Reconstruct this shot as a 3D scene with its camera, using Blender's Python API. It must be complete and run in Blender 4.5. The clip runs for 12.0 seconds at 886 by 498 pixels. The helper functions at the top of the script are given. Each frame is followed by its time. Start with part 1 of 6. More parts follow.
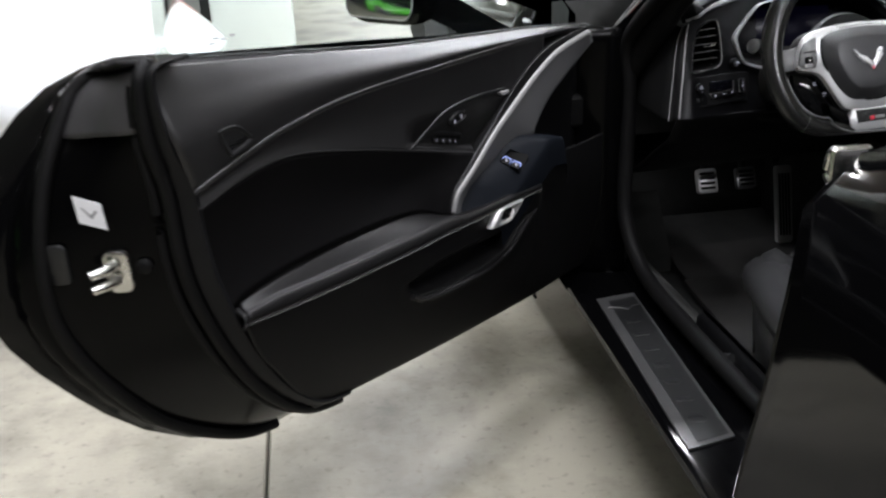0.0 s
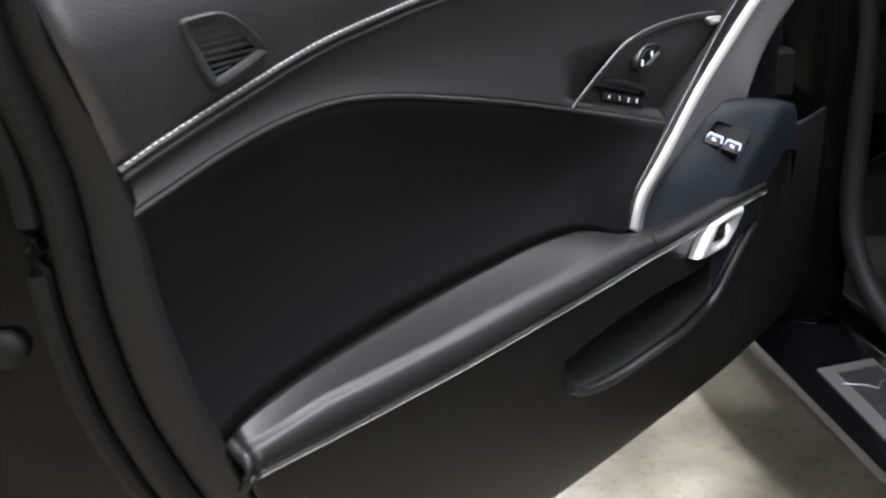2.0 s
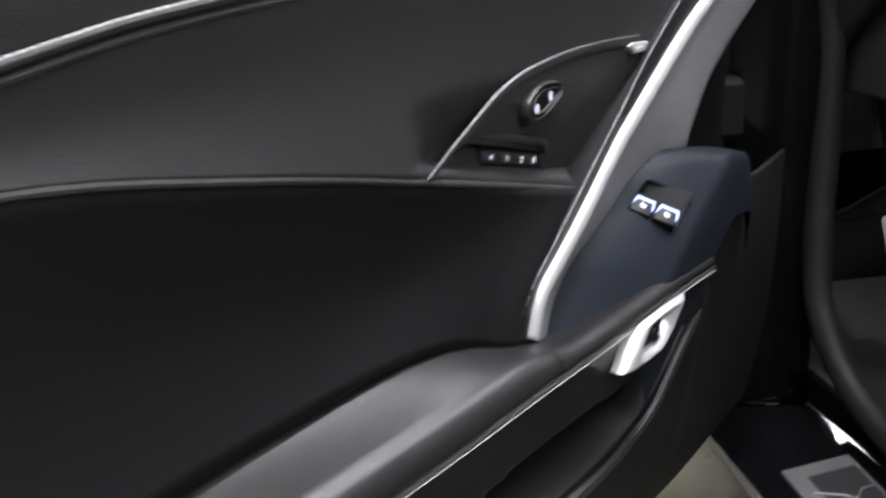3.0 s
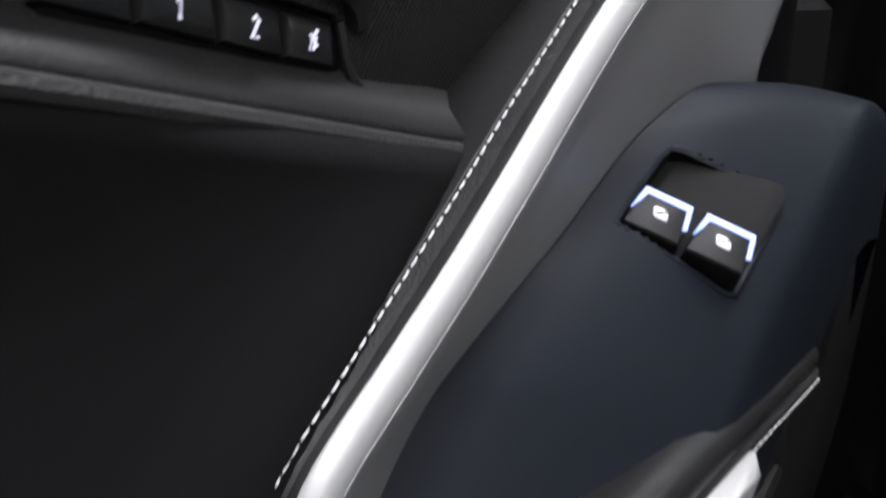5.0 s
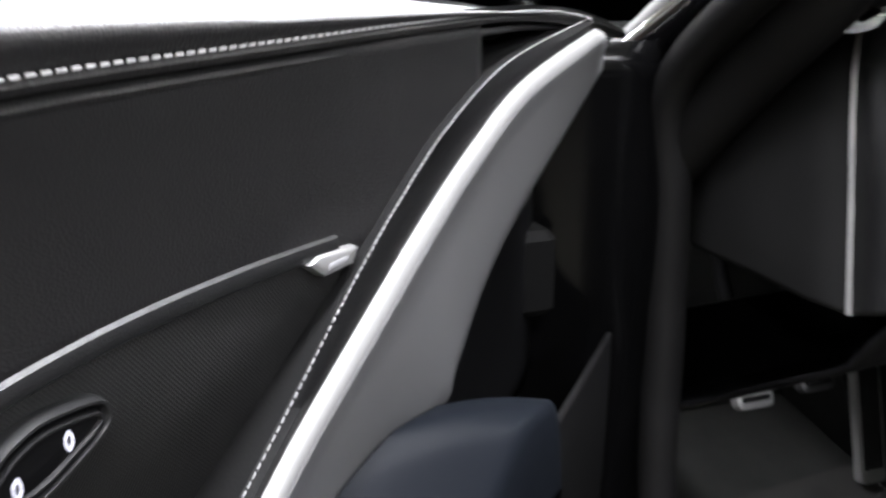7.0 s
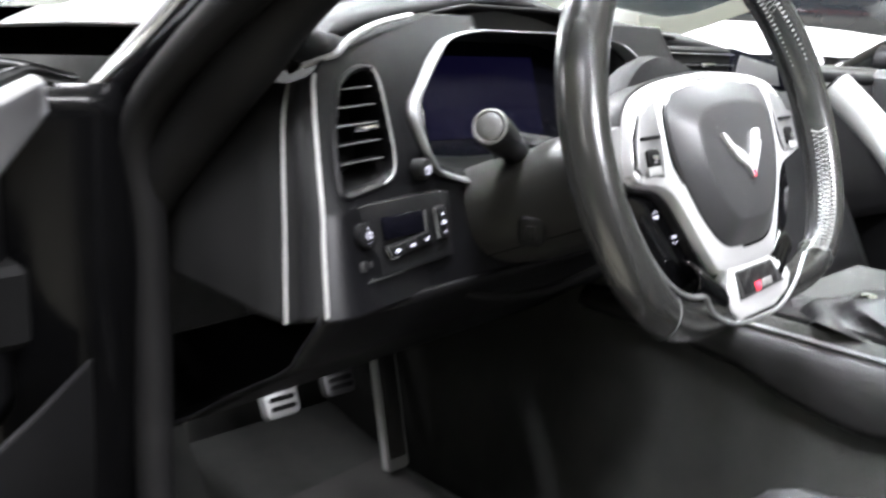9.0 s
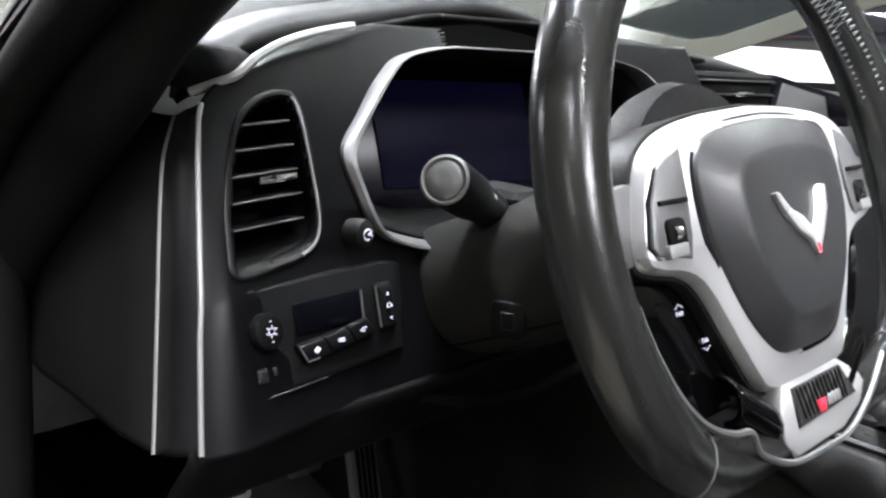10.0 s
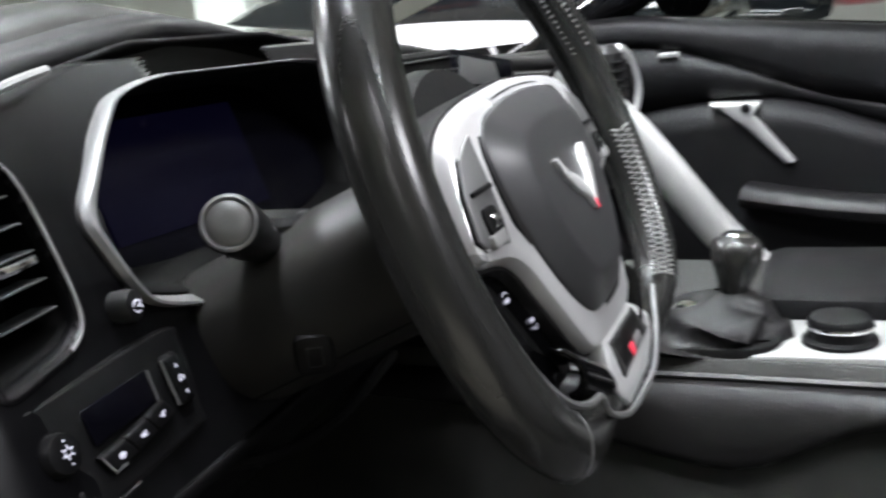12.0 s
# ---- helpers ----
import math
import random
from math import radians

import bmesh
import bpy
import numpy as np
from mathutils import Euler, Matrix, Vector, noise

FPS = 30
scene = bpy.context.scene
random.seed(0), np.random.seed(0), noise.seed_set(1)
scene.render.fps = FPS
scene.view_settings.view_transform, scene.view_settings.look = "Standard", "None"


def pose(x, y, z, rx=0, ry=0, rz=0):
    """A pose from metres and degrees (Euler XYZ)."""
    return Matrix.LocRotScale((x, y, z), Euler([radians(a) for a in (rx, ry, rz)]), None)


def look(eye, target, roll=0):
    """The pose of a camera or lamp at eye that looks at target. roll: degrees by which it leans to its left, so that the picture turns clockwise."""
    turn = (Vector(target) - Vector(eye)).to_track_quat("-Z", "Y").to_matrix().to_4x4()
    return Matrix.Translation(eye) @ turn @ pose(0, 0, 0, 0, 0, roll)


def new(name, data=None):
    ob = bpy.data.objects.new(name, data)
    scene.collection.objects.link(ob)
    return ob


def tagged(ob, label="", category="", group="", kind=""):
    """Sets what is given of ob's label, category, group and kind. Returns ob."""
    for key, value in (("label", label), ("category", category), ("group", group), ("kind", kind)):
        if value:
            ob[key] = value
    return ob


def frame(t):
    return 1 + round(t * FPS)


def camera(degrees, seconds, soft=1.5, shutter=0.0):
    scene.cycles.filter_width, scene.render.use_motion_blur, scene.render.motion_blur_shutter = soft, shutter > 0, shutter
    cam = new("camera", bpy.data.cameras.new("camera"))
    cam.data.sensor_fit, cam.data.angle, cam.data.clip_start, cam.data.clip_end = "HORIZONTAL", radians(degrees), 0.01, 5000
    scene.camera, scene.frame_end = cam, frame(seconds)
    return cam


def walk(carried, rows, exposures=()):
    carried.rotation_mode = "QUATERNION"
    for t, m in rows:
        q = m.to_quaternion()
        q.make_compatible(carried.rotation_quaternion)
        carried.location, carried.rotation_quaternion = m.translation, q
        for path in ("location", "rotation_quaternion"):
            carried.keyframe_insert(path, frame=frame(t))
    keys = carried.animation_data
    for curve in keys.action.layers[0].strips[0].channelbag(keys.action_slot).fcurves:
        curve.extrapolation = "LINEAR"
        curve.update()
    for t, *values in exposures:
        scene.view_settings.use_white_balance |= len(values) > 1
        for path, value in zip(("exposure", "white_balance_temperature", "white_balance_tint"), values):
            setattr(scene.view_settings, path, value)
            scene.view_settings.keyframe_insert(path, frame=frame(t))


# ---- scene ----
from itertools import pairwise

# ---------------------------------------------------------------- camera
cam = camera(52.0, 12.0, soft=2.3, shutter=0.5)
PATH = [
    (0, (-0.852, -1.557, 0.977), (-0.595, 0.286, 0.244), -2.5),
    (0.5, (-0.799, -1.378, 0.933), (-0.576, 0.454, 0.164), -0.3),
    (1, (-0.813, -1.198, 0.875), (-0.737, 0.659, 0.136), -0.2),
    (1.5, (-0.867, -1.064, 0.825), (-0.76, 0.799, 0.105), -0.5),
    (2, (-0.887, -0.966, 0.772), (-0.697, 0.907, 0.096), -3.2),
    (2.5, (-0.843, -0.85, 0.75), (-0.623, 1.029, 0.103), -3.6),
    (3, (-0.78, -0.752, 0.751), (-0.493, 1.121, 0.11), -3.3),
    (3.2, (-0.763, -0.713, 0.745), (-0.42, 1.148, 0.096), -2.3),
    (4.8, (-0.653, -0.41, 0.635), (-0.303, 1.451, -0.008), -0.1),
    (5, (-0.646, -0.392, 0.637), (-0.314, 1.476, 0.006), -0.2),
    (5.5, (-0.629, -0.37, 0.649), (-0.331, 1.517, 0.056), -0.2),
    (6, (-0.611, -0.365, 0.678), (-0.315, 1.535, 0.127), -0.2),
    (6.1, (-0.608, -0.365, 0.686), (-0.303, 1.535, 0.142), -0.0),
    (6.5, (-0.601, -0.381, 0.718), (-0.173, 1.502, 0.2), 0.3),
    (6.7, (-0.602, -0.4, 0.738), (-0.074, 1.457, 0.216), 0.3),
    (8.3, (-0.682, -0.662, 0.826), (0.336, 0.903, 0.11), -1.5),
    (8.5, (-0.663, -0.633, 0.828), (0.486, 0.86, 0.159), 0.8),
    (8.8, (-0.617, -0.584, 0.785), (0.701, 0.838, 0.297), 2.0),
    (9, (-0.566, -0.544, 0.783), (0.805, 0.829, 0.301), 3.0),
    (9.3, (-0.506, -0.497, 0.783), (0.925, 0.831, 0.346), 3.4),
    (9.5, (-0.471, -0.475, 0.782), (0.948, 0.868, 0.354), 3.5),
    (10, (-0.413, -0.444, 0.779), (0.933, 0.97, 0.345), 3.5),
    (10.2, (-0.395, -0.441, 0.778), (0.917, 1.003, 0.341), 3.0),
    (10.5, (-0.377, -0.433, 0.781), (0.906, 1.034, 0.331), 2.6),
    (11, (-0.365, -0.414, 0.779), (1.019, 0.964, 0.345), 0.5),
    (11.3, (-0.385, -0.395, 0.776), (1.115, 0.858, 0.353), -1.6),
    (11.5, (-0.394, -0.389, 0.78), (1.182, 0.763, 0.345), -3.2),
    (11.8, (-0.409, -0.38, 0.778), (1.288, 0.586, 0.347), -5.7),
    (11.9, (-0.414, -0.374, 0.782), (1.323, 0.511, 0.336), -6.3),
    (12, (-0.421, -0.37, 0.783), (1.349, 0.443, 0.332), -6.1),
]
EXPOSURES = [(0.0, 0.15), (1.0, 0.95), (1.5, 1.45), (3.0, 1.82), (4.5, 1.5), (5.5, 1.18), (6.7, 1.5), (8.5, 2.45), (9.0, 2.35), (9.5, 2.05), (10.0, 1.5), (11.0, 1.15), (12.0, 0.98)]
walk(cam, [(t, look(eye, target, roll)) for t, eye, target, roll in PATH], EXPOSURES)

# ---------------------------------------------------------------- light
world = bpy.data.worlds.new("garage_air")
scene.world = world
world.use_nodes = True
world.node_tree.nodes["Background"].inputs[0].default_value = (0.9, 0.95, 1.0, 1)
world.node_tree.nodes["Background"].inputs[1].default_value = 0.0


def tube_light(x, y, turn, watts):
    """The light that one ceiling batten gives."""
    data = bpy.data.lights.new("batten_light", "AREA")
    data.shape, data.size, data.size_y, data.energy = "RECTANGLE", 1.4, 0.25, watts
    data.color = (0.965, 0.97, 1.05)
    ob = new("batten_light", data)
    ob.matrix_world = pose(x, y, 2.86, 0, 0, turn)
    return ob


BATTENS = [(-1.8, 0.9, 90, 34), (-0.9, -0.8, 42, 42), (-0.5, -2.1, 0, 38), (0.28, 0.0, 42, 44), (1.3, -4.3, 0, 105), (-3.6, -3.4, 90, 8), (0.4, 2.7, 0, 135), (3.2, 0.4, 90, 12), (-4.4, 4.6, 90, 75), (0.5, 8.2, 0, 140), (0.5, 12.4, 0, 160)]
for bx, by, bt, bw in BATTENS:
    tube_light(bx, by, bt, bw)

# ---------------------------------------------------------------- materials
def material(name, colour, rough=0.5, metal=0.0, coat=0.0, bump=0.0, scale=200.0, vary=0.15, vscale=6.0, spec=0.5, rough_vary=0.08,
             voronoi=False, second=None, emission=None, strength=0.0, trans=0.0, ior=1.45):
    """A surface with colour drift at a large scale, grain at a small one and fine relief."""
    m = bpy.data.materials.new(name)
    m.use_nodes = True
    nt = m.node_tree
    b = nt.nodes["Principled BSDF"]
    b.inputs["Roughness"].default_value, b.inputs["Metallic"].default_value = rough, metal
    b.inputs["Coat Weight"].default_value, b.inputs["Coat Roughness"].default_value = coat, 0.03
    b.inputs["Specular IOR Level"].default_value, b.inputs["IOR"].default_value = spec, ior
    b.inputs["Transmission Weight"].default_value = trans
    co = nt.nodes.new("ShaderNodeTexCoord")
    big = nt.nodes.new("ShaderNodeTexNoise")
    big.inputs["Scale"].default_value, big.inputs["Detail"].default_value = vscale, 6
    nt.links.new(co.outputs["Object"], big.inputs["Vector"])
    mix = nt.nodes.new("ShaderNodeMix")
    mix.data_type = "RGBA"
    low = [c * (1 - vary) for c in colour]
    high = second or [min(1, c * (1 + vary)) for c in colour]
    mix.inputs[6].default_value, mix.inputs[7].default_value = (*low, 1), (*high, 1)
    nt.links.new(big.outputs["Fac"], mix.inputs[0])
    nt.links.new(mix.outputs[2], b.inputs["Base Color"])
    if rough_vary:
        rr = nt.nodes.new("ShaderNodeMapRange")
        rr.inputs["To Min"].default_value, rr.inputs["To Max"].default_value = max(0, rough - rough_vary), min(1, rough + rough_vary)
        nt.links.new(big.outputs["Fac"], rr.inputs["Value"])
        nt.links.new(rr.outputs["Result"], b.inputs["Roughness"])
    if bump:
        tex = nt.nodes.new("ShaderNodeTexVoronoi" if voronoi else "ShaderNodeTexNoise")
        tex.inputs["Scale"].default_value = scale
        nt.links.new(co.outputs["Object"], tex.inputs["Vector"])
        bm_ = nt.nodes.new("ShaderNodeBump")
        bm_.inputs["Strength"].default_value, bm_.inputs["Distance"].default_value = bump, 0.002
        nt.links.new(tex.outputs["Distance" if voronoi else "Fac"], bm_.inputs["Height"])
        nt.links.new(bm_.outputs["Normal"], b.inputs["Normal"])
    if emission:
        b.inputs["Emission Color"].default_value, b.inputs["Emission Strength"].default_value = (*emission, 1), strength
    return m


LEATHER = material("black_leather", (0.0125, 0.0122, 0.0125), 0.42, bump=0.12, scale=900, voronoi=True, vary=0.2)
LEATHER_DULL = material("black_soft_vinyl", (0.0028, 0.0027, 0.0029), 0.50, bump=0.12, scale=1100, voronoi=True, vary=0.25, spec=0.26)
# Lighter copy of the soft vinyl: a lamp's sheen on the middle panel.
MIDDLE_VINYL = material("black_vinyl_with_sheen", (0.0085, 0.0082, 0.0085), 0.48, bump=0.12, scale=1100, voronoi=True, vary=0.25, spec=0.42)
ARMREST = material("armrest_leather", (0.006, 0.0058, 0.006), 0.40, spec=0.24, rough_vary=0.04, bump=0.06, scale=900, voronoi=True)
DASH_SKIN = material("dash_skin", (0.0095, 0.0093, 0.0083), 0.38, spec=0.38, bump=0.2, scale=700, voronoi=True)
RIM_LEATHER = material("rim_leather", (0.013, 0.013, 0.0122), 0.22, bump=0.03, scale=700, voronoi=True)
PLASTIC = material("black_plastic", (0.0038, 0.0038, 0.0041), 0.42, bump=0.08, scale=1500, spec=0.12)
# Near-black plastic; inside recesses its colour stands in for deep shade.
PLASTIC_DARK = material("shade_black_plastic", (0.002, 0.002, 0.002), 0.75, bump=0.05, scale=900, spec=0.15)
PLASTIC_GREY = material("charcoal_plastic", (0.0085, 0.0087, 0.009), 0.42, bump=0.12, scale=1500)
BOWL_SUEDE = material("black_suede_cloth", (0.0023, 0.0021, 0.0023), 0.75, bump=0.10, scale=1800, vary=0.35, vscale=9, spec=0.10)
PAD_BLUE = material("slate_soft_plastic", (0.0044, 0.0054, 0.0074), 0.46, bump=0.06, scale=1600, spec=0.06)
GLOSS = material("black_gloss_paint", (0.0015, 0.0015, 0.0017), 0.07, vary=0.1, rough_vary=0.02, spec=0.23)
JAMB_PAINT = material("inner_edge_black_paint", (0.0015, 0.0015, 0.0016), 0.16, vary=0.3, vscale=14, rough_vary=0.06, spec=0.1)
DASH_FACE = material("satin_dash_black", (0.0026, 0.0026, 0.0030), 0.30, bump=0.02, scale=1500, spec=0.19)
PILLAR_TRIM = material("grained_pillar_trim", (0.020, 0.0195, 0.019), 0.5, bump=0.12, scale=1200, spec=0.35)
COLUMN_SKIN = material("column_grained_plastic", (0.0115, 0.0112, 0.0105), 0.50, bump=0.12, scale=1400, spec=0.22)
CONSOLE_SKIN = material("console_leather", (0.008, 0.0077, 0.0077), 0.46, spec=0.22, bump=0.15, scale=900, voronoi=True)
TREAD = material("dark_tread_metal", (0.10, 0.10, 0.10), 0.35, metal=0.6, vary=0.15, vscale=40)
AIRBAG = material("airbag_grained_vinyl", (0.024, 0.024, 0.025), 0.34, bump=0.03, scale=2600, voronoi=True)
LACE = material("grey_lacing_thread", (0.22, 0.22, 0.21), 0.6)
RUBBER = material("weatherstrip_rubber", (0.004, 0.0039, 0.004), 0.6, bump=0.15, scale=500, vary=0.3, vscale=20, spec=0.15)
SEAL_GREY = material("grey_moulded_rubber", (0.035, 0.034, 0.035), 0.45, bump=0.1, scale=500, vary=0.25, vscale=30, spec=0.4)
TRIM_EDGE = material("grey_trim_moulding", (0.007, 0.007, 0.0073), 0.45, bump=0.1, scale=900, spec=0.16)
SILVER = material("satin_silver_trim", (0.23, 0.23, 0.227), 0.46, metal=0.4, bump=0.02, scale=2500, vary=0.06)
SILVER_EDGE = material("bright_silver_edge", (0.42, 0.42, 0.42), 0.34, metal=0.7, vary=0.05)
BRUSHED = material("matte_grey_silver", (0.13, 0.13, 0.13), 0.42, metal=0.5, bump=0.02, scale=2500, vary=0.08)
STRIP_GREY = material("matte_strip_silver", (0.105, 0.105, 0.108), 0.5, metal=0.15, bump=0.02, scale=2500, vary=0.10, vscale=20)
SPOKE = material("satin_spoke_silver", (0.68, 0.68, 0.685), 0.28, metal=0.6, bump=0.02, scale=2500, vary=0.05)
SILVER_DARK = material("dark_silver_trim", (0.16, 0.16, 0.16), 0.34, metal=0.6, vary=0.08)
CHROME = material("chrome", (0.75, 0.75, 0.76), 0.09, metal=1.0, vary=0.05, rough_vary=0.04)
STEEL = material("zinc_plated_steel", (0.62, 0.61, 0.58), 0.26, metal=1.0, vary=0.2, vscale=60, bump=0.1, scale=300)
ALU = material("brushed_aluminium", (0.45, 0.45, 0.44), 0.35, metal=0.5, vary=0.15, vscale=40)
THREAD = material("grey_thread", (0.33, 0.33, 0.33), 0.7, vary=0.1)
CARPET = material("black_carpet", (0.034, 0.0345, 0.033), 0.95, bump=0.8, scale=900, vary=0.35, vscale=25, spec=0.1)
MAT_GREY = material("floor_mat_pile", (0.04, 0.039, 0.038), 0.95, bump=0.7, scale=800, vary=0.3, vscale=18, spec=0.1)
CLUSTER = material("instrument_glass", (0.002, 0.002, 0.0035), 0.22, vary=0.1, rough_vary=0.02, spec=0.12)
DISPLAY_GLOW = material("lit_display_glass", (0.002, 0.002, 0.0035), 0.22, emission=(0.19, 0.16, 0.85), strength=0.003, vary=0.1, rough_vary=0.02, spec=0.12)
WHITE_INK = material("backlit_white_marking", (0.25, 0.25, 0.28), 0.5, emission=(0.80, 0.80, 1.0), strength=0.3, vary=0.02)
BLUE_INK = material("backlit_blue_marking", (0.12, 0.16, 0.4), 0.4, emission=(0.36, 0.48, 1.0), strength=0.45, vary=0.02)
WHITE_PAPER = material("white_label_paper", (0.78, 0.78, 0.8), 0.5, vary=0.04)
GREY_INK = material("grey_ink", (0.25, 0.25, 0.26), 0.5)
RED_INK = material("red_enamel", (0.65, 0.03, 0.06), 0.4, vary=0.05)
GLASS = material("window_glass", (0.88, 0.96, 0.93), 0.02, trans=1.0, vary=0.02, rough_vary=0.01, ior=1.04)
WALL = material("painted_wall", (0.74, 0.75, 0.72), 0.7, bump=0.2, scale=60, vary=0.06, vscale=1.5)
CEILING = material("ceiling_plaster", (0.7, 0.7, 0.68), 0.8, bump=0.2, scale=40, vary=0.06, vscale=1.2)
# For the unseen south and west walls: darkened to cut bounce and reflections.
WALL_DIM = material("darkened_unseen_wall", (0.06, 0.06, 0.06), 0.8, bump=0.2, scale=60, vary=0.1, vscale=1.5)
PILLAR = material("pillar_paint", (0.8, 0.82, 0.78), 0.55, bump=0.15, scale=50, vary=0.05, vscale=2.0)
DIFFUSER = material("lamp_diffuser", (0.9, 0.9, 0.9), 0.5, emission=(1, 0.97, 0.9), strength=9.0)
CAR_WHITE = material("white_car_paint", (0.78, 0.8, 0.82), 0.2, coat=1.0, vary=0.03)
CAR_ORANGE = material("orange_car_paint", (0.62, 0.09, 0.03), 0.22, coat=1.0, vary=0.05)
CAR_GREEN = material("green_car_paint", (0.1, 0.5, 0.05), 0.22, coat=1.0, vary=0.05)
CAR_RED = material("red_car_paint", (0.55, 0.04, 0.06), 0.22, coat=1.0, vary=0.05)
TYRE = material("tyre_rubber", (0.02, 0.02, 0.02), 0.8, bump=0.3, scale=90)
DARK_GLASS = material("tinted_car_glass", (0.01, 0.012, 0.014), 0.06, vary=0.1, rough_vary=0.02)


def concrete():
    """Worn grey concrete: blotches, fine speckle, tyre dirt, a worn seal coat."""
    m = material("worn_concrete", (0.28, 0.268, 0.228), 0.45, bump=0.25, scale=120, vary=0.3, vscale=1.6, second=(0.49, 0.46, 0.365), rough_vary=0.16)
    nt = m.node_tree
    b = nt.nodes["Principled BSDF"]
    co = nt.nodes["Texture Coordinate"]
    base = b.inputs["Base Color"].links[0].from_socket
    stain = nt.nodes.new("ShaderNodeTexNoise")
    stain.inputs["Scale"].default_value, stain.inputs["Detail"].default_value, stain.inputs["Roughness"].default_value = 3.1, 9, 0.62
    speck = nt.nodes.new("ShaderNodeTexNoise")
    speck.inputs["Scale"].default_value, speck.inputs["Detail"].default_value = 55, 4
    for node in (stain, speck):
        nt.links.new(co.outputs["Object"], node.inputs["Vector"])
    for node, lo, hi, dark in ((stain, 0.46, 0.68, 0.45), (speck, 0.58, 0.75, 0.68)):
        ramp = nt.nodes.new("ShaderNodeMapRange")
        ramp.inputs["From Min"].default_value, ramp.inputs["From Max"].default_value = lo, hi
        ramp.inputs["To Min"].default_value, ramp.inputs["To Max"].default_value = 1.0, dark
        nt.links.new(node.outputs["Fac"], ramp.inputs["Value"])
        mul = nt.nodes.new("ShaderNodeMix")
        mul.data_type, mul.blend_type = "RGBA", "MULTIPLY"
        mul.inputs[0].default_value = 1.0
        nt.links.new(base, mul.inputs[6])
        nt.links.new(ramp.outputs["Result"], mul.inputs[7])
        base = mul.outputs[2]
    nt.links.new(base, b.inputs["Base Color"])
    return m


CONCRETE = concrete()


def weave(name, colour, pitch):
    """Woven mesh cloth: two crossed wave reliefs."""
    m = material(name, colour, 0.55, vary=0.15)
    nt = m.node_tree
    b, co = nt.nodes["Principled BSDF"], nt.nodes["Texture Coordinate"]
    total = None
    for turn in (0.6, -0.75):
        mp = nt.nodes.new("ShaderNodeMapping")
        mp.inputs["Rotation"].default_value = (0, turn, 0)
        wv = nt.nodes.new("ShaderNodeTexWave")
        wv.inputs["Scale"].default_value = pitch
        nt.links.new(co.outputs["Object"], mp.inputs["Vector"])
        nt.links.new(mp.outputs["Vector"], wv.inputs["Vector"])
        if total is None:
            total = wv.outputs["Fac"]
        else:
            mul = nt.nodes.new("ShaderNodeMath")
            mul.operation = "MULTIPLY"
            nt.links.new(total, mul.inputs[0])
            nt.links.new(wv.outputs["Fac"], mul.inputs[1])
            total = mul.outputs[0]
    bp = nt.nodes.new("ShaderNodeBump")
    bp.inputs["Strength"].default_value, bp.inputs["Distance"].default_value = 0.4, 0.0006
    nt.links.new(total, bp.inputs["Height"])
    nt.links.new(bp.outputs["Normal"], b.inputs["Normal"])
    shade = nt.nodes.new("ShaderNodeMix")
    shade.data_type = "RGBA"
    shade.inputs[6].default_value, shade.inputs[7].default_value = (*[c * 0.15 for c in colour], 1), (*[c * 2.2 for c in colour], 1)
    nt.links.new(total, shade.inputs[0])
    nt.links.new(shade.outputs[2], b.inputs["Base Color"])
    return m


MESH_CLOTH = weave("woven_mesh_insert", (0.010, 0.010, 0.010), 300)
CARBON = weave("carbon_weave", (0.05, 0.05, 0.05), 120)

# ---------------------------------------------------------------- shape helpers
def grid(rows, close_u=False, close_v=False, caps=False):
    """Verts and faces of a sheet through rows of points."""
    nv = len(rows[0])
    verts = [tuple(p) for r in rows for p in r]
    faces = []
    nr = len(rows)
    for i in range(nr if close_v else nr - 1):
        for j in range(nv if close_u else nv - 1):
            a, b2 = i * nv + j, i * nv + (j + 1) % nv
            c, d2 = ((i + 1) % nr) * nv + (j + 1) % nv, ((i + 1) % nr) * nv + j
            faces.append((a, b2, c, d2))
    if caps:
        faces.append(tuple(range(nv))[::-1])
        faces.append(tuple((nr - 1) * nv + j for j in range(nv)))
    return verts, faces


def joined(*pieces):
    verts, faces = [], []
    for v, f in pieces:
        k = len(verts)
        verts += [tuple(p) for p in v]
        faces += [tuple(i + k for i in q) for q in f]
    return verts, faces


def spline(points, n=40, closed=False):
    """Even-parameter Catmull-Rom through the points."""
    pts = [Vector(p) for p in points]
    out = []
    m = len(pts)
    segs = m if closed else m - 1
    for k in range(n if closed else n + 1):
        s = k / n * segs
        i = min(int(s), segs - 1)
        f = s - i
        if closed:
            p0, p1, p2, p3 = (pts[(i + d) % m] for d in (-1, 0, 1, 2))
        else:
            p0, p1, p2, p3 = pts[max(i - 1, 0)], pts[i], pts[i + 1], pts[min(i + 2, m - 1)]
        out.append(0.5 * ((2 * p1) + (p2 - p0) * f + (2 * p0 - 5 * p1 + 4 * p2 - p3) * f * f + (3 * p1 - p0 - 3 * p2 + p3) * f**3))
    return out


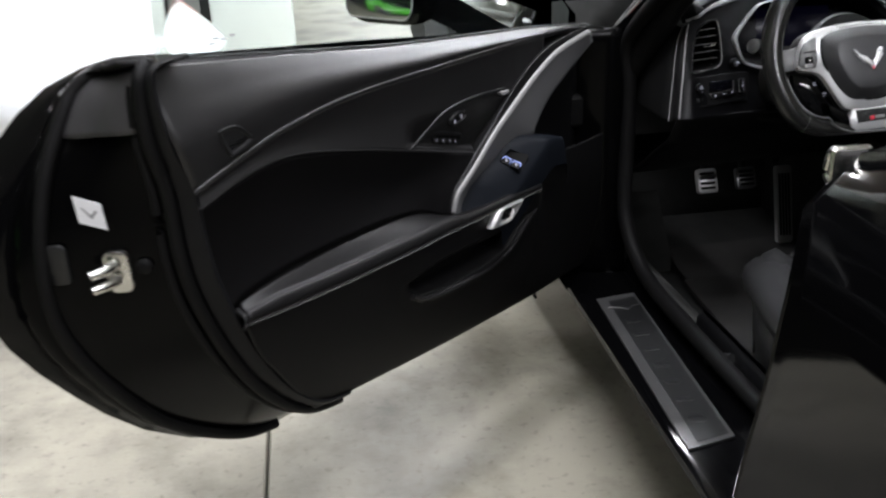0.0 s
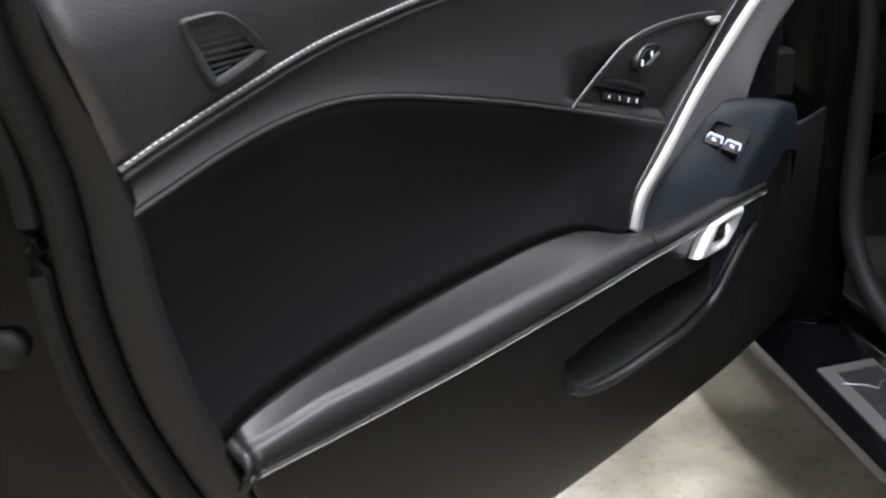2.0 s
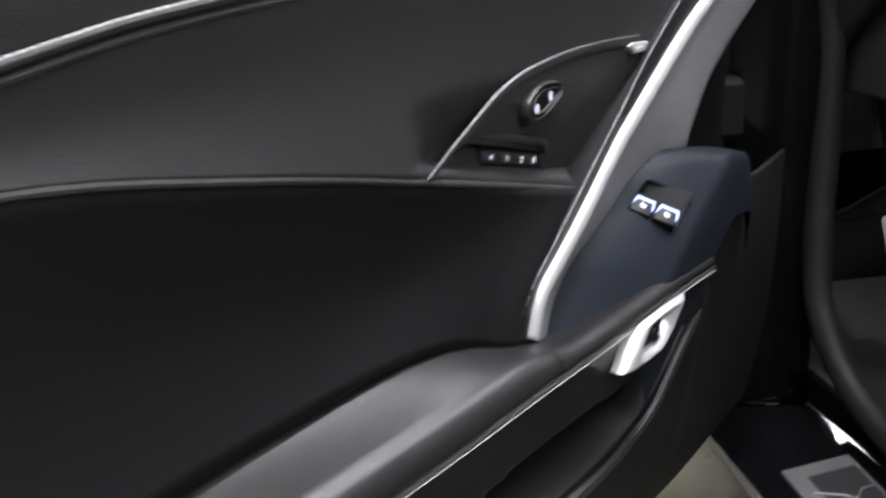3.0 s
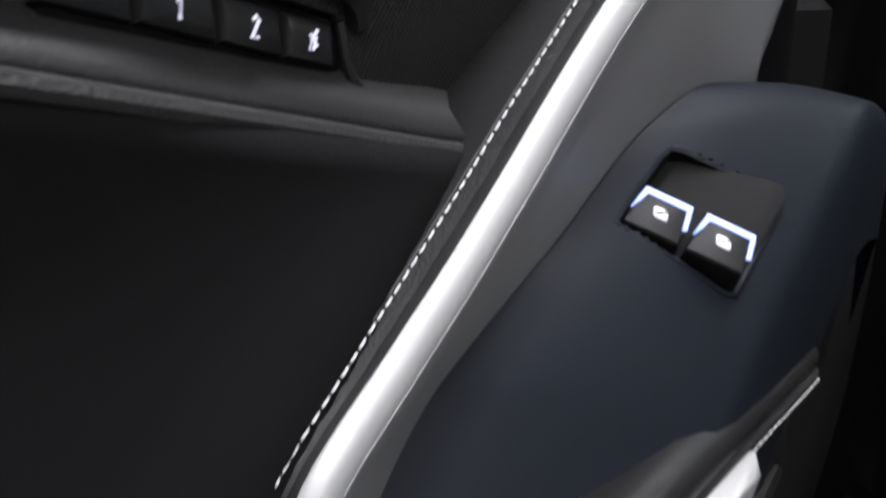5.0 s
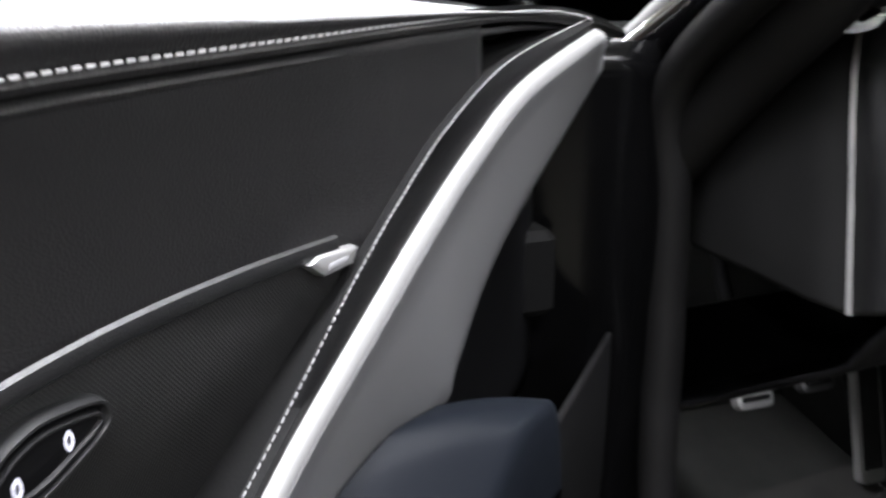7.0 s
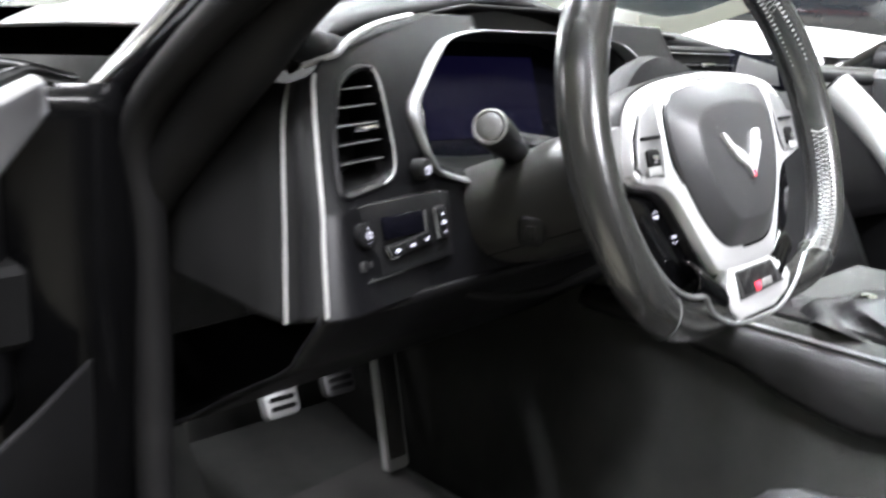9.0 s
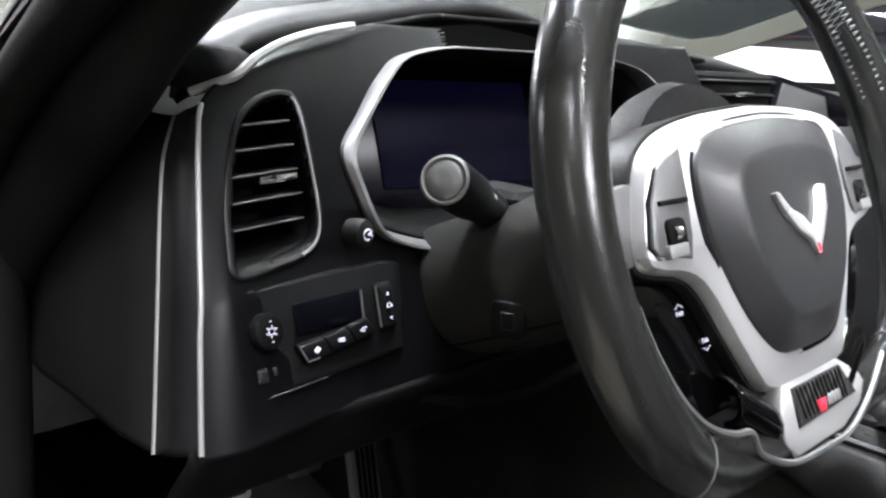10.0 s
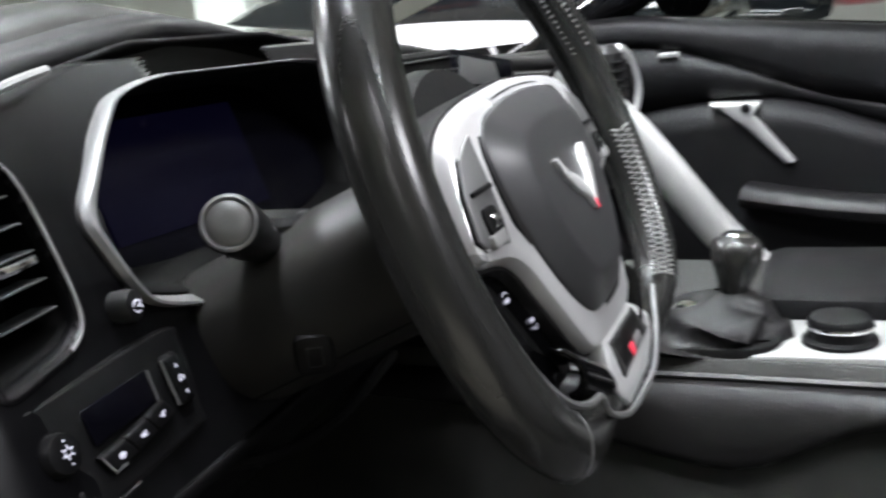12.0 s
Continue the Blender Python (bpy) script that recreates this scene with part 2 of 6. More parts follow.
def tube(points, r, seg=8, closed=False, flat=1.0, up=(0, 0, 1), taper=None):
    """A round or flattened rod along points."""
    pts = [Vector(p) for p in points]
    rows = []
    n = len(pts)
    for i, p in enumerate(pts):
        a = pts[(i - 1) % n] if closed or i else p
        b2 = pts[(i + 1) % n] if closed or i < n - 1 else p
        t = (b2 - a).normalized()
        side = t.cross(Vector(up))
        side = side.normalized() if side.length > 1e-5 else t.orthogonal().normalized()
        top = side.cross(t)
        rr = r * (taper(i / max(n - 1, 1)) if taper else 1)
        rows.append([p + side * rr * math.cos(w) + top * rr * flat * math.sin(w) for w in (2 * math.pi * k / seg for k in range(seg))])
    return grid(rows, close_u=True, close_v=closed, caps=not closed)


def lathe(profile, base, axis, seg=24):
    """Turned piece: profile of (radius, along) about an axis from base."""
    axis = Vector(axis).normalized()
    s = axis.orthogonal().normalized()
    t = axis.cross(s)
    rows = [[Vector(base) + axis * h + (s * math.cos(w) + t * math.sin(w)) * max(r, 1e-5) for w in (2 * math.pi * k / seg for k in range(seg))] for r, h in profile]
    return grid(rows, close_u=True, caps=True)


def inset(poly, d):
    """A closed 2D outline moved inwards by d."""
    n = len(poly)
    area = sum(poly[i][0] * poly[(i + 1) % n][1] - poly[(i + 1) % n][0] * poly[i][1] for i in range(n))
    sg = 1 if area > 0 else -1
    out = []
    for i in range(n):
        a, p, b2 = (Vector(poly[(i + k) % n]).to_2d() for k in (-1, 0, 1))
        t = (b2 - a).normalized()
        out.append(tuple(p + Vector((-t.y, t.x)) * d * sg))
    return out


def plate(poly, place, low, high, bevel=0.001, bottom=True):
    """A slab over a closed 2D outline; place(x, y, height) gives the point. The upper rim is rounded."""
    steps = [(0, low), (0, high - bevel), (bevel * 0.3, high - bevel * 0.3), (bevel, high)]
    rows = [[place(x, y, h) for x, y in (inset(poly, d) if d else poly)] for d, h in steps]
    v, f = grid(rows, close_u=True)
    n = len(poly)
    f.append(tuple(3 * n + j for j in range(n)))
    if bottom:
        f.append(tuple(range(n))[::-1])
    return v, f


def ring(outer, inner, place, low, high, dip=None):
    """A frame between two outlines of as many points, rounded over."""
    dip = low if dip is None else dip
    mid = [((a[0] + b2[0]) / 2, (a[1] + b2[1]) / 2) for a, b2 in zip(outer, inner)]
    near = [((a[0] * 3 + b2[0]) / 4, (a[1] * 3 + b2[1]) / 4) for a, b2 in zip(outer, inner)]
    rows = [[place(*p, low) for p in outer], [place(*p, (low + high * 2) / 3) for p in outer], [place(*p, high) for p in near],
            [place(*p, high) for p in mid], [place(*p, (high + dip) / 2) for p in inner], [place(*p, dip) for p in inner]]
    return grid(rows, close_u=True)


def rounded(w, h, r, n=4, cx=0.0, cy=0.0):
    out = []
    for sx, sy, a0 in ((1, 1, 0), (-1, 1, 90), (-1, -1, 180), (1, -1, 270)):
        for k in range(n + 1):
            a = radians(a0 + 90 * k / n)
            out.append((cx + sx * (w / 2 - r) + r * math.cos(a), cy + sy * (h / 2 - r) + r * math.sin(a)))
    return out


def box(x0, x1, y0, y1, z0, z1, b=0.004):
    """A box with bevelled edges."""
    sx, sy = x1 - x0, y1 - y0
    b = min(b, sx / 3, sy / 3, (z1 - z0) / 3)
    out = rounded(sx, sy, b * 1.5, 2, (x0 + x1) / 2, (y0 + y1) / 2)
    rows = [[(x, y, z0 + b) for x, y in out], [(x, y, z1 - b) for x, y in out]]
    ins = inset(out, b)
    rows = [[(x, y, z0) for x, y in ins], *rows, [(x, y, z1) for x, y in ins]]
    return grid(rows, close_u=True, caps=True)


def mesh(name, data, mat, smooth=True, angle=40):
    me = bpy.data.meshes.new(name)
    me.from_pydata([tuple(p) for p in data[0]], [], data[1])
    bm = bmesh.new()
    bm.from_mesh(me)
    bmesh.ops.recalc_face_normals(bm, faces=bm.faces)
    bm.to_mesh(me)
    bm.free()
    me.materials.append(mat)
    if smooth:
        me.shade_smooth()
        me.set_sharp_from_angle(angle=radians(angle))
    return me


def thing(name, m, label, category, group="", kind=""):
    ob = new(name)
    ob.empty_display_size = 0.05
    ob.matrix_world = m
    ob.matrix_basis = m
    return tagged(ob, label, category, group, kind)


def part(name, data, mat, parent, label="", solid=0.0, world_space=True, angle=40):
    """One mesh under a thing or a part. world_space: its points are given in the world's metres."""
    ob = new(name, mesh(name, data, mat, angle=angle))
    ob.parent = parent
    if world_space and parent.parent is None:
        ob.matrix_parent_inverse = parent.matrix_basis.inverted()
    if solid:
        mod = ob.modifiers.new("thickness", "SOLIDIFY")
        mod.thickness, mod.offset = abs(solid), -1.0 if solid > 0 else 1.0
    return tagged(ob, label) if label else ob


def solo(name, data, mat, label, category, group="", kind="", angle=40):
    """A thing that is one mesh."""
    ob = new(name, mesh(name, data, mat, angle=angle))
    return tagged(ob, label, category, group, kind)


def lerp_curve(table, x):
    """Smooth value of y at x from a table of (x, y) sorted by x."""
    if x <= table[0][0]:
        return table[0][1]
    for (xa, ya), (xb, yb) in pairwise(table):
        if x <= xb:
            f = (x - xa) / (xb - xa)
            return ya + (yb - ya) * f
    return table[-1][1]


def smoothed(table, n=60):
    """The same table resampled along a smooth curve, sorted by x."""
    pts = spline([(a, b2, 0) for a, b2 in table], n)
    return sorted((p.x, p.y) for p in pts)


def stitches(points, length, gap, r, normal, lift=0.0004):
    """Short thread stitches along a line."""
    pts = [Vector(p) for p in points]
    out = []
    run, need, start = 0.0, 0.0, None
    dense = []
    for a, b2 in pairwise(pts):
        k = max(1, int((b2 - a).length / 0.0005))
        dense += [a.lerp(b2, i / k) for i in range(k)]
    step = int((length + gap) / 0.0005)
    ln = int(length / 0.0005)
    for i in range(0, len(dense) - ln, max(step, 2)):
        a, b2 = dense[i] + Vector(normal) * lift, dense[i + ln] + Vector(normal) * lift
        out.append(tube([a, a.lerp(b2, 0.5) + Vector(normal) * r * 0.5, b2], r, 5))
    return joined(*out) if out else ([], [])

# ---------------------------------------------------------------- garage
def slab(x0, x1, y0, y1):
    return box(x0, x1, y0, y1, -0.12, 0.0, 0.003)


floor = solo("floor", box(-9.2, 10.2, -8.2, 14.2, -0.3, -0.03, 0.01), CONCRETE, "worn grey concrete garage floor with dark joints", "floor", kind="structure")
XJ, YJ = [-9.1, -4.98, -0.995, 3.1, 7.0, 10.1], [-8.1, -3.6, 0.9, 5.4, 9.8, 14.1]
for xa, xb in pairwise(XJ):
    for ya, yb in pairwise(YJ):
        tile = new("slab", mesh("slab", slab(xa + 0.003, xb - 0.003, ya + 0.003, yb - 0.003), CONCRETE))
        tile.parent = floor

solo("ceiling", box(-9.2, 10.2, -8.2, 14.2, 3.0, 3.2, 0.01), CEILING, "pale garage ceiling", "ceiling", kind="structure")
# South and west walls stand out of view, darkened to shape the light.
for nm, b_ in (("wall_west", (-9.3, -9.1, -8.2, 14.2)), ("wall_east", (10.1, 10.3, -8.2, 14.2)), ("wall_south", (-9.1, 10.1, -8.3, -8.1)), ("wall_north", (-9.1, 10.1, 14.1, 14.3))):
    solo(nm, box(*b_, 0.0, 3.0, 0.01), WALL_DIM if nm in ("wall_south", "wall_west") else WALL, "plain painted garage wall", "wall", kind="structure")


def pillar(x, y, w=0.39):
    return solo("pillar", box(x - w / 2, x + w / 2, y - w / 2, y + w / 2, 0.0, 3.0, 0.012), PILLAR, "square white painted concrete pillar", "pillar", "garage pillars", "structure")


pillar(-1.092, 3.2)
pillar(-1.1, 9.4)
pillar(4.6, 3.2)


def batten(x, y, turn):
    """A fluorescent ceiling batten: housing and diffuser."""
    t = thing("ceiling_light", pose(x, y, 2.94, 0, 0, turn), "white fluorescent ceiling batten, lit", "ceiling light", "ceiling battens")
    part("housing", box(-0.75, 0.75, -0.14, 0.14, 0.0, 0.06), WALL, t, world_space=False)
    for k in (-0.06, 0.06):
        part("tube", tube([(-0.7, k, -0.02), (0, k, -0.02), (0.7, k, -0.02)], 0.016, 10), DIFFUSER, t, world_space=False)
    return t


for bx, by, bt, bw in BATTENS:
    batten(bx, by, bt)


def parked_car(m, paint, label):
    """A low coupe: lofted body, glass house, wheels, lamps."""
    t = thing("car", m, label, "car", "parked cars")
    L = 4.4
    stations = []
    for k in range(23):
        f = k / 22
        y = (f - 0.5) * L
        half = 0.9 * (1 - 0.35 * abs(2 * f - 1) ** 5)
        belt = 0.62 + 0.28 * math.sin(min(1, f * 1.6 + 0.12) * math.pi / 2) - 0.1 * max(0, f - 0.85) / 0.15 - 0.26 * (max(0, 0.16 - f) / 0.16) ** 1.4
        low = 0.2 + 0.12 * abs(2 * f - 1) ** 6
        row = []
        for s in range(15):
            a = math.pi * s / 14
            x = -half * math.copysign(abs(math.cos(a)) ** 0.35, math.cos(a))
            z = low + (belt - low) * abs(math.sin(a)) ** 0.55 + 0.03 * math.sin(a) ** 8
            row.append((x, y, z))
        stations.append(row)
    part("body", grid(stations, caps=True), paint, t, world_space=False, solid=0.02)
    cab = []
    for k in range(13):
        f = k / 12
        y = -1.3 + 2.5 * f
        h = 0.88 + 0.36 * math.sin(math.pi * min(1, max(0, f)) ** 0.8) ** 0.7
        w = 0.66 - 0.12 * (h - 0.88)
        cab.append([(-w - 0.1, y, 0.8), (-w, y, (0.88 + h) / 2), (-w * 0.82, y, h - 0.02), (0, y, h), (w * 0.82, y, h - 0.02), (w, y, (0.88 + h) / 2), (w + 0.1, y, 0.8)])
    part("glasshouse", grid(cab, caps=True), DARK_GLASS, t, "dark tinted glass", world_space=False, solid=0.01)
    roof = [[(x * 0.9, y, z + 0.012) for x, y, z in r[2:5]] for r in cab[4:10]]
    part("roof", grid(roof), paint, t, world_space=False, solid=0.02)
    for sx in (-1, 1):
        for y in (-1.35, 1.35):
            w = part("wheel", lathe([(0.18, -0.11), (0.31, -0.11), (0.335, -0.07), (0.335, 0.07), (0.31, 0.11), (0.2, 0.115)], (sx * 0.8, y, 0.336), (1, 0, 0), 28), TYRE, t, world_space=False)
            part("rim", lathe([(0.02, -0.1), (0.22, -0.118), (0.235, -0.12), (0.235, 0.12), (0.22, 0.118), (0.02, 0.1)], (sx * 0.8, y, 0.336), (1, 0, 0), 20), ALU, w, world_space=False)
    for sx in (-1, 1):
        part("headlight", lathe([(0.09, -0.05), (0.095, 0.0), (0.08, 0.012), (0.03, 0.018)], (sx * 0.56, -1.86, 0.575), (sx * 0.3, -1, 0.25), 20), DARK_GLASS, t, world_space=False)
    return t


parked_car(pose(-3.3, 3.05, 0, 0, 0, 60), CAR_WHITE, "white low sports coupe parked on the concrete")
parked_car(pose(-3.1, 5.7, 0, 0, 0, 90), CAR_ORANGE, "orange red sports coupe parked behind a white one")
parked_car(pose(3.9, 1.4, 0, 0, 0, -5), CAR_WHITE, "white coupe parked beyond the passenger side")
parked_car(pose(6.7, 1.0, 0, 0, 0, 0), CAR_RED, "red coupe parked further off in the garage")
parked_car(pose(-5.4, -0.9, 0, 0, 0, 10), CAR_GREEN, "bright green coupe parked behind the open car")

# ---------------------------------------------------------------- the open door
DU = Vector((-0.7466, -0.6652, 0)).normalized()
DY = Vector((0, 0, 1)).cross(DU)
DOOR = Matrix.Translation((-0.547, -0.155, 0)) @ Matrix((DU, DY, (0, 0, 1))).transposed().to_4x4()
door = thing("driver_door", DOOR, "black open car door with leather trim and silver grab strip", "car door")


def dpart(name, data, mat, parent=None, label="", solid=0.0, angle=40):
    return part(name, data, mat, parent or door, label, solid, world_space=False, angle=angle)


TOP = smoothed([(-0.30, 0.741), (-0.136, 0.757), (0.04, 0.768), (0.216, 0.779), (0.421, 0.80), (0.609, 0.819), (0.64, 0.822)])
SEAM_A = smoothed([(-0.30, 0.735), (-0.176, 0.7515), (0.061, 0.747), (0.155, 0.7435), (0.271, 0.740), (0.367, 0.7325), (0.422, 0.724), (0.473, 0.7135), (0.519, 0.6995), (0.561, 0.686), (0.594, 0.674), (0.64, 0.655)])
SEAM_B = smoothed([(-0.06, 0.562), (0.077, 0.595), (0.101, 0.601), (0.17, 0.6195), (0.237, 0.637), (0.30, 0.653), (0.363, 0.667), (0.413, 0.677), (0.458, 0.6815), (0.498, 0.678), (0.535, 0.6695), (0.569, 0.6585), (0.594, 0.6495), (0.64, 0.6265)])
ARM_BACK = smoothed([(-0.06, 0.500), (0.06, 0.504), (0.13, 0.508), (0.165, 0.517), (0.195, 0.530), (0.225, 0.539), (0.27, 0.5435), (0.34, 0.5435), (0.40, 0.5415), (0.465, 0.537), (0.51, 0.531), (0.548, 0.522), (0.562, 0.514), (0.62, 0.512)])
ARM_FRONT_Q = smoothed([(-0.33, 0.004), (-0.20, 0.024), (-0.10, 0.041), (-0.035, 0.045), (0.08, 0.044), (0.17, 0.041), (0.35, 0.0295), (0.554, 0.0165), (0.62, 0.013)])
ARM_FRONT_Z = smoothed([(-0.33, 0.50), (-0.035, 0.517), (0.08, 0.516), (0.167, 0.514), (0.22, 0.511), (0.27, 0.508), (0.35, 0.5046), (0.405, 0.5026), (0.50, 0.5017), (0.555, 0.502), (0.62, 0.500)])
REAR = smoothed([(0.28, 0.36), (0.305, 0.43), (0.333, 0.462), (0.405, 0.512), (0.443, 0.538), (0.506, 0.562), (0.534, 0.577), (0.609, 0.590), (0.671, 0.596), (0.738, 0.615), (0.80, 0.624), (0.83, 0.615)])
BOTTOM = smoothed([(-0.31, 0.287), (-0.18, 0.293), (0.155, 0.303), (0.351, 0.312), (0.45, 0.318), (0.53, 0.345)])


def sheet(lo, hi, front, depth, nu=60, nv=14, rear=REAR):
    """A panel between two curves of height over length, from front(z) to the door's rear curve."""
    rows = []
    for j in range(nv + 1):
        v = j / nv
        row = []
        for i in range(nu + 1):
            s = i / nu
            u = 0.2
            for _ in range(4):
                z = lerp_curve(lo, u) * (1 - v) + lerp_curve(hi, u) * v
                u = front(z) + s * (lerp_curve(rear, z) - front(z))
            z = lerp_curve(lo, u) * (1 - v) + lerp_curve(hi, u) * v
            row.append((u, depth(u, v, z), z))
        rows.append(row)
    return grid(rows)


def upper_depth(u, v, z):
    return 0.001 + 0.004 * math.sin(min(v * 1.4, 1) * math.pi) - 0.032 * (max(0, v - 0.38) / 0.62) ** 1.6


BAND = sorted((z, u) for u, z in [(0.163, 0.505), (0.163, 0.523), (0.1446, 0.549), (0.1113, 0.578), (0.0746, 0.606), (0.0264, 0.643), (-0.034, 0.690)])


def clear_of_band(u, z, reach=0.05):
    """0 beside the stitched band, 1 well behind it."""
    return max(0.0, min(1.0, (u - lerp_curve(BAND, z) - 0.002) / reach))


dpart("upper_panel", sheet(SEAM_A, TOP, lambda z: -0.3, upper_depth, 70, 18), LEATHER, solid=0.004)
def bank_scoop(u, v, z):
    """The hollow in the middle panel that holds the memory buttons."""
    return 0.0140 * max(0.0, min(1.0, (0.24 - u) / 0.03)) * max(0.0, min(1.0, (0.676 - z) / 0.030)) * min(1.0, v / 0.06)


dpart("middle_panel", sheet(SEAM_B, SEAM_A, lambda z: -0.05 - 0.06 * max(0.0, min(1.0, (z - 0.66) / 0.05)), lambda u, v, z: -0.0028 - (0.001 + 0.004 * math.sin(v * math.pi)) * clear_of_band(u, z) - bank_scoop(u, v, z), 140, 26), MIDDLE_VINYL, solid=0.004)
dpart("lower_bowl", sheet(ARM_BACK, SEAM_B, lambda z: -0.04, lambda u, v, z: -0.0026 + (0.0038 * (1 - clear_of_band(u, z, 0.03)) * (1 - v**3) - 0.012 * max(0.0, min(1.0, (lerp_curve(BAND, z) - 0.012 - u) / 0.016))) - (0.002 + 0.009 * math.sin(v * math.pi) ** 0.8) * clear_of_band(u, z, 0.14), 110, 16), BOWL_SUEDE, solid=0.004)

# belt capping and outer shell
cap = [[(u, -0.031 - k, lerp_curve(TOP, u) + (0.002 if k < 0.02 else -0.004)) for k in (0.0, 0.012, 0.03, 0.04)] for u in [-0.3 + 0.94 * i / 40 for i in range(41)]]
dpart("window_seal", grid(cap), RUBBER, label="rubber window seal along the belt line", solid=0.006)

ra = [(-0.28, 0.0005, lerp_curve(SEAM_A, -0.28))] + [(u, 0.0015, lerp_curve(SEAM_A, u)) for u in [-0.25 + 0.845 * i / 70 for i in range(71)]]
dpart("seam_bead", tube(ra, 0.0022, 6), LEATHER, label="piped leather seam")
dpart("seam_bead", tube([(u, -0.001, z - 0.0055) for u, q, z in ra], 0.0016, 6), LEATHER)
dpart("stitching", stitches([(u, 0.0035, z + 0.0022) for u, q, z in ra[2:]], 0.0028, 0.0014, 0.00045, (0, 1, 0)), THREAD, label="pale grey stitching")
rb = [(u, -0.0015, lerp_curve(SEAM_B, u)) for u in [0.075 + 0.519 * i / 60 for i in range(61)]]
dpart("seam_bead", tube(rb, 0.0021, 8), LEATHER)

# armrest: a sloping pad with a rolled front, narrowing to a pull edge beside the switches
ARM_US = [-0.038 + 0.593 * i / 90 for i in range(91)]
arm = []
for u in ARM_US:
    qf, zf, zb = lerp_curve(ARM_FRONT_Q, u), lerp_curve(ARM_FRONT_Z, u), lerp_curve(ARM_BACK, u)
    slim = max(0.0, min(1.0, (0.20 - u) / 0.06))
    slim = slim * slim * (3 - 2 * slim)
    rq, rz = 0.0115 - 0.0030 * slim, 0.0150 - 0.0075 * slim
    fade = max(0.0, min(1.0, (u - 0.50) / 0.055))
    rz -= 0.006 * fade
    rq -= 0.003 * fade
    kq, kz = qf - rq, zf + rz
    bow = 1.15 - 0.15 * slim
    row = [(u, -0.016, zb - 0.006), (u, -0.011, zb - 0.0006), (u, -0.008, zb)]
    for f in (0.2, 0.45, 0.7, 0.9):
        row.append((u, -0.008 + (kq + 0.008) * f, zb + (kz - zb) * f**bow))
    for w in (0, 20, 40, 58, 74, 86):
        row.append((u, kq + rq * math.sin(radians(w)), zf + rz * math.cos(radians(w))))
    row += [(u, qf, zf - 0.0015), (u, qf - 0.0012, zf - 0.0028), (u, qf + 0.0006, zf - 0.0045), (u, qf - 0.001, zf - 0.008), (u, qf - 0.006, zf - 0.011)]
    arm.append(row)
tip = [[(u - 0.006 * k, q - (0.004 * k * k) * (1 if i > 6 else 0.4), z - (0.003 * k * k if i < 12 else 0)) for i, (u, q, z) in enumerate(arm[0])] for k in (1.4, 1.0, 0.5)]
armrest = dpart("armrest", grid(tip + arm), ARMREST, label="padded black leather armrest", solid=0.004, angle=60)
edge = [(u, lerp_curve(ARM_FRONT_Q, u) + 0.0004, lerp_curve(ARM_FRONT_Z, u) - 0.0062) for u in ARM_US]
dpart("stitching", stitches(edge, 0.0026, 0.0012, 0.00028, (0, 1, 0)), LACE, armrest)
dpart("cover_seam", tube([(0.168, q + 0.0003, z + 0.0003) for u, q, z in arm[31][8:15]], 0.0005, 5, up=(1, 0, 0)), PLASTIC_DARK, armrest)
endcap = [[(u + 0.004 * k, q, z - 0.0016 * k * k) for u, q, z in arm[-1]] for k in (0, 0.6, 1.0, 1.6)]
dpart("end_cap", grid(endcap), ARMREST, armrest, label="bright worn end of the armrest", solid=0.004)

# lower panel with its pull pocket
POCKET = [(-0.035, 0.480), (-0.012, 0.467), (0.012, 0.450), (0.04, 0.431), (0.075, 0.4215), (0.11, 0.416), (0.16, 0.415), (0.21, 0.4145), (0.25, 0.420), (0.272, 0.432), (0.277, 0.452), (0.237, 0.460), (0.20, 0.466), (0.15, 0.468), (0.08, 0.466), (0.03, 0.474)]


def inside(poly, x, y):
    hit, near = False, 9.0
    n = len(poly)
    for i in range(n):
        (xa, ya), (xb, yb) = poly[i], poly[(i + 1) % n]
        if (ya > y) != (yb > y) and x < (xb - xa) * (y - ya) / (yb - ya) + xa:
            hit = not hit
        dx, dy = xb - xa, yb - ya
        k = max(0, min(1, ((x - xa) * dx + (y - ya) * dy) / (dx * dx + dy * dy)))
        near = min(near, math.hypot(x - xa - k * dx, y - ya - k * dy))
    return near if hit else -near


def on_door_early(u, z, h):
    return Vector((u, h, z))


UNDER = sorted([(u, z - 0.010) for u, z in ARM_FRONT_Z if u > -0.036] + [(-0.044, 0.520), (-0.054, 0.543), (-0.066, 0.555), (-0.085, 0.560), (-0.11, 0.559), (-0.20, 0.548), (-0.33, 0.54)])


def lower_depth(u, v, z):
    q = (lerp_curve(ARM_FRONT_Q, u) - 0.006) * (0.35 + 0.65 * v**0.7) - 0.012 * (1 - v) ** 2
    d = inside(POCKET, u, z)
    if d > 0:
        k = min(1, d / 0.017)
        q -= 0.05 * k * k * (3 - 2 * k)
    elif d > -0.02:
        q += 0.002 * (1 + d / 0.02)
    return q


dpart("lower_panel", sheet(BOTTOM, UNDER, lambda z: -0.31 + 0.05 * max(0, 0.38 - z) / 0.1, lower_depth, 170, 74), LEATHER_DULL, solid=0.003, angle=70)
# Near-black floor paints in the shade at the pocket's bottom.
dpart("pocket_floor", plate(inset(POCKET, 0.003), on_door_early, -0.05, -0.010, 0.002), PLASTIC_DARK, label="bottom of the pull pocket, its shade in the colour")
lip = [(u, lower_depth(u, 0.6, z - 0.004) + 0.004, z - 0.003) for u, z in [(p.x, p.y) for p in spline([(a, b2, 0) for a, b2 in POCKET[:10]], 60)]]
dpart("pull_pocket_lip", tube(lip, 0.0045, 8, flat=1.0), ARMREST, label="moulded lip of the door pull pocket")
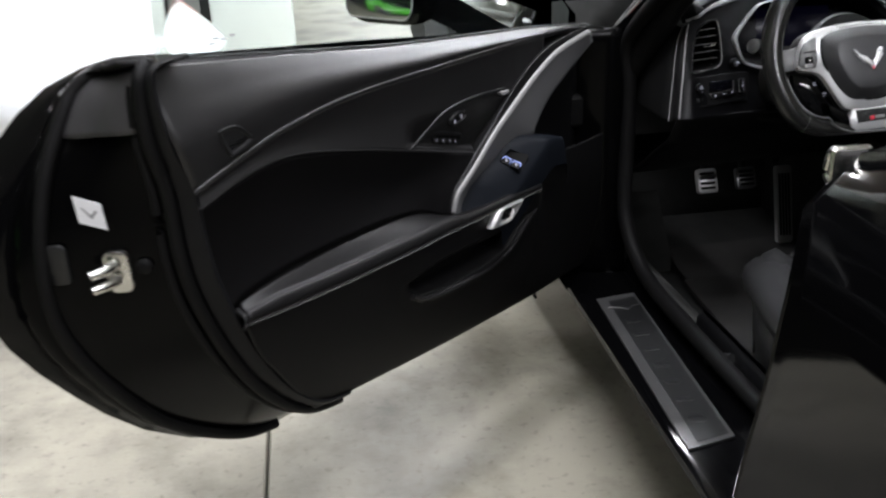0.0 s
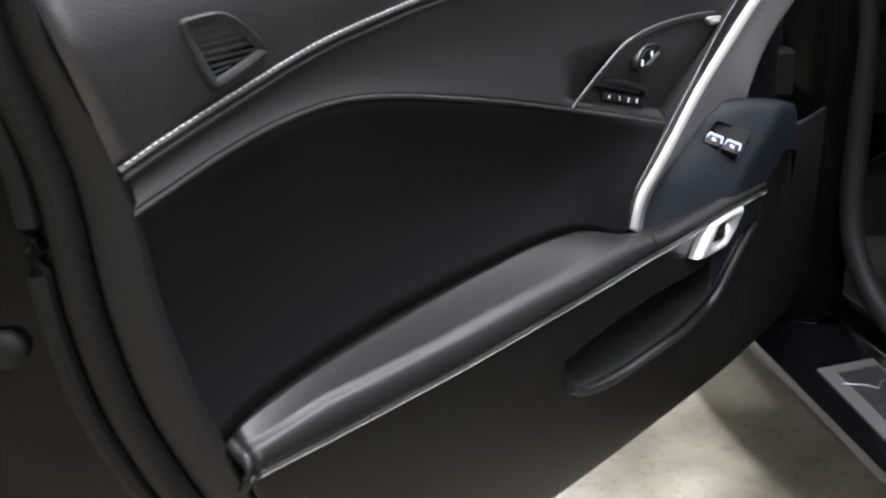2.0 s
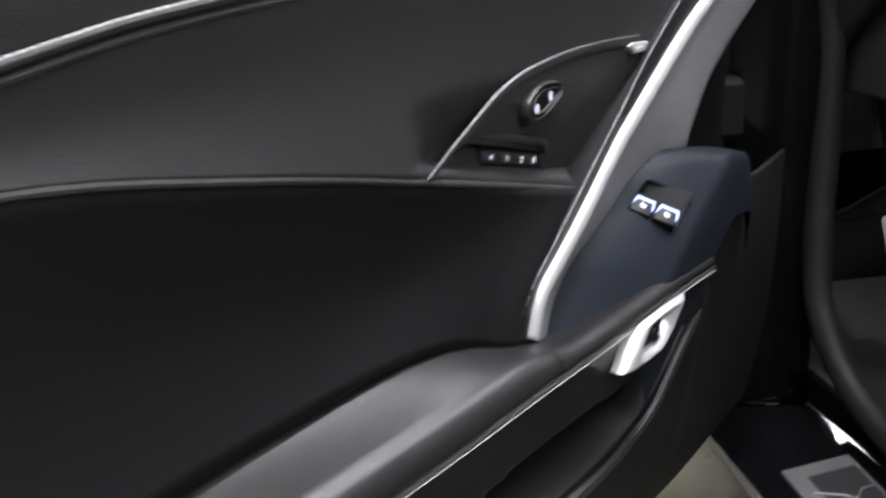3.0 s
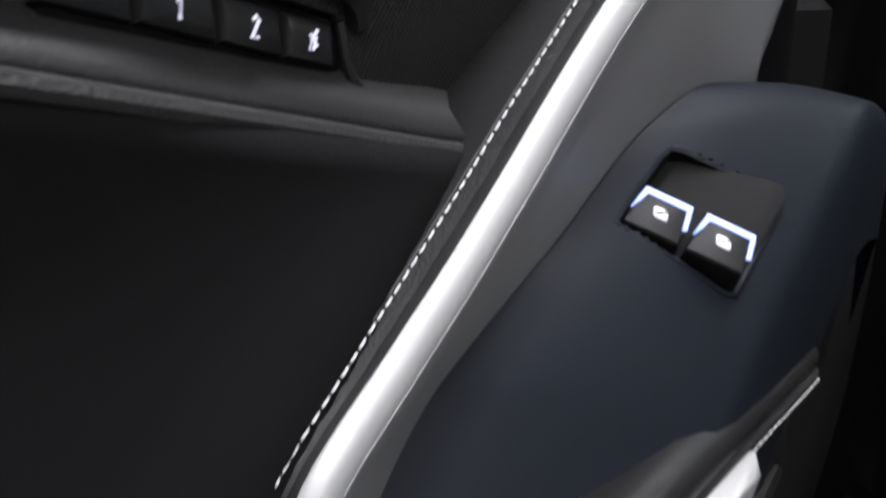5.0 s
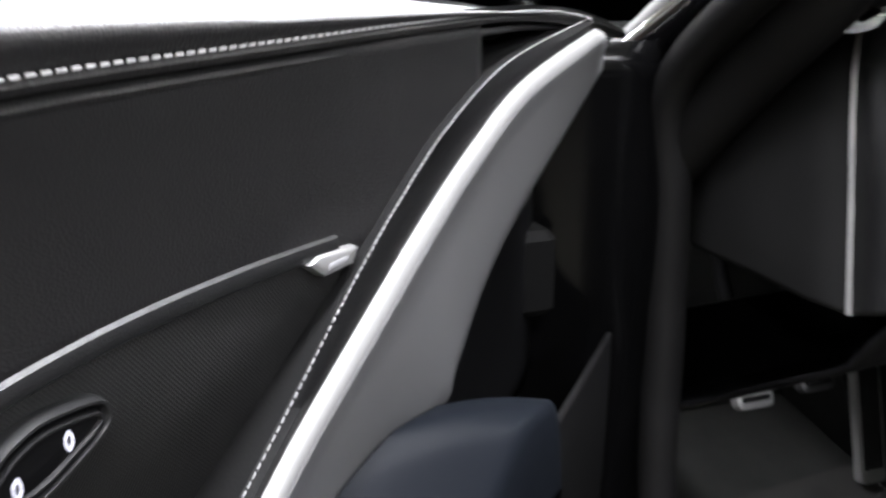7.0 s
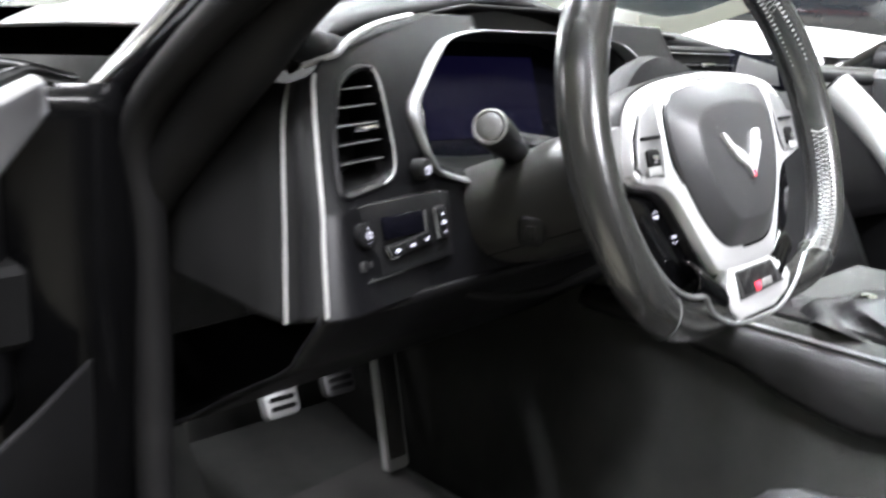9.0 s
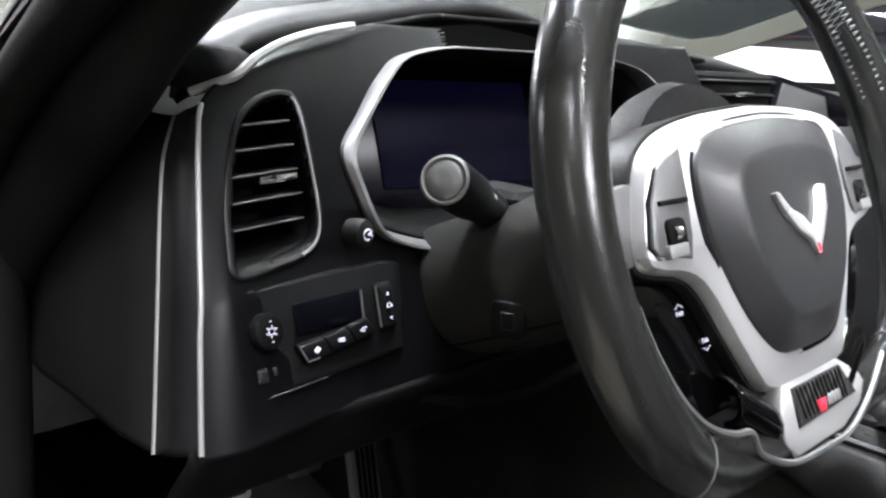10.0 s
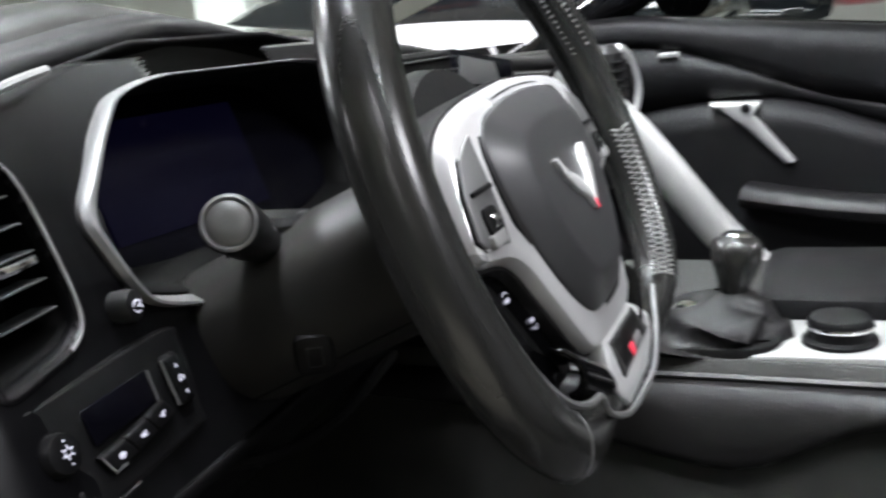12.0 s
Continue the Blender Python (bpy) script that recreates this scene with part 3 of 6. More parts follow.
# A bead paler than the panel draws the highlight along its upper edge.
crease = [(u, lerp_curve(ARM_FRONT_Q, u) - 0.0055, z) for u, z in [(p.x, p.y) for p in spline([(-0.036, 0.510, 0), (-0.044, 0.521, 0), (-0.054, 0.543, 0), (-0.066, 0.555, 0), (-0.085, 0.560, 0), (-0.11, 0.559, 0), (-0.13, 0.557, 0)], 50)]]
dpart("panel_crease", tube(crease, 0.0022, 6), TRIM_EDGE, label="rounded upper edge of the lower trim, highlight as paler bead")

# front of the door behind the grab strip
front_rows = []
for j in range(21):
    z = 0.50 + 0.235 * j / 20
    row = []
    for i in range(13):
        s = i / 12
        u = -0.315 + s * (0.02 + 0.315)
        row.append((u, -0.030 + 0.024 * math.sin(s * math.pi) ** 2 * (j / 20) * (s < 0.75) - 0.03 * (1 - s) ** 3, z))
    front_rows.append(row)
dpart("hinge_panel", grid(front_rows), PLASTIC, label="plain black moulded panel near the hinge", solid=0.004)

# silver grab strip
GA = [(0.163, 0.523), (0.1446, 0.5482), (0.1273, 0.5628), (0.1113, 0.5755), (0.0939, 0.5892), (0.0746, 0.6052), (0.0461, 0.6275), (0.0264, 0.6434), (0.0002, 0.6650), (-0.034, 0.6895), (-0.075, 0.7135), (-0.134, 0.7345), (-0.235, 0.7490)]
GB = [(0.150, 0.519), (0.1387, 0.5450), (0.114, 0.5638), (0.0965, 0.5763), (0.0771, 0.5915), (0.0555, 0.6092), (0.0352, 0.6248), (0.0101, 0.6412), (-0.0167, 0.6582), (-0.0477, 0.6775), (-0.088, 0.6995), (-0.1450, 0.7235), (-0.240, 0.7425)]
GD = [(0.108, 0.495, -0.006), (0.106, 0.518, -0.006), (0.0922, 0.5365, -0.006), (0.0568, 0.5535, -0.006), (0.0305, 0.5645, -0.006), (0.0007, 0.5800, -0.005), (-0.030, 0.5910, -0.003), (-0.055, 0.5945, -0.001), (-0.0755, 0.5985, 0.0), (-0.0871, 0.6124, 0.0), (-0.136, 0.6560, 0.0), (-0.264, 0.720, 0.0)]
ga, gb = (spline([(a, b2, 0) for a, b2 in t], 80) for t in (GA, GB))
gd = spline(GD, 80)
def across(a, b2, f, q):
    return (a.x + (b2.x - a.x) * f, q, a.y + (b2.y - a.y) * f)


BAND_SECTION = ((0.025, 0.0037), (0.05, 0.0040), (0.16, 0.0033), (0.5, 0.0056), (1.0, 0.005), (1.0, 0.001))
dpart("stitched_band", grid([[across(a, b2, f, q) for f, q in BAND_SECTION] for a, b2 in zip(ga, gb)]), LEATHER_DULL, label="black leather band with white stitching")
# The band's side, split off and coloured dark so it reads as shaded.
dpart("band_welt", grid([[across(a, b2, f, q) for f, q in ((-0.02, -0.020), (-0.015, -0.003), (0.0, 0.002), (0.03, 0.0037))] for a, b2 in zip(ga, gb)]), PLASTIC_DARK, label="turned edge of the leather band, darkened as if shaded")
dpart("stitching", stitches([across(a, b2, 0.06, 0.0042) for a, b2 in zip(ga, gb)], 0.0021, 0.0012, 0.00026, (0, 1, 0)), THREAD, label="white thread stitching")
strip_rows, bright_rows = [], []
for b2, dd in zip(gb, gd):
    def at(f, q, b2=b2, dd=dd):
        return (b2.x + (dd.x - b2.x) * f, q + dd.z * f, b2.y + (dd.y - b2.y) * f)
    wide = 0.0125 / max(0.02, math.hypot(dd.x - b2.x, dd.y - b2.y))
    bright_rows.append([at(0, 0.002), at(0.0, 0.006), at(0.10 * wide, 0.0080), at(0.28 * wide, 0.0098), at(0.50 * wide, 0.0104), at(0.75 * wide, 0.0100), at(wide, 0.0090)])
    strip_rows.append([at(0.46 * wide, 0.0080), at(0.52 * wide, 0.0106), at(0.80 * wide, 0.0101), at(wide, 0.0093), at(wide * 0.8 + 0.2, 0.0080), at(0.6, 0.0062), at(0.85, 0.0040), at(0.97, 0.0030), at(1.10, 0.0016), at(1.22, -0.006)])
strip = dpart("grab_strip", grid(strip_rows), STRIP_GREY, label="satin silver grab strip", solid=0.002, angle=60)
dpart("strip_edge", grid(bright_rows), SILVER, strip, label="bright silver edge", solid=0.002, angle=60)

# window switch pad with its sunken switch well
PL = spline([(-0.060, 0.004, 0.5945), (-0.030, 0.004, 0.5980), (-0.008, 0.002, 0.5925), (0.0125, 0.0005, 0.5842), (0.0408, 0.0, 0.5688), (0.0657, 0.0, 0.5583), (0.0875, 0.0, 0.549), (0.0993, 0.0, 0.5423), (0.125, -0.001, 0.520), (0.14, -0.002, 0.503)], 130)
PR = spline([(-0.108, 0.036, 0.5845), (-0.085, 0.038, 0.5895), (-0.0657, 0.0395, 0.5895), (-0.0451, 0.040, 0.5790), (-0.012, 0.040, 0.5585), (0.010, 0.040, 0.5440), (0.0224, 0.040, 0.535), (0.0372, 0.040, 0.525), (0.06, 0.040, 0.509), (0.08, 0.040, 0.495)], 130)
S1 = Vector((0.0175, 0.0140, 0.5695))
EX = Vector((-0.26, 0.904, -0.339)).normalized()
EY = Vector((0.828, 0.028, -0.559))
EY = (EY - EX * EY.dot(EX)).normalized()
EN = EX.cross(EY)
EN = EN if EN.z > 0 else -EN


def on_pad(a, b2, h):
    """A point on the switch pad's plane, from the first switch's symbol."""
    return S1 + EX * a * 0.965 + EY * b2 * 0.965 + EN * h


WELL = [(-0.0086, 0.0080), (-0.0076, -0.004), (-0.0062, -0.0190), (-0.0052, -0.0230), (-0.0020, -0.0246), (0.0235, -0.0292), (0.0268, -0.0292), (0.0284, -0.0260), (0.0276, -0.012), (0.0266, 0.0062), (0.0250, 0.0072), (0.009, 0.0076)]
pad_rows = []
for a, b2 in zip(PL, PR):
    row = [a - Vector((0, 0.004, 0.004))]
    row += [a.lerp(b2, f / 56 * 0.95) + Vector((0, 0, 0.0022 * math.sin(f / 56 * math.pi))) for f in range(57)]
    row += [b2 + Vector((0, -0.0003, -0.0004)), b2 + Vector((-0.001, 0.0016, -0.0024)), b2 + Vector((-0.003, 0.0028, -0.008)), b2 + Vector((-0.006, 0.0036, -0.022)), b2 + Vector((-0.010, 0.0036, -0.05))]
    pad_rows.append(row)
first = [p + Vector((-0.006, -0.001, -0.0015)) for p in pad_rows[0]]
first1 = [p + Vector((-0.011, -0.003, -0.008)) for p in pad_rows[0]]
first2 = [p + Vector((-0.022, -0.010, -0.045)) for p in pad_rows[0]]
pv_, pf_ = grid([first2, first1, first] + pad_rows)


def in_well(q):
    c = sum((Vector(pv_[i]) for i in q), Vector()) / len(q) - S1
    return abs(c.dot(EN)) < 0.012 and inside(WELL, c.dot(EX), c.dot(EY)) > -0.0002


pad = dpart("switch_pad", (pv_, [q for q in pf_ if not in_well(q)]), PAD_BLUE, label="slate grey switch pad", angle=55)


PAD_OFF = [d for d in (Vector(p) - S1 for p in pv_) if d.length < 0.06 and abs(d.dot(EN)) < 0.012]


def pad_height(a, b2):
    """How far the pad's skin stands off the switch plane near a point."""
    near = sorted(((d.dot(EX) - a) ** 2 + (d.dot(EY) - b2) ** 2 + d.dot(EN) ** 2 + 1e-8, d.dot(EN)) for d in PAD_OFF)[:6]
    return sum(h / w for w, h in near) / sum(1 / w for w, h in near)


def on_skin(a, b2, h):
    return on_pad(a, b2, h + pad_height(a, b2))


well_floor = plate(inset(WELL, -0.0006), lambda a, b2, h: on_pad(a, b2, h - 0.0085 * max(0.0, min(1.0, (b2 + 0.030) / 0.02)) - 0.002), -0.003, 0.0, 0.0004)
dpart("well_rim", ring(inset(WELL, -0.0018), inset(WELL, 0.0001), on_skin, -0.001, 0.0002, -0.001), PAD_BLUE, pad)
# Well walls and floor are coloured as dark as their shade.
dpart("switch_well", joined(ring(inset(WELL, -0.0006), inset(WELL, 0.0001), on_skin, -0.001, -0.0006, -0.010), well_floor), PLASTIC_DARK, pad, "sunken switch well, its shade in the colour")
for k in (0, 1):
    cx = 0.0004 + 0.0179 * k
    dpart("window_switch", plate([(cx - 0.0082, 0.0068), (cx - 0.0078, -0.0040), (cx - 0.0064, -0.0074), (cx + 0.0064, -0.0074), (cx + 0.0076, -0.0040), (cx + 0.0078, 0.0066)], lambda a, b2, h: on_pad(a, b2, h - 0.10 * max(0, b2 - 0.001)), -0.012, 0.0022, 0.0012), PLASTIC, pad, "black window switch with lit blue rim")
    dpart("lit_rim", plate([(cx - 0.0080, 0.0020), (cx - 0.0068, -0.0064), (cx + 0.0070, -0.0062), (cx + 0.0082, 0.0016), (cx + 0.0070, 0.0022), (cx + 0.0060, -0.0042), (cx - 0.0054, -0.0044), (cx - 0.0062, -0.0016)], on_pad, 0.0018, 0.0027, 0.0003), BLUE_INK, pad, "lit blue switch rim")
    dpart("window_symbol", joined(plate(rounded(0.0040, 0.0032, 0.0007, 2, cx, 0.0), lambda a, b2, h: on_pad(a + (b2) * 0.3, b2, h), 0.0018, 0.0026, 0.0002)), WHITE_INK, pad)
    dpart("symbol_bar", plate([(cx - 0.0014, 0.0004), (cx + 0.0012, -0.0012), (cx + 0.0016, -0.0008), (cx - 0.0010, 0.0009)], on_pad, 0.0022, 0.0029, 0.0001), PLASTIC_DARK, pad)

# inset for memory buttons and lock dial
TRI = [(0.228, 0.637), (0.192, 0.6565), (0.154, 0.6735), (0.107, 0.6815), (0.053, 0.6835), (0.0, 0.682)]
tri = [(p.x, p.y) for p in spline([(a, b2, 0) for a, b2 in TRI], 40)]
dpart("insert_frame", tube([(u, 0.0003, z - 0.001) for u, z in tri], 0.0034, 8, flat=0.55, up=(0, 1, 0), taper=lambda f: 0.42 + 0.58 * min(1, f * 2.2)), PLASTIC_GREY, label="raised frame round the mesh insert")
tri_in = [(u - 0.001, z - 0.0045) for u, z in tri[3:]]
low_edge = [(-0.004, 0.668), (0.02, 0.650), (0.052, 0.6265), (0.072, 0.609), (0.083, 0.6075), (0.110, 0.6145), (0.116, 0.629), (0.15, 0.638), (0.19, 0.648), (0.205, 0.645)]
mesh_poly = tri_in + low_edge
def on_mesh(u, z, h):
    """The insert leans back towards the buttons."""
    k = max(0.0, min(1.0, (0.664 - z) / 0.030))
    return Vector((u - 0.010 * k, h - 0.0118 * k, z - 0.0042 * k))


dpart("mesh_insert", plate(mesh_poly, on_mesh, -0.004, -0.0012, 0.0006), MESH_CLOTH, label="black woven mesh insert")
rim_line = [on_mesh(u, z, -0.0006) for u, z in [(0.0, 0.664), (0.02, 0.650), (0.052, 0.6265), (0.070, 0.610), (0.083, 0.6072), (0.110, 0.6142), (0.116, 0.628)]]
dpart("insert_rim", tube(spline(rim_line, 40), 0.0011, 6), PLASTIC_GREY)
BADGE = [(0.0186, 0.6784), (0.0135, 0.6804), (-0.0080, 0.6790), (-0.0098, 0.6776), (-0.0060, 0.6728), (0.0105, 0.6726)]
badge = dpart("badge", plate(BADGE, lambda u, z, h: Vector((u, h, z)), -0.002, 0.0035, 0.0012), SILVER_EDGE, label="small silver trim badge")
dpart("badge_mark", plate(rounded(0.0115, 0.0022, 0.0006, 2, 0.003, 0.6755), lambda u, z, h: Vector((u - (z - 0.6755) * 0.5, h, z)), 0.003, 0.0038, 0.0002), GREY_INK, badge)

ROW = [(0.1660, 0.6297), (0.1500, 0.6257), (0.1345, 0.6217), (0.1205, 0.6180), (0.1080, 0.6150)]
BANK_Q = -0.0140


def on_door(u, z, h):
    return Vector((u, h, z))


row_out = [(u - 0.010, z - 0.0042) for u, z in [(0.174, 0.6305), (0.175, 0.6420), (0.16, 0.6395), (0.122, 0.6295), (0.1160, 0.6275), (0.1140, 0.624), (0.1150, 0.6185), (0.119, 0.6172), (0.15, 0.6245)]]
keys = dpart("button_bank", plate(row_out, lambda u, z, h: on_door(u, z, h + BANK_Q), -0.006, 0.0004, 0.0012), PLASTIC, label="bank of four memory buttons")
dpart("bank_ledge", tube(spline([(0.172, -0.010, 0.6468), (0.157, -0.0095, 0.6443), (0.137, -0.0095, 0.6393), (0.114, -0.0095, 0.6330), (0.1045, -0.010, 0.6293), (0.1005, -0.0125, 0.6233)], 24), 0.0027, 8), PLASTIC_GREY, keys)
DIGITS = {1: [[(-1, 1), (0, 2), (0, -2)]], 2: [[(-1, 1.3), (0, 2), (1, 1.2), (-1, -2), (1.1, -2)]], 3: [[(1.2, 2), (-0.6, 0.2), (-1.2, -1.6), (0.2, -1.8), (0.8, 0.6), (-0.2, 1.2)], [(-1.4, 1.4), (1.4, -1.2)]], 0: [[(-1, -1), (1, -1), (1, 1), (-1, 1), (-1, -1)]]}
for k, ((ua, za), (ub, zb)) in enumerate(pairwise(ROW)):
    top = 0.0085
    quad = [(ua - 0.0005, za + 0.0003), (ub + 0.0005, zb + 0.0003), (ub + 0.0005, zb + top), (ua - 0.0005, za + top)]
    key = dpart("button", plate(quad, lambda u, z, h: Vector((u, h - 0.0004 + BANK_Q, z)), 0.0, 0.0034, 0.0024), PLASTIC_GREY, keys)
    cu, cz = (ua + ub) / 2, (za + zb) / 2 + 0.0045
    for line in DIGITS[k if k else 0]:
        dpart("button_mark", tube([(cu - x * 0.0007 - y * 0.00015, 0.0031 + BANK_Q, cz + y * 0.0009) for x, y in line], 0.00036, 5), WHITE_INK, keys)

DIAL = [(0.1365, 0.6585), (0.133, 0.6625), (0.128, 0.6655), (0.12, 0.6675), (0.1065, 0.6665), (0.1035, 0.664), (0.1045, 0.6605), (0.114, 0.6555), (0.122, 0.6522), (0.129, 0.651), (0.1355, 0.653)]
dial_o = [(p.x, p.y) for p in spline([(a, b2, 0) for a, b2 in DIAL], 40, True)]
dial = dpart("lock_switch", ring(inset(dial_o, -0.0024), inset(dial_o, 0.0006), on_door, -0.004, 0.003, -0.002), PLASTIC_GREY, label="lozenge door lock switch")
dpart("lock_rocker", plate(inset(dial_o, 0.0004), on_door, -0.004, 0.0022, 0.0016), PLASTIC, dial)
for cu, cz in ((0.1148, 0.6612), (0.1298, 0.6560)):
    for k in (-0.0009, 0.0009):
        dpart("lock_mark", tube(spline([(cu, 0.0025, cz - 0.0025), (cu + k, 0.0026, cz - 0.0008), (cu + k, 0.0026, cz + 0.001), (cu - 0.0003, 0.0025, cz + 0.0025)], 10), 0.00045, 5), WHITE_INK, dial)
dpart("lock_bevel", ring(inset(dial_o, 0.0008), inset(dial_o, 0.0030), on_door, -0.003, 0.0034, -0.0012), TRIM_EDGE, dial, "grey bevel round the rocker")

# tweeter grille
TWEET = [(0.5535, 0.7315), (0.548, 0.7355), (0.528, 0.7350), (0.5095, 0.7185), (0.512, 0.7145), (0.536, 0.7050), (0.5430, 0.7075)]
tw = [(p.x, p.y) for p in spline([(a, b2, 0) for a, b2 in TWEET], 42, True)]
tweeter = dpart("tweeter", ring(inset(tw, -0.002), inset(tw, 0.0035), lambda u, z, h: Vector((u, h + 0.0048, z)), -0.006, 0.0022, -0.001), PLASTIC_GREY, label="small triangular tweeter grille")
dpart("grille_back", plate(inset(tw, 0.003), lambda u, z, h: Vector((u, h + 0.004, z)), -0.006, 0.0, 0.0005), PLASTIC_DARK, tweeter)
for k in range(9):
    z = 0.7075 + k * 0.0032
    xs = [u for u, zz in inset(tw, 0.004) if abs(zz - z) < 0.0022]
    if len(xs) > 1 and max(xs) - min(xs) > 0.004:
        dpart("slat", tube([(min(xs), 0.0046, z + 0.001), (max(xs), 0.0046, z - 0.001)], 0.0008, 5), PLASTIC_GREY, tweeter)

# embossed lines in the bowl
for k, (ua, ub, z) in enumerate(((0.580, 0.483, 0.614), (0.576, 0.503, 0.602), (0.566, 0.518, 0.585))):
    dpart("bowl_rib", tube(spline([(ua, -0.0125, z), ((ua + ub) / 2, -0.0155, z - 0.011 * (ua - ub) / 0.097), (ub, -0.0155, z - 0.026 * (ua - ub) / 0.097)], 16), 0.0016, 6), LEATHER)

# release handle
GRIP = [(0.0165, 0.5110), (0.0200, 0.5120), (0.0500, 0.5125), (0.0780, 0.5115), (0.0830, 0.5100), (0.0940, 0.5000), (0.1055, 0.4862), (0.1020, 0.4845), (0.0813, 0.4843), (0.0560, 0.4845), (0.0480, 0.4880), (0.0333, 0.4970)]
SLOT = [(0.0440, 0.5020), (0.0460, 0.5045), (0.0560, 0.5068), (0.0640, 0.5064), (0.0680, 0.5050), (0.0720, 0.5000), (0.0770, 0.4935), (0.0745, 0.4915), (0.0680, 0.4905), (0.0600, 0.4900), (0.0540, 0.4920), (0.0480, 0.4960)]
handle = dpart("door_handle", ring(GRIP, SLOT, lambda u, z, h: Vector((u, h + 0.0435, z)), -0.006, 0.0065, -0.003), SILVER_EDGE, label="satin silver inner door handle", angle=60)
dpart("handle_recess", plate(SLOT, lambda u, z, h: Vector((u, h + 0.0395, z)), -0.002, 0.002, 0.001), PLASTIC_DARK, handle)
dpart("release_button", lathe([(0.0062, 0), (0.0062, 0.006), (0.005, 0.008), (0.003, 0.0085)], (0.0595, 0.0395, 0.4975), (0, 1, 0), 18), PLASTIC, handle)
dpart("button_mark", plate(rounded(0.003, 0.0022, 0.0006, 2, 0.0585, 0.4975), lambda u, z, h: Vector((u, h + 0.048, z)), -0.001, 0.0004, 0.0001), GREY_INK, handle)

# rear jamb of the door
JI = [(0.575, 0.824), (0.622, 0.812), (0.618, 0.74), (0.597, 0.675), (0.590, 0.60), (0.574, 0.53), (0.537, 0.44), (0.492, 0.37), (0.44, 0.325), (0.38, 0.312)]
JO = [(0.585, 0.812), (0.645, 0.791), (0.698, 0.731), (0.735, 0.662), (0.752, 0.58), (0.744, 0.505), (0.70, 0.42), (0.622, 0.325), (0.50, 0.247), (0.40, 0.232)]
ji, jo = (spline([(a, b2, 0) for a, b2 in t], 60) for t in (JI, JO))


def jamb(k, f, lift=0.0):
    """A point of the door's rear edge face: k along it from the top (0..60), f across it from the trim to the skin."""
    i = min(int(k), 59)
    a, b2 = ji[i].lerp(ji[i + 1], k - i), jo[i].lerp(jo[i + 1], k - i)
    nrm = Vector((0.7, 0.68, -0.12))
    sink = -0.007 * math.sin(min(1, max(0, (f - 0.12) / 0.75)) * math.pi) ** 0.5 if 0.12 < f < 0.87 else 0
    p = Vector((a.x + (b2.x - a.x) * f, -0.003 - 0.137 * f, a.y + (b2.y - a.y) * f))
    return p + nrm * (sink + lift)


F_ROW = [0.0, 0.06, 0.12, 0.14, 0.18, 0.25, 0.35, 0.5, 0.65, 0.78, 0.84, 0.87, 0.93, 1.0]
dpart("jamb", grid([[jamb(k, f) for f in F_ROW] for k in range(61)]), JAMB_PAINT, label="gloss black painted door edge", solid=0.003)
dpart("trim_border", grid([[jamb(k, f, l_) for f, l_ in ((-0.03, -0.004), (-0.02, 0.003), (0.02, 0.005), (0.08, 0.002), (0.1, -0.004))] for k in range(1, 60)]), TRIM_EDGE, label="grey moulded edge of the trim", solid=0.003)
seal_loop = [jamb(k, 0.85, 0.004) for k in range(57, 7, -1)] + [jamb(6.6, 0.82, 0.006), jamb(5.0, 0.74, 0.008), jamb(3.9, 0.62, 0.010), jamb(3.5, 0.48, 0.010), jamb(3.5, 0.36, 0.010), jamb(4.0, 0.25, 0.008), jamb(5.2, 0.17, 0.006)] + [jamb(k, 0.13, 0.004) for k in range(7, 60)]
dpart("door_seal", tube(spline(seal_loop, 220), 0.0085, 10, up=(0.7, 0.68, -0.12)), RUBBER, label="rubber weatherstrip looped round the door edge")
dpart("door_seal", tube([jamb(k, 0.215, 0.003) for k in range(8, 60)], 0.006, 8), RUBBER, label="inner rubber bead")
dpart("seal_corner", grid([[jamb(k, f, l_) for f, l_ in ((0.16, 0.002), (0.24, 0.009), (0.36, 0.012), (0.48, 0.013), (0.52, 0.010), (0.62, 0.012), (0.74, 0.009), (0.83, 0.002))] for k in (4.6, 6, 8, 10, 12, 12.6)]), SEAL_GREY, label="moulded grey rubber corner of the weatherstrip", solid=0.006)


LABEL = (Vector((0.686, -0.094, 0.646)), Vector((0.664, -0.075, 0.6345)), Vector((0.689, -0.094, 0.679)), Vector((0.667, -0.075, 0.667)))


def on_label(a, b2, h):
    """A point on the paper sticker, from its lower outer corner."""
    low, high = LABEL[0].lerp(LABEL[1], a), LABEL[2].lerp(LABEL[3], a)
    return low.lerp(high, b2) + Vector((0.7, 0.7, 0)) * h


sticker = dpart("sticker", plate([(0.0, 1.0), (1.0, 1.0), (1.0, 0.0), (0.0, 0.0)], on_label, 0.0, 0.0012, 0.0003), WHITE_PAPER, label="white paper sticker")
dpart("sticker_mark", plate([(0.2, 0.62), (0.3, 0.64), (0.5, 0.42), (0.72, 0.68), (0.8, 0.66), (0.52, 0.28)], on_label, 0.001, 0.0017, 0.0001), GREY_INK, sticker)
LK = Vector((0.660, -0.074, 0.583))
latch = dpart("latch", plate(rounded(0.030, 0.055, 0.01, 4), lambda a, b2, h: LK + Vector((0.7, -0.7, 0)) * a + Vector((0.1, 0.1, 1)) * b2 + Vector((0.7, 0.68, 0)) * h, -0.002, 0.008, 0.003), STEEL, label="zinc plated door latch")
for dz in (0.012, -0.006):
    p0 = LK + Vector((0.008, 0.006, dz))
    dpart("latch_claw", tube([p0, p0 + Vector((0.016, 0.006, -0.001)), p0 + Vector((0.032, 0.0, -0.004))], 0.0075, 10, taper=lambda f: 1 - 0.25 * f), STEEL, latch)
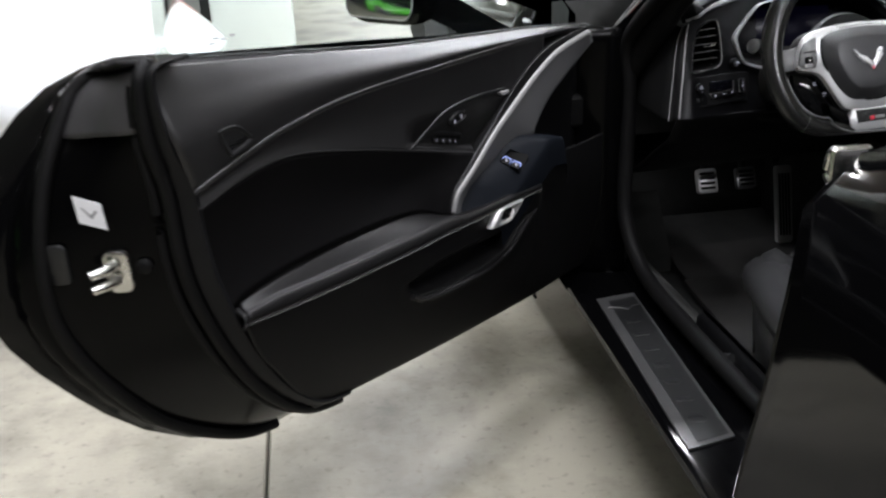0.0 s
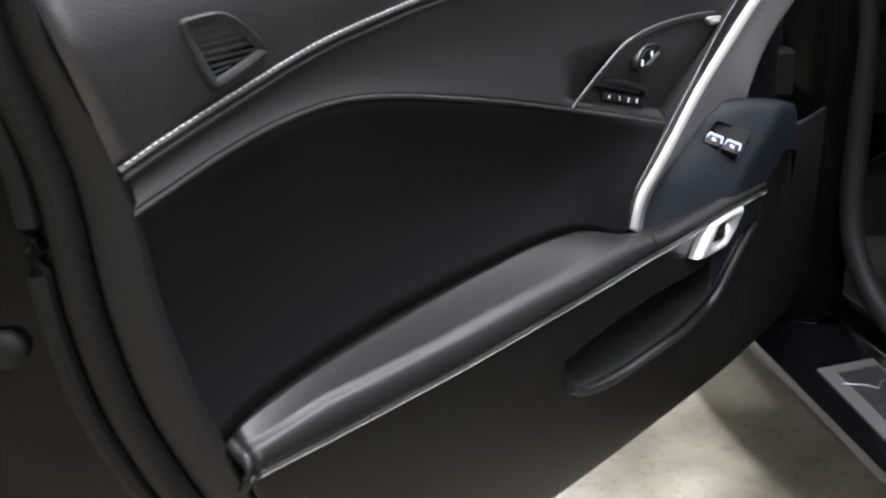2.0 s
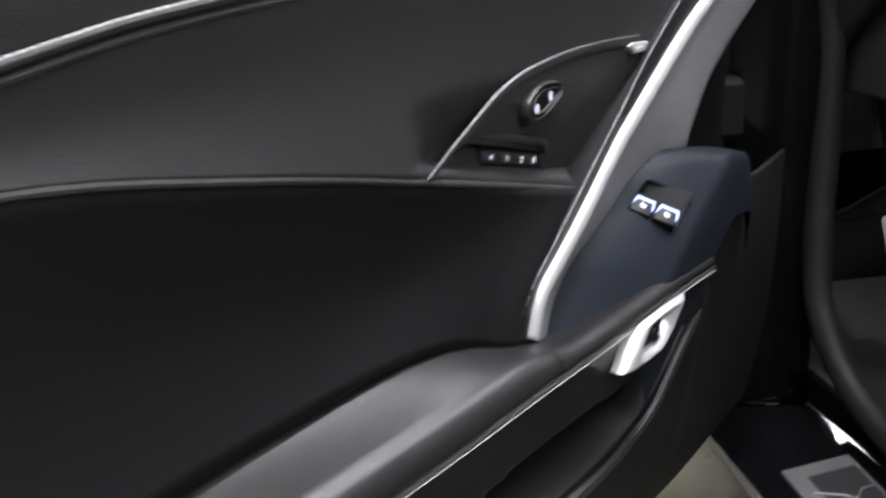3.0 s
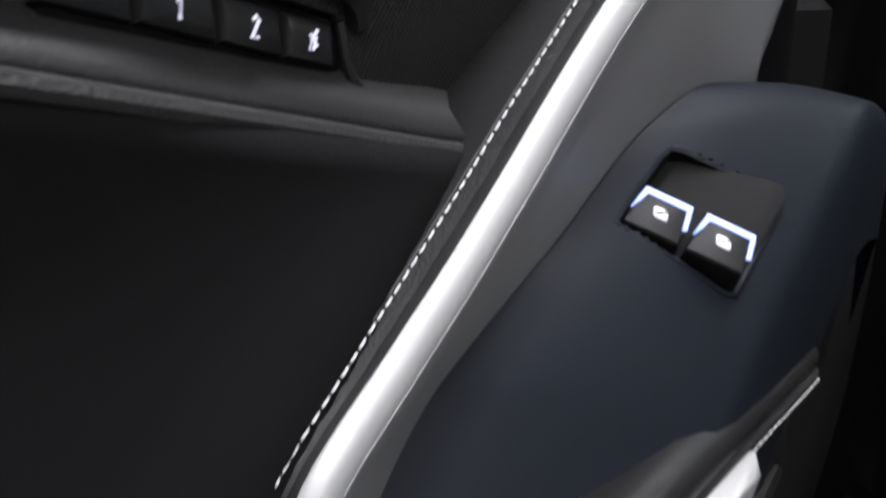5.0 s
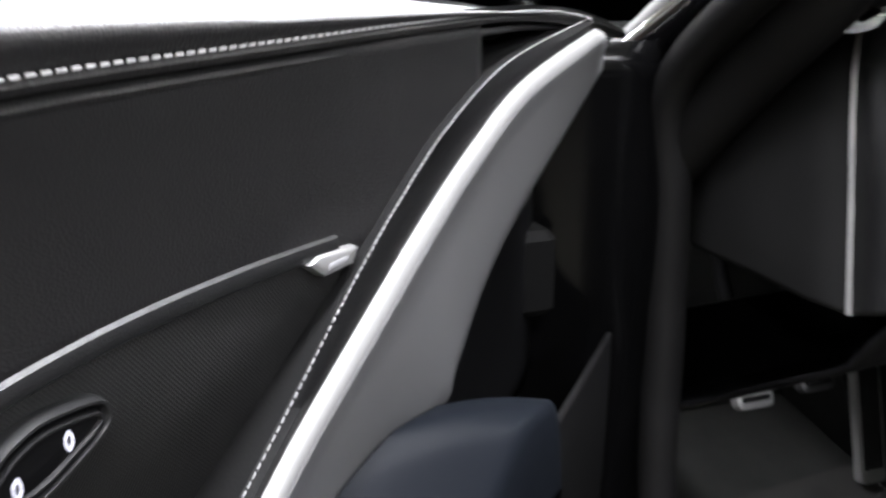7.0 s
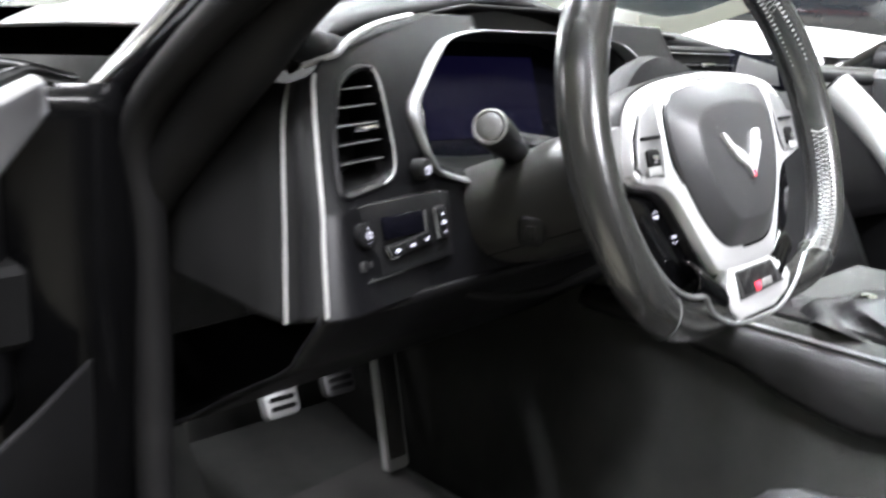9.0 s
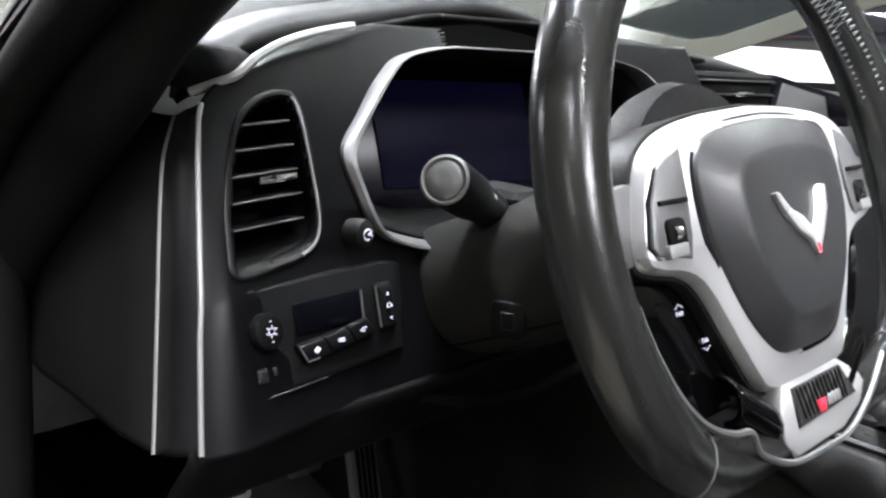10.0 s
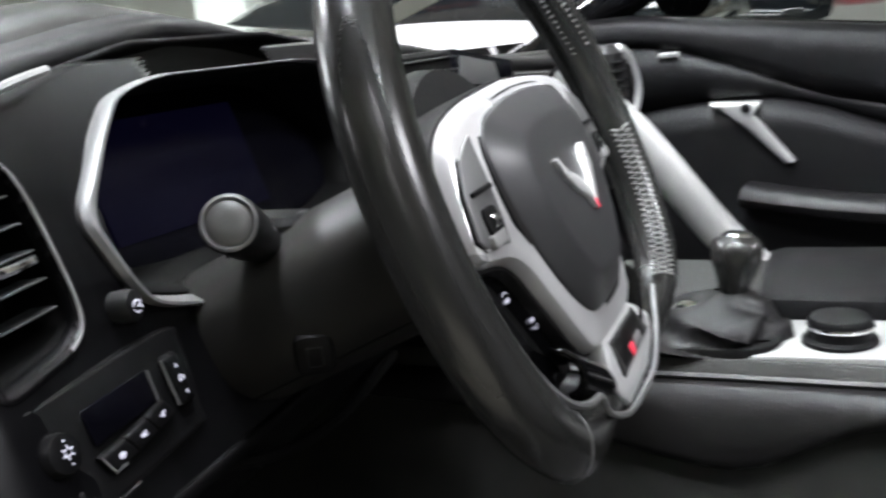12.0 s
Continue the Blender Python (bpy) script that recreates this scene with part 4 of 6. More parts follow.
dpart("bump_stop", lathe([(0.010, 0), (0.010, 0.004), (0.007, 0.007), (0.003, 0.008)], (0.640, -0.052, 0.588), (0.7, 0.68, 0), 16), RUBBER, label="round rubber bump stop")
dpart("jamb_cover", plate(rounded(0.024, 0.05, 0.008, 4), lambda a, b2, h: Vector((0.712, -0.11, 0.60)) + Vector((0.7, -0.7, 0)) * a + Vector((0.05, 0.05, 1)) * b2 + Vector((0.7, 0.68, 0)) * h, 0.0, 0.006, 0.003), PLASTIC_GREY)

# outer skin
skin = []
for j in range(19):
    s = j / 18
    k = 60 * s
    flare = 1 + 0.34 * math.sin(min(1, s / 0.16) * math.pi / 2) * math.exp(-(max(0, s - 0.16) / 0.42) ** 2)
    a = jamb(k, flare)
    row = [jamb(k, 0.97), jamb(k, (1 + flare) / 2, 0.012 * (flare - 1)), a]
    for i in range(1, 13):
        f = i / 12
        row.append(Vector((a.x + (-0.36 - a.x) * f, a.y - 0.055 * math.sin(f * math.pi) * math.sin(0.15 + s * 2.6) - 0.004, a.z - 0.085 * f * (1 - s))))
    skin.append(row)
dpart("outer_skin", grid(skin), GLOSS, label="gloss black outer skin", solid=0.003)
shoulder = [[(u, -0.07, lerp_curve(TOP, min(u, 0.63)) - 0.006), (u, -0.10, lerp_curve(TOP, min(u, 0.63)) - 0.012), (u, -0.135, lerp_curve(TOP, min(u, 0.63)) - 0.028), (u, -0.147, lerp_curve(TOP, min(u, 0.63)) - 0.05)] for u in [-0.34 + 0.98 * i / 30 for i in range(31)]]
dpart("shoulder", grid(shoulder), GLOSS, solid=0.003)

def pane_point(u, v):
    high = v * min(1.0, max(0.02, (u + 0.36) / 0.5))
    return (u, -0.058 + 0.07 * high * high, lerp_curve(TOP, u) - 0.02 + 0.30 * high)


pane = dpart("window_glass", grid([[pane_point(-0.30 + 0.88 * i / 24, j / 8) for j in range(9)] for i in range(25)]), GLASS, label="clear raised side window", solid=0.0025)
pane.visible_shadow = False
for k, (du, dz) in enumerate(((0.0, 0.0), (0.012, -0.003), (0.024, -0.001), (0.030, -0.006))):
    dpart("etched_mark", plate(rounded(0.009, 0.0022, 0.0008, 2, 0.475 + du, 0.828 + dz), lambda u, z, h: Vector((u, -0.0535 + h, z)), 0.0, 0.0006, 0.0002), GREY_INK, pane)

# door mirror on the outer side: a rounded head, its glass turned rearwards, and a wedge-shaped foot
head = []
for k in range(15):
    f = k / 14
    g = max(0.03, (1 - (2 * f - 1) ** 6)) ** 0.5
    deep = 0.5 + 0.5 * math.sin(f * math.pi)
    row = []
    for w in [2 * math.pi * i / 24 for i in range(24)]:
        c, s_ = math.cos(w), math.sin(w)
        row.append((-0.004 + (-0.085 * deep * abs(c) ** 0.8 if c < 0 else 0.008 * c) * g, -0.145 - 0.2 * f, 0.832 + 0.064 * g * math.copysign(abs(s_) ** 0.6, s_)))
    head.append(row)
mirror = dpart("door_mirror", grid(head, close_u=True, caps=True), GLOSS, label="gloss black door mirror")
dpart("mirror_glass", plate(rounded(0.166, 0.104, 0.022, 5, -0.246, 0.834), lambda a, b2, h: Vector((0.014 + h + (a + 0.246) * 0.10 - (b2 - 0.834) * 0.13, a, b2)), 0.0, 0.003, 0.001), CHROME, mirror, "mirror glass")
dpart("glass_edge", tube([Vector((0.0165 + (a + 0.246) * 0.10 - (b2 - 0.834) * 0.13, a, b2)) for a, b2 in rounded(0.168, 0.106, 0.022, 5, -0.246, 0.834)], 0.0012, 6, closed=True), SILVER_EDGE, mirror)
dpart("mirror_stalk", grid([[Vector((-0.01, -0.165, 0.812)).lerp(Vector((-0.105, -0.085, 0.742)), f) + Vector((-0.026 * c, 0.02 * c, (0.024 - 0.008 * f) * s_)) for c, s_ in [(math.cos(w), math.sin(w)) for w in [2 * math.pi * i / 16 for i in range(16)]]] for f in [j / 8 for j in range(9)]], close_u=True, caps=True), GLOSS, mirror)

# ---------------------------------------------------------------- car body round the opening
body = thing("sports_car", pose(0.38, -0.2, 0.0), "gloss black sports car with its driver side open", "car")
YS = [-0.74 + 0.95 * i / 30 for i in range(31)]
SILL = [(-0.20, 0.12), (-0.28, 0.13), (-0.325, 0.152), (-0.362, 0.196), (-0.386, 0.226), (-0.384, 0.236), (-0.372, 0.2405), (-0.255, 0.2405), (-0.246, 0.246), (-0.238, 0.262), (-0.228, 0.262), (-0.222, 0.246)]
part("sill", grid([[(x - 0.02 * (-y - 0.1) * (x < -0.34), y, z) for x, z in SILL] for y in YS]), GLOSS, body, "gloss black door sill", solid=0.004)
tread = part("tread_plate", plate([(-0.351, -0.045), (-0.273, -0.034), (-0.304, -0.532), (-0.381, -0.549)], lambda x, y, h: Vector((x, y, 0.241 + h)), 0.0, 0.0035, 0.0014), TREAD, body, "brushed metal tread plate with embossed letters")
part("tread_inlay", plate([(-0.333, -0.062), (-0.279, -0.054), (-0.310, -0.524), (-0.361, -0.535)], lambda x, y, h: Vector((x, y, 0.2445 + h)), -0.001, 0.0008, 0.0004), PLASTIC_GREY, tread, "dark inlay")
for k in range(7):
    y = -0.15 - 0.055 * k
    x = -0.318 + 0.065 * (y + 0.15)
    part("embossed_letter", plate(rounded(0.026, 0.012 + 0.006 * (k % 3 == 0), 0.003, 2, x, y), lambda a, b2, h: Vector((a, b2, 0.2453 + h)), -0.0005, 0.0008, 0.0004), PLASTIC_GREY, tread)
part("tread_emblem", joined(tube([(-0.342, -0.088, 0.2458), (-0.318, -0.098, 0.2462), (-0.309, -0.106, 0.2458)], 0.0012, 5), tube([(-0.309, -0.106, 0.2458), (-0.297, -0.092, 0.2462), (-0.284, -0.09, 0.2458)], 0.0012, 5)), TREAD, tread)
part("sill_carpet", grid([[(-0.226, y, 0.25), (-0.205, y, 0.246), (-0.175, y, 0.225), (-0.15, y, 0.17), (-0.14, y, 0.115)] for y in YS]), CARPET, body, "dark carpet along the sill", solid=0.006)
part("floor_carpet", grid([[(x, y, 0.118 + 0.05 * max(0, y - 0.38) * 4 * (y > 0.38)) for x in (-0.16, -0.05, 0.08, 0.2, 0.4, 0.6, 0.85, 1.08)] for y in [-0.75 + 1.4 * i / 40 for i in range(41)]]), CARPET, body, solid=0.008)
part("firewall", grid([[(x, 0.62 - 0.18 * max(0, 0.3 - z), z) for x in (-0.26, -0.1, 0.1, 0.3, 0.6, 1.0)] for z in (0.1, 0.2, 0.3, 0.45, 0.6, 0.72)]), CARPET, body, solid=0.01)
part("kick_panel", grid([[(-0.245 + 0.04 * (z < 0.2), y, z) for y in (0.10, 0.16, 0.3, 0.45, 0.64)] for z in (0.11, 0.2, 0.35, 0.48, 0.56)]), CARPET, body, solid=0.006)
# hinge pillar
hp = [[(-0.255, 0.075, z), (-0.30, 0.082, z), (-0.36, 0.10, z), (-0.40, 0.135, z), (-0.418, 0.2, z), (-0.42, 0.32, z), (-0.42, 0.7, z)] for z in [0.232 + 0.498 * i / 20 for i in range(21)]]
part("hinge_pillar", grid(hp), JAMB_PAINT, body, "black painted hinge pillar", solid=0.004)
for z in (0.33, 0.58):
    hinge = part("hinge", box(-0.40, -0.345, 0.07, 0.135, z - 0.03, z + 0.03, 0.006), PLASTIC_DARK, body, "black door hinge")
    part("hinge_pin", tube([(-0.378, 0.085, z - 0.045), (-0.378, 0.085, z), (-0.378, 0.085, z + 0.045)], 0.008, 10), STEEL, hinge)
part("door_check", joined(tube([(-0.35, 0.09, 0.44), (-0.385, 0.06, 0.44), (-0.43, 0.02, 0.44)], 0.007, 8), box(-0.365, -0.335, 0.075, 0.10, 0.42, 0.46)), STEEL, body, "steel door check strap")
SEAL = [(-0.17, -0.60, 1.03), (-0.208, -0.35, 0.945), (-0.242, -0.12, 0.838), (-0.258, 0.03, 0.745), (-0.262, 0.078, 0.69), (-0.254, 0.082, 0.62), (-0.256, 0.076, 0.53), (-0.264, 0.062, 0.42), (-0.266, 0.04, 0.36), (-0.26, -0.01, 0.305), (-0.256, -0.10, 0.276), (-0.254, -0.3, 0.268), (-0.252, -0.55, 0.268), (-0.25, -0.74, 0.275)]
part("opening_seal", tube(spline(SEAL, 90), 0.0145, 12, up=(1, 0, 0)), RUBBER, body, "rubber seal round the door opening")
# screen pillar with its trim and outer skin
AP = [(-0.300, 0.30, 0.58), (-0.268, 0.15, 0.690), (-0.250, 0.06, 0.748), (-0.240, -0.035, 0.808), (-0.220, -0.18, 0.890), (-0.185, -0.45, 1.005), (-0.155, -0.61, 1.055)]
part("screen_pillar", tube(spline(AP, 50), 0.022, 14, flat=1.0, up=(1, 0, 0)), GLOSS, body, "gloss black windscreen pillar")
APT = [(-0.235, 0.30, 0.62), (-0.222, 0.16, 0.700), (-0.211, 0.06, 0.765), (-0.203, -0.035, 0.823), (-0.195, -0.18, 0.895), (-0.150, -0.45, 1.01), (-0.12, -0.60, 1.06)]
TRIM_SECTION = [(-0.046, 0.012), (-0.046, -0.008), (-0.042, -0.018), (-0.035, -0.021), (-0.026, -0.027), (-0.008, -0.036), (0.012, -0.036), (0.030, -0.026), (0.042, -0.008), (0.048, 0.012), (0.030, 0.026), (-0.030, 0.030)]
part("pillar_trim", grid([[(p.x + dx * (0.75 + 0.25 * min(1.0, max(0.0, (p.y + 0.5) / 0.5))), p.y + 0.5 * dn, p.z + 0.86 * dn) for dx, dn in TRIM_SECTION] for p in spline(APT, 50)], close_u=True), PILLAR_TRIM, body, "black grained pillar trim", angle=60)
# Added black bulge where the pillar trim's underside lies in shadow.
FOOT = [(-0.205, -0.16, 0.862), (-0.214, -0.06, 0.806), (-0.226, -0.01, 0.755), (-0.232, 0.035, 0.715), (-0.240, 0.075, 0.672), (-0.250, 0.12, 0.62)]
part("pillar_foot", tube(spline(FOOT, 24), 0.024, 14, flat=0.9, up=(1, 0, 0.3)), RUBBER, body, "black bulge for the pillar trim's shaded underside")
part("pillar_vent", grid([[(-0.178 + 0.02 * v, 0.0 - 0.11 * u, 0.80 + 0.062 * u + 0.016 * v) for v in (0, 0.5, 1)] for u in [i / 8 for i in range(9)]]), PLASTIC_DARK, body, solid=0.004)
# roof, screen
part("header_rail", tube(spline([(-0.175, -0.60, 1.052), (-0.10, -0.635, 1.082), (0.1, -0.66, 1.10), (0.38, -0.665, 1.105), (0.66, -0.66, 1.10), (0.86, -0.635, 1.08), (0.94, -0.60, 1.05)], 40), 0.028, 12, flat=0.7), GLOSS, body, "gloss black windscreen header, the roof panel off")
ws = part("windscreen", grid([[(0.38 + (s - 0.5) * (1.24 - 0.22 * v), 0.66 - 0.22 * abs(2 * s - 1) ** 2.4 - 1.06 * v, 0.80 - 0.02 * abs(2 * s - 1) ** 2 + 0.28 * v + 0.02 * math.sin(v * math.pi)) for s in [i / 16 for i in range(17)]] for v in [j / 8 for j in range(9)]]), GLASS, body, "clear windscreen", solid=0.005)
ws.visible_shadow = False
part("screen_pillar", tube([(1.095, 0.20, 0.62), (1.085, 0.11, 0.725), (1.06, -0.03, 0.81), (1.02, -0.22, 0.905), (0.975, -0.45, 1.0), (0.935, -0.61, 1.05)], 0.036, 12, flat=0.8, up=(1, 0, 0)), GLOSS, body)
bon = []
for k in range(19):
    v = k / 18
    half = 0.80 * (1 - 0.22 * v**3)
    drop = 0.15 * v**1.6 + 0.22 * max(0.0, (v - 0.72) / 0.28) ** 2.2
    bon.append([(0.38 + half * s, 0.62 + 1.62 * v - 0.20 * s * s * v**2, 0.80 - drop - 0.05 * abs(s) ** 3) for s in [-1 + i / 6 for i in range(13)]])
part("bonnet", grid(bon), GLOSS, body, "gloss black bonnet", solid=0.01)
nose = bon[-1]
part("nose", grid([[(x, y + 0.03 * math.sin(v * 3.1) - 0.10 * v * v, z * (1 - v) + 0.16 * v) for x, y, z in nose] for v in [i / 8 for i in range(9)]]), GLOSS, body, "gloss black nose", solid=0.008)
for sx in (-1, 1):
    wing = [[(0.38 + sx * (0.80 + 0.06 * math.sin(v * math.pi) - 0.17 * (s**4) * (0.4 + 0.6 * v)), 0.16 + 1.85 * s, 0.16 + (0.60 - 0.16 * s**1.6) * v) for v in [j / 8 for j in range(9)]] for s in [i / 14 for i in range(15)]]
    part("front_wing", grid(wing), GLOSS, body, solid=0.006)
    for y in (1.30, -1.62):
        tyre = part("wheel", lathe([(0.20, -0.12), (0.31, -0.12), (0.335, -0.085), (0.338, 0.0), (0.335, 0.085), (0.31, 0.12), (0.22, 0.125)], (0.38 + sx * 0.76, y, 0.338), (sx, 0, 0), 32), TYRE, body)
        part("rim", lathe([(0.02, 0.05), (0.05, 0.07), (0.18, 0.085), (0.225, 0.12), (0.235, 0.124), (0.235, -0.1), (0.05, -0.08)], (0.38 + sx * 0.76, y, 0.338), (sx, 0, 0), 24), ALU, tyre)
deck = [[(0.38 + 0.72 * s * (1 - 0.12 * f * f), -0.98 - 1.05 * f, 0.80 + 0.06 * math.sin(f * 2.4) - 0.08 * abs(s) ** 3 - 0.05 * f) for s in [-1 + i / 6 for i in range(13)]] for f in [j / 10 for j in range(11)]]
part("rear_deck", grid(deck), GLOSS, body, "gloss black rear deck", solid=0.01)
part("tail_panel", grid([[(x, y - 0.05 * math.sin(v * 3.1), z * (1 - v) + 0.2 * v) for x, y, z in deck[-1]] for v in [i / 6 for i in range(7)]]), GLOSS, body, solid=0.008)
part("bulkhead", grid([[(x, -0.98, z) for x in (-0.30, 0.0, 0.38, 0.76, 1.06)] for z in (0.12, 0.4, 0.78)]), CARPET, body, solid=0.01)
# rear quarter and lock pillar
QX = [(-0.10, 0.715), (-0.24, 0.712), (-0.31, 0.695), (-0.352, 0.65), (-0.362, 0.55), (-0.375, 0.45), (-0.398, 0.32), (-0.412, 0.2), (-0.40, 0.1)]
quarter = []
for k in range(15):
    f = k / 14
    y = -0.715 - 0.012 * k if k < 4 else -0.75 - 1.2 * (k - 3) / 11
    grow = 0.14 * math.sin(min(1, max(0, (k - 3) / 11)) * math.pi / 2) ** 1.5
    quarter.append([(x - grow * (0.3 + 0.7 * math.sin(i / 8 * math.pi)) * (i > 0) + 0.016 * (k == 0), y, z + 0.10 * f * (i < 4)) for i, (x, z) in enumerate(QX)])
part("rear_quarter", grid(quarter), GLOSS, body, "gloss black rear quarter", solid=0.004)
part("rear_quarter", grid([[(0.76 - x, y, z) for x, y, z in r] for r in quarter]), GLOSS, body, solid=0.004)
lockface = [[(x + 0.004, -0.715 + 0.012 * math.sin(v * math.pi), z) if v == 0 else (x + (0.02 - x) * v, -0.72 - 0.05 * math.sin(v * 1.6), z * (1 - v) + max(z, 0.27) * v) for v in (0, 0.06, 0.15, 0.3, 0.6, 1.0)] for x, z in QX[2:8]]
part("lock_pillar", grid(lockface), GLOSS, body, solid=0.004)
part("pillar_welt", tube(spline([(-0.265, -0.705, 0.69), (-0.285, -0.708, 0.62), (-0.287, -0.71, 0.54), (-0.275, -0.712, 0.47), (-0.255, -0.712, 0.43)], 30), 0.0035, 6), GLOSS, body)
part("lock_striker", joined(tube(spline([(-0.30, -0.71, 0.70), (-0.302, -0.685, 0.70), (-0.302, -0.68, 0.67), (-0.30, -0.705, 0.665)], 16), 0.006, 10), box(-0.325, -0.28, -0.722, -0.712, 0.655, 0.715)), STEEL, body, "zinc plated lock striker")

# ---------------------------------------------------------------- dashboard
def D(x, z, off=0.0):
    """A point on the driver's side dash face; off: metres proud of it, towards the driver."""
    return Vector((x, -0.29 + 0.078 * x + 0.339 * z - off - 0.25 * max(0.0, x - 0.03), z))


dash = thing("dashboard", pose(0.38, 0.15, 0.55), "black leather and satin trimmed sports car dashboard", "dashboard")
CX = 0.04
BZ = [(-0.0556, 0.7797), (-0.0814, 0.7774), (-0.1084, 0.7713), (-0.1228, 0.7618), (-0.1446, 0.7420), (-0.1622, 0.7228), (-0.1586, 0.7041), (-0.1490, 0.6811), (-0.1321, 0.6707), (-0.0965, 0.6626), (-0.06, 0.6605)]
BI = [(-0.0556, 0.7786), (-0.0790, 0.7762), (-0.0999, 0.7716), (-0.1148, 0.7608), (-0.1332, 0.7410), (-0.1484, 0.7205), (-0.1477, 0.7032), (-0.1409, 0.6830), (-0.1308, 0.6762), (-0.0965, 0.6672), (-0.06, 0.6645)]
BZ, BI = ([(p.x, p.y) for p in spline([(a, b2, 0) for a, b2 in t], 40)] for t in (BZ, BI))
HOOD_MOUTH = [(-0.0556, 0.7797), (-0.0556, 0.797), (0.0556, 0.797), (0.0556, 0.7797)]


def both(half):
    return [(CX + a, b2) for a, b2 in half] + [(CX - a, b2) for a, b2 in reversed(half)]


bez_o, bez_i = both(BZ), both(BI)
cluster_hole = both(BZ)[::-1] + [(CX + a, b2) for a, b2 in HOOD_MOUTH[1:-1]]
VENT = [(-0.1530, 0.7497), (-0.1470, 0.7450), (-0.1451, 0.7163), (-0.1462, 0.687), (-0.1568, 0.6758), (-0.180, 0.6722), (-0.2020, 0.6712), (-0.2030, 0.6800), (-0.1990, 0.7000), (-0.1922, 0.7194), (-0.1830, 0.7374), (-0.1676, 0.7475)]
vent_o = [(p.x, p.y) for p in spline([(a, b2, 0) for a, b2 in VENT], 48, True)]


def left_edge(z):
    return lerp_curve([(0.58, -0.238), (0.6068, -0.2340), (0.647, -0.2270), (0.679, -0.2195), (0.705, -0.2130), (0.7213, -0.2090), (0.7386, -0.2040), (0.7477, -0.1995), (0.7595, -0.1835), (0.768, -0.160), (0.776, -0.132), (0.784, -0.10), (0.79, -0.07)], z)


def face_off(x, z):
    """How far the face swells from its plane; its outer edge rolls back."""
    swell = 0.012 * max(0, min(1, (-0.13 - x) / 0.08)) * max(0, min(1, (0.74 - z) / 0.08)) - 0.012 * max(0, (z - 0.735) / 0.05) ** 1.5
    roll = max(0.0, min(1.0, (left_edge(z) + 0.020 - x) / 0.020))
    return swell - 0.004 * roll**2


def holed(x0, x1, z0, z1, nx, nz, holes, point):
    verts = [[point(x0(z0 + (z1 - z0) * j / nz) + (x1 - x0(z0 + (z1 - z0) * j / nz)) * i / nx, z0 + (z1 - z0) * j / nz) for i in range(nx + 1)] for j in range(nz + 1)]
    v, f = grid(verts)
    keep = []
    for q in f:
        cx = sum(v[i][0] for i in q) / 4
        cz = sum(v[i][2] for i in q) / 4
        if not any(inside(h, cx, cz) > 0 for h in holes):
            keep.append(q)
    return v, keep


part("face_panel", holed(left_edge, 0.22, 0.597, 0.79, 200, 90, [inset(cluster_hole, 0.002), inset(vent_o, 0.001)], lambda x, z: D(x, z, face_off(x, z))), DASH_FACE, dash, "satin black driver's dash face", solid=0.002)
# left silver line, outer line and the end cap
t2 = [D(left_edge(z) + 0.0005, z, face_off(left_edge(z), z) + 0.0005) for z in [0.600 + 0.146 * i / 40 for i in range(41)]]
part("trim_line", tube(t2, 0.0013, 6), SILVER, dash, "thin silver edge line")
t1 = spline([(-0.237, -0.073, 0.586), (-0.225, -0.053, 0.644), (-0.215, -0.036, 0.691), (-0.208, -0.026, 0.718), (-0.196, -0.014, 0.737)], 40)
part("trim_line", tube(t1, 0.0013, 6), SILVER, dash)
band = [[a, a.lerp(b2, 0.5) + Vector((-0.002, -0.001, 0)), b2] for a, b2 in zip(t1, t2)]
part("edge_band", grid(band), TRIM_EDGE, dash, "charcoal edge band", solid=0.003)
ec = [[p, p + Vector((-0.004, 0.03, 0.0)), p + Vector((-0.006, 0.08, 0.003)), p + Vector((-0.008, 0.12, 0.004)), p + Vector((-0.004, 0.16, 0.004))] for p in t1]
part("end_cap", grid(ec), PLASTIC_DARK, dash, "charcoal dash end cap facing the door", solid=0.004)
# underside and knee panel
knee = [[(x, -0.29 + 0.078 * x + 0.339 * 0.597 + dy, z) for dy, z in ((0.0, 0.60), (0.004, 0.592), (0.018, 0.575), (0.03, 0.558), (0.045, 0.547), (0.10, 0.515), (0.17, 0.470), (0.235, 0.436), (0.255, 0.434), (0.265, 0.45), (0.27, 0.50))] for x in [-0.236 + 0.5 * i / 20 for i in range(21)]]
part("knee_panel", grid(knee), PLASTIC, dash, "black knee panel", solid=0.004)
for x, z in ((-0.1814, 0.572), (-0.166, 0.5723)):
    part("lit_dot", plate(rounded(0.0055, 0.0018, 0.0006, 2), lambda a, b2, h, x=x, z=z: Vector((x + a, -0.079 - h, z + b2 + a * 0.25)), -0.002, 0.002, 0.0004), WHITE_INK, dash)
# vent
vent = part("air_vent", ring(inset(vent_o, -0.003), inset(vent_o, 0.002), lambda x, z, h: D(x, z, face_off(x, z) + h), -0.001, 0.0016, -0.006), DASH_FACE, dash, "tall side air vent with a satin surround")
part("surround_line", tube([D(x, z, face_off(x, z) + 0.0016) for x, z in [vent_o[i % len(vent_o)] for i in range(2, 18)]], 0.0009, 6), SILVER, vent, "thin bright line along the vent")
# Throat coloured near black for the shade inside the vent.
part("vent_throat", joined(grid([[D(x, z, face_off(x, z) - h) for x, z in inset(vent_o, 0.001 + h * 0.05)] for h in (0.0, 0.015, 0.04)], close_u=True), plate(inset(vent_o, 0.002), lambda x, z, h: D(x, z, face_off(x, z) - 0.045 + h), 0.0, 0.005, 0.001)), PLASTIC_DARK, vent)
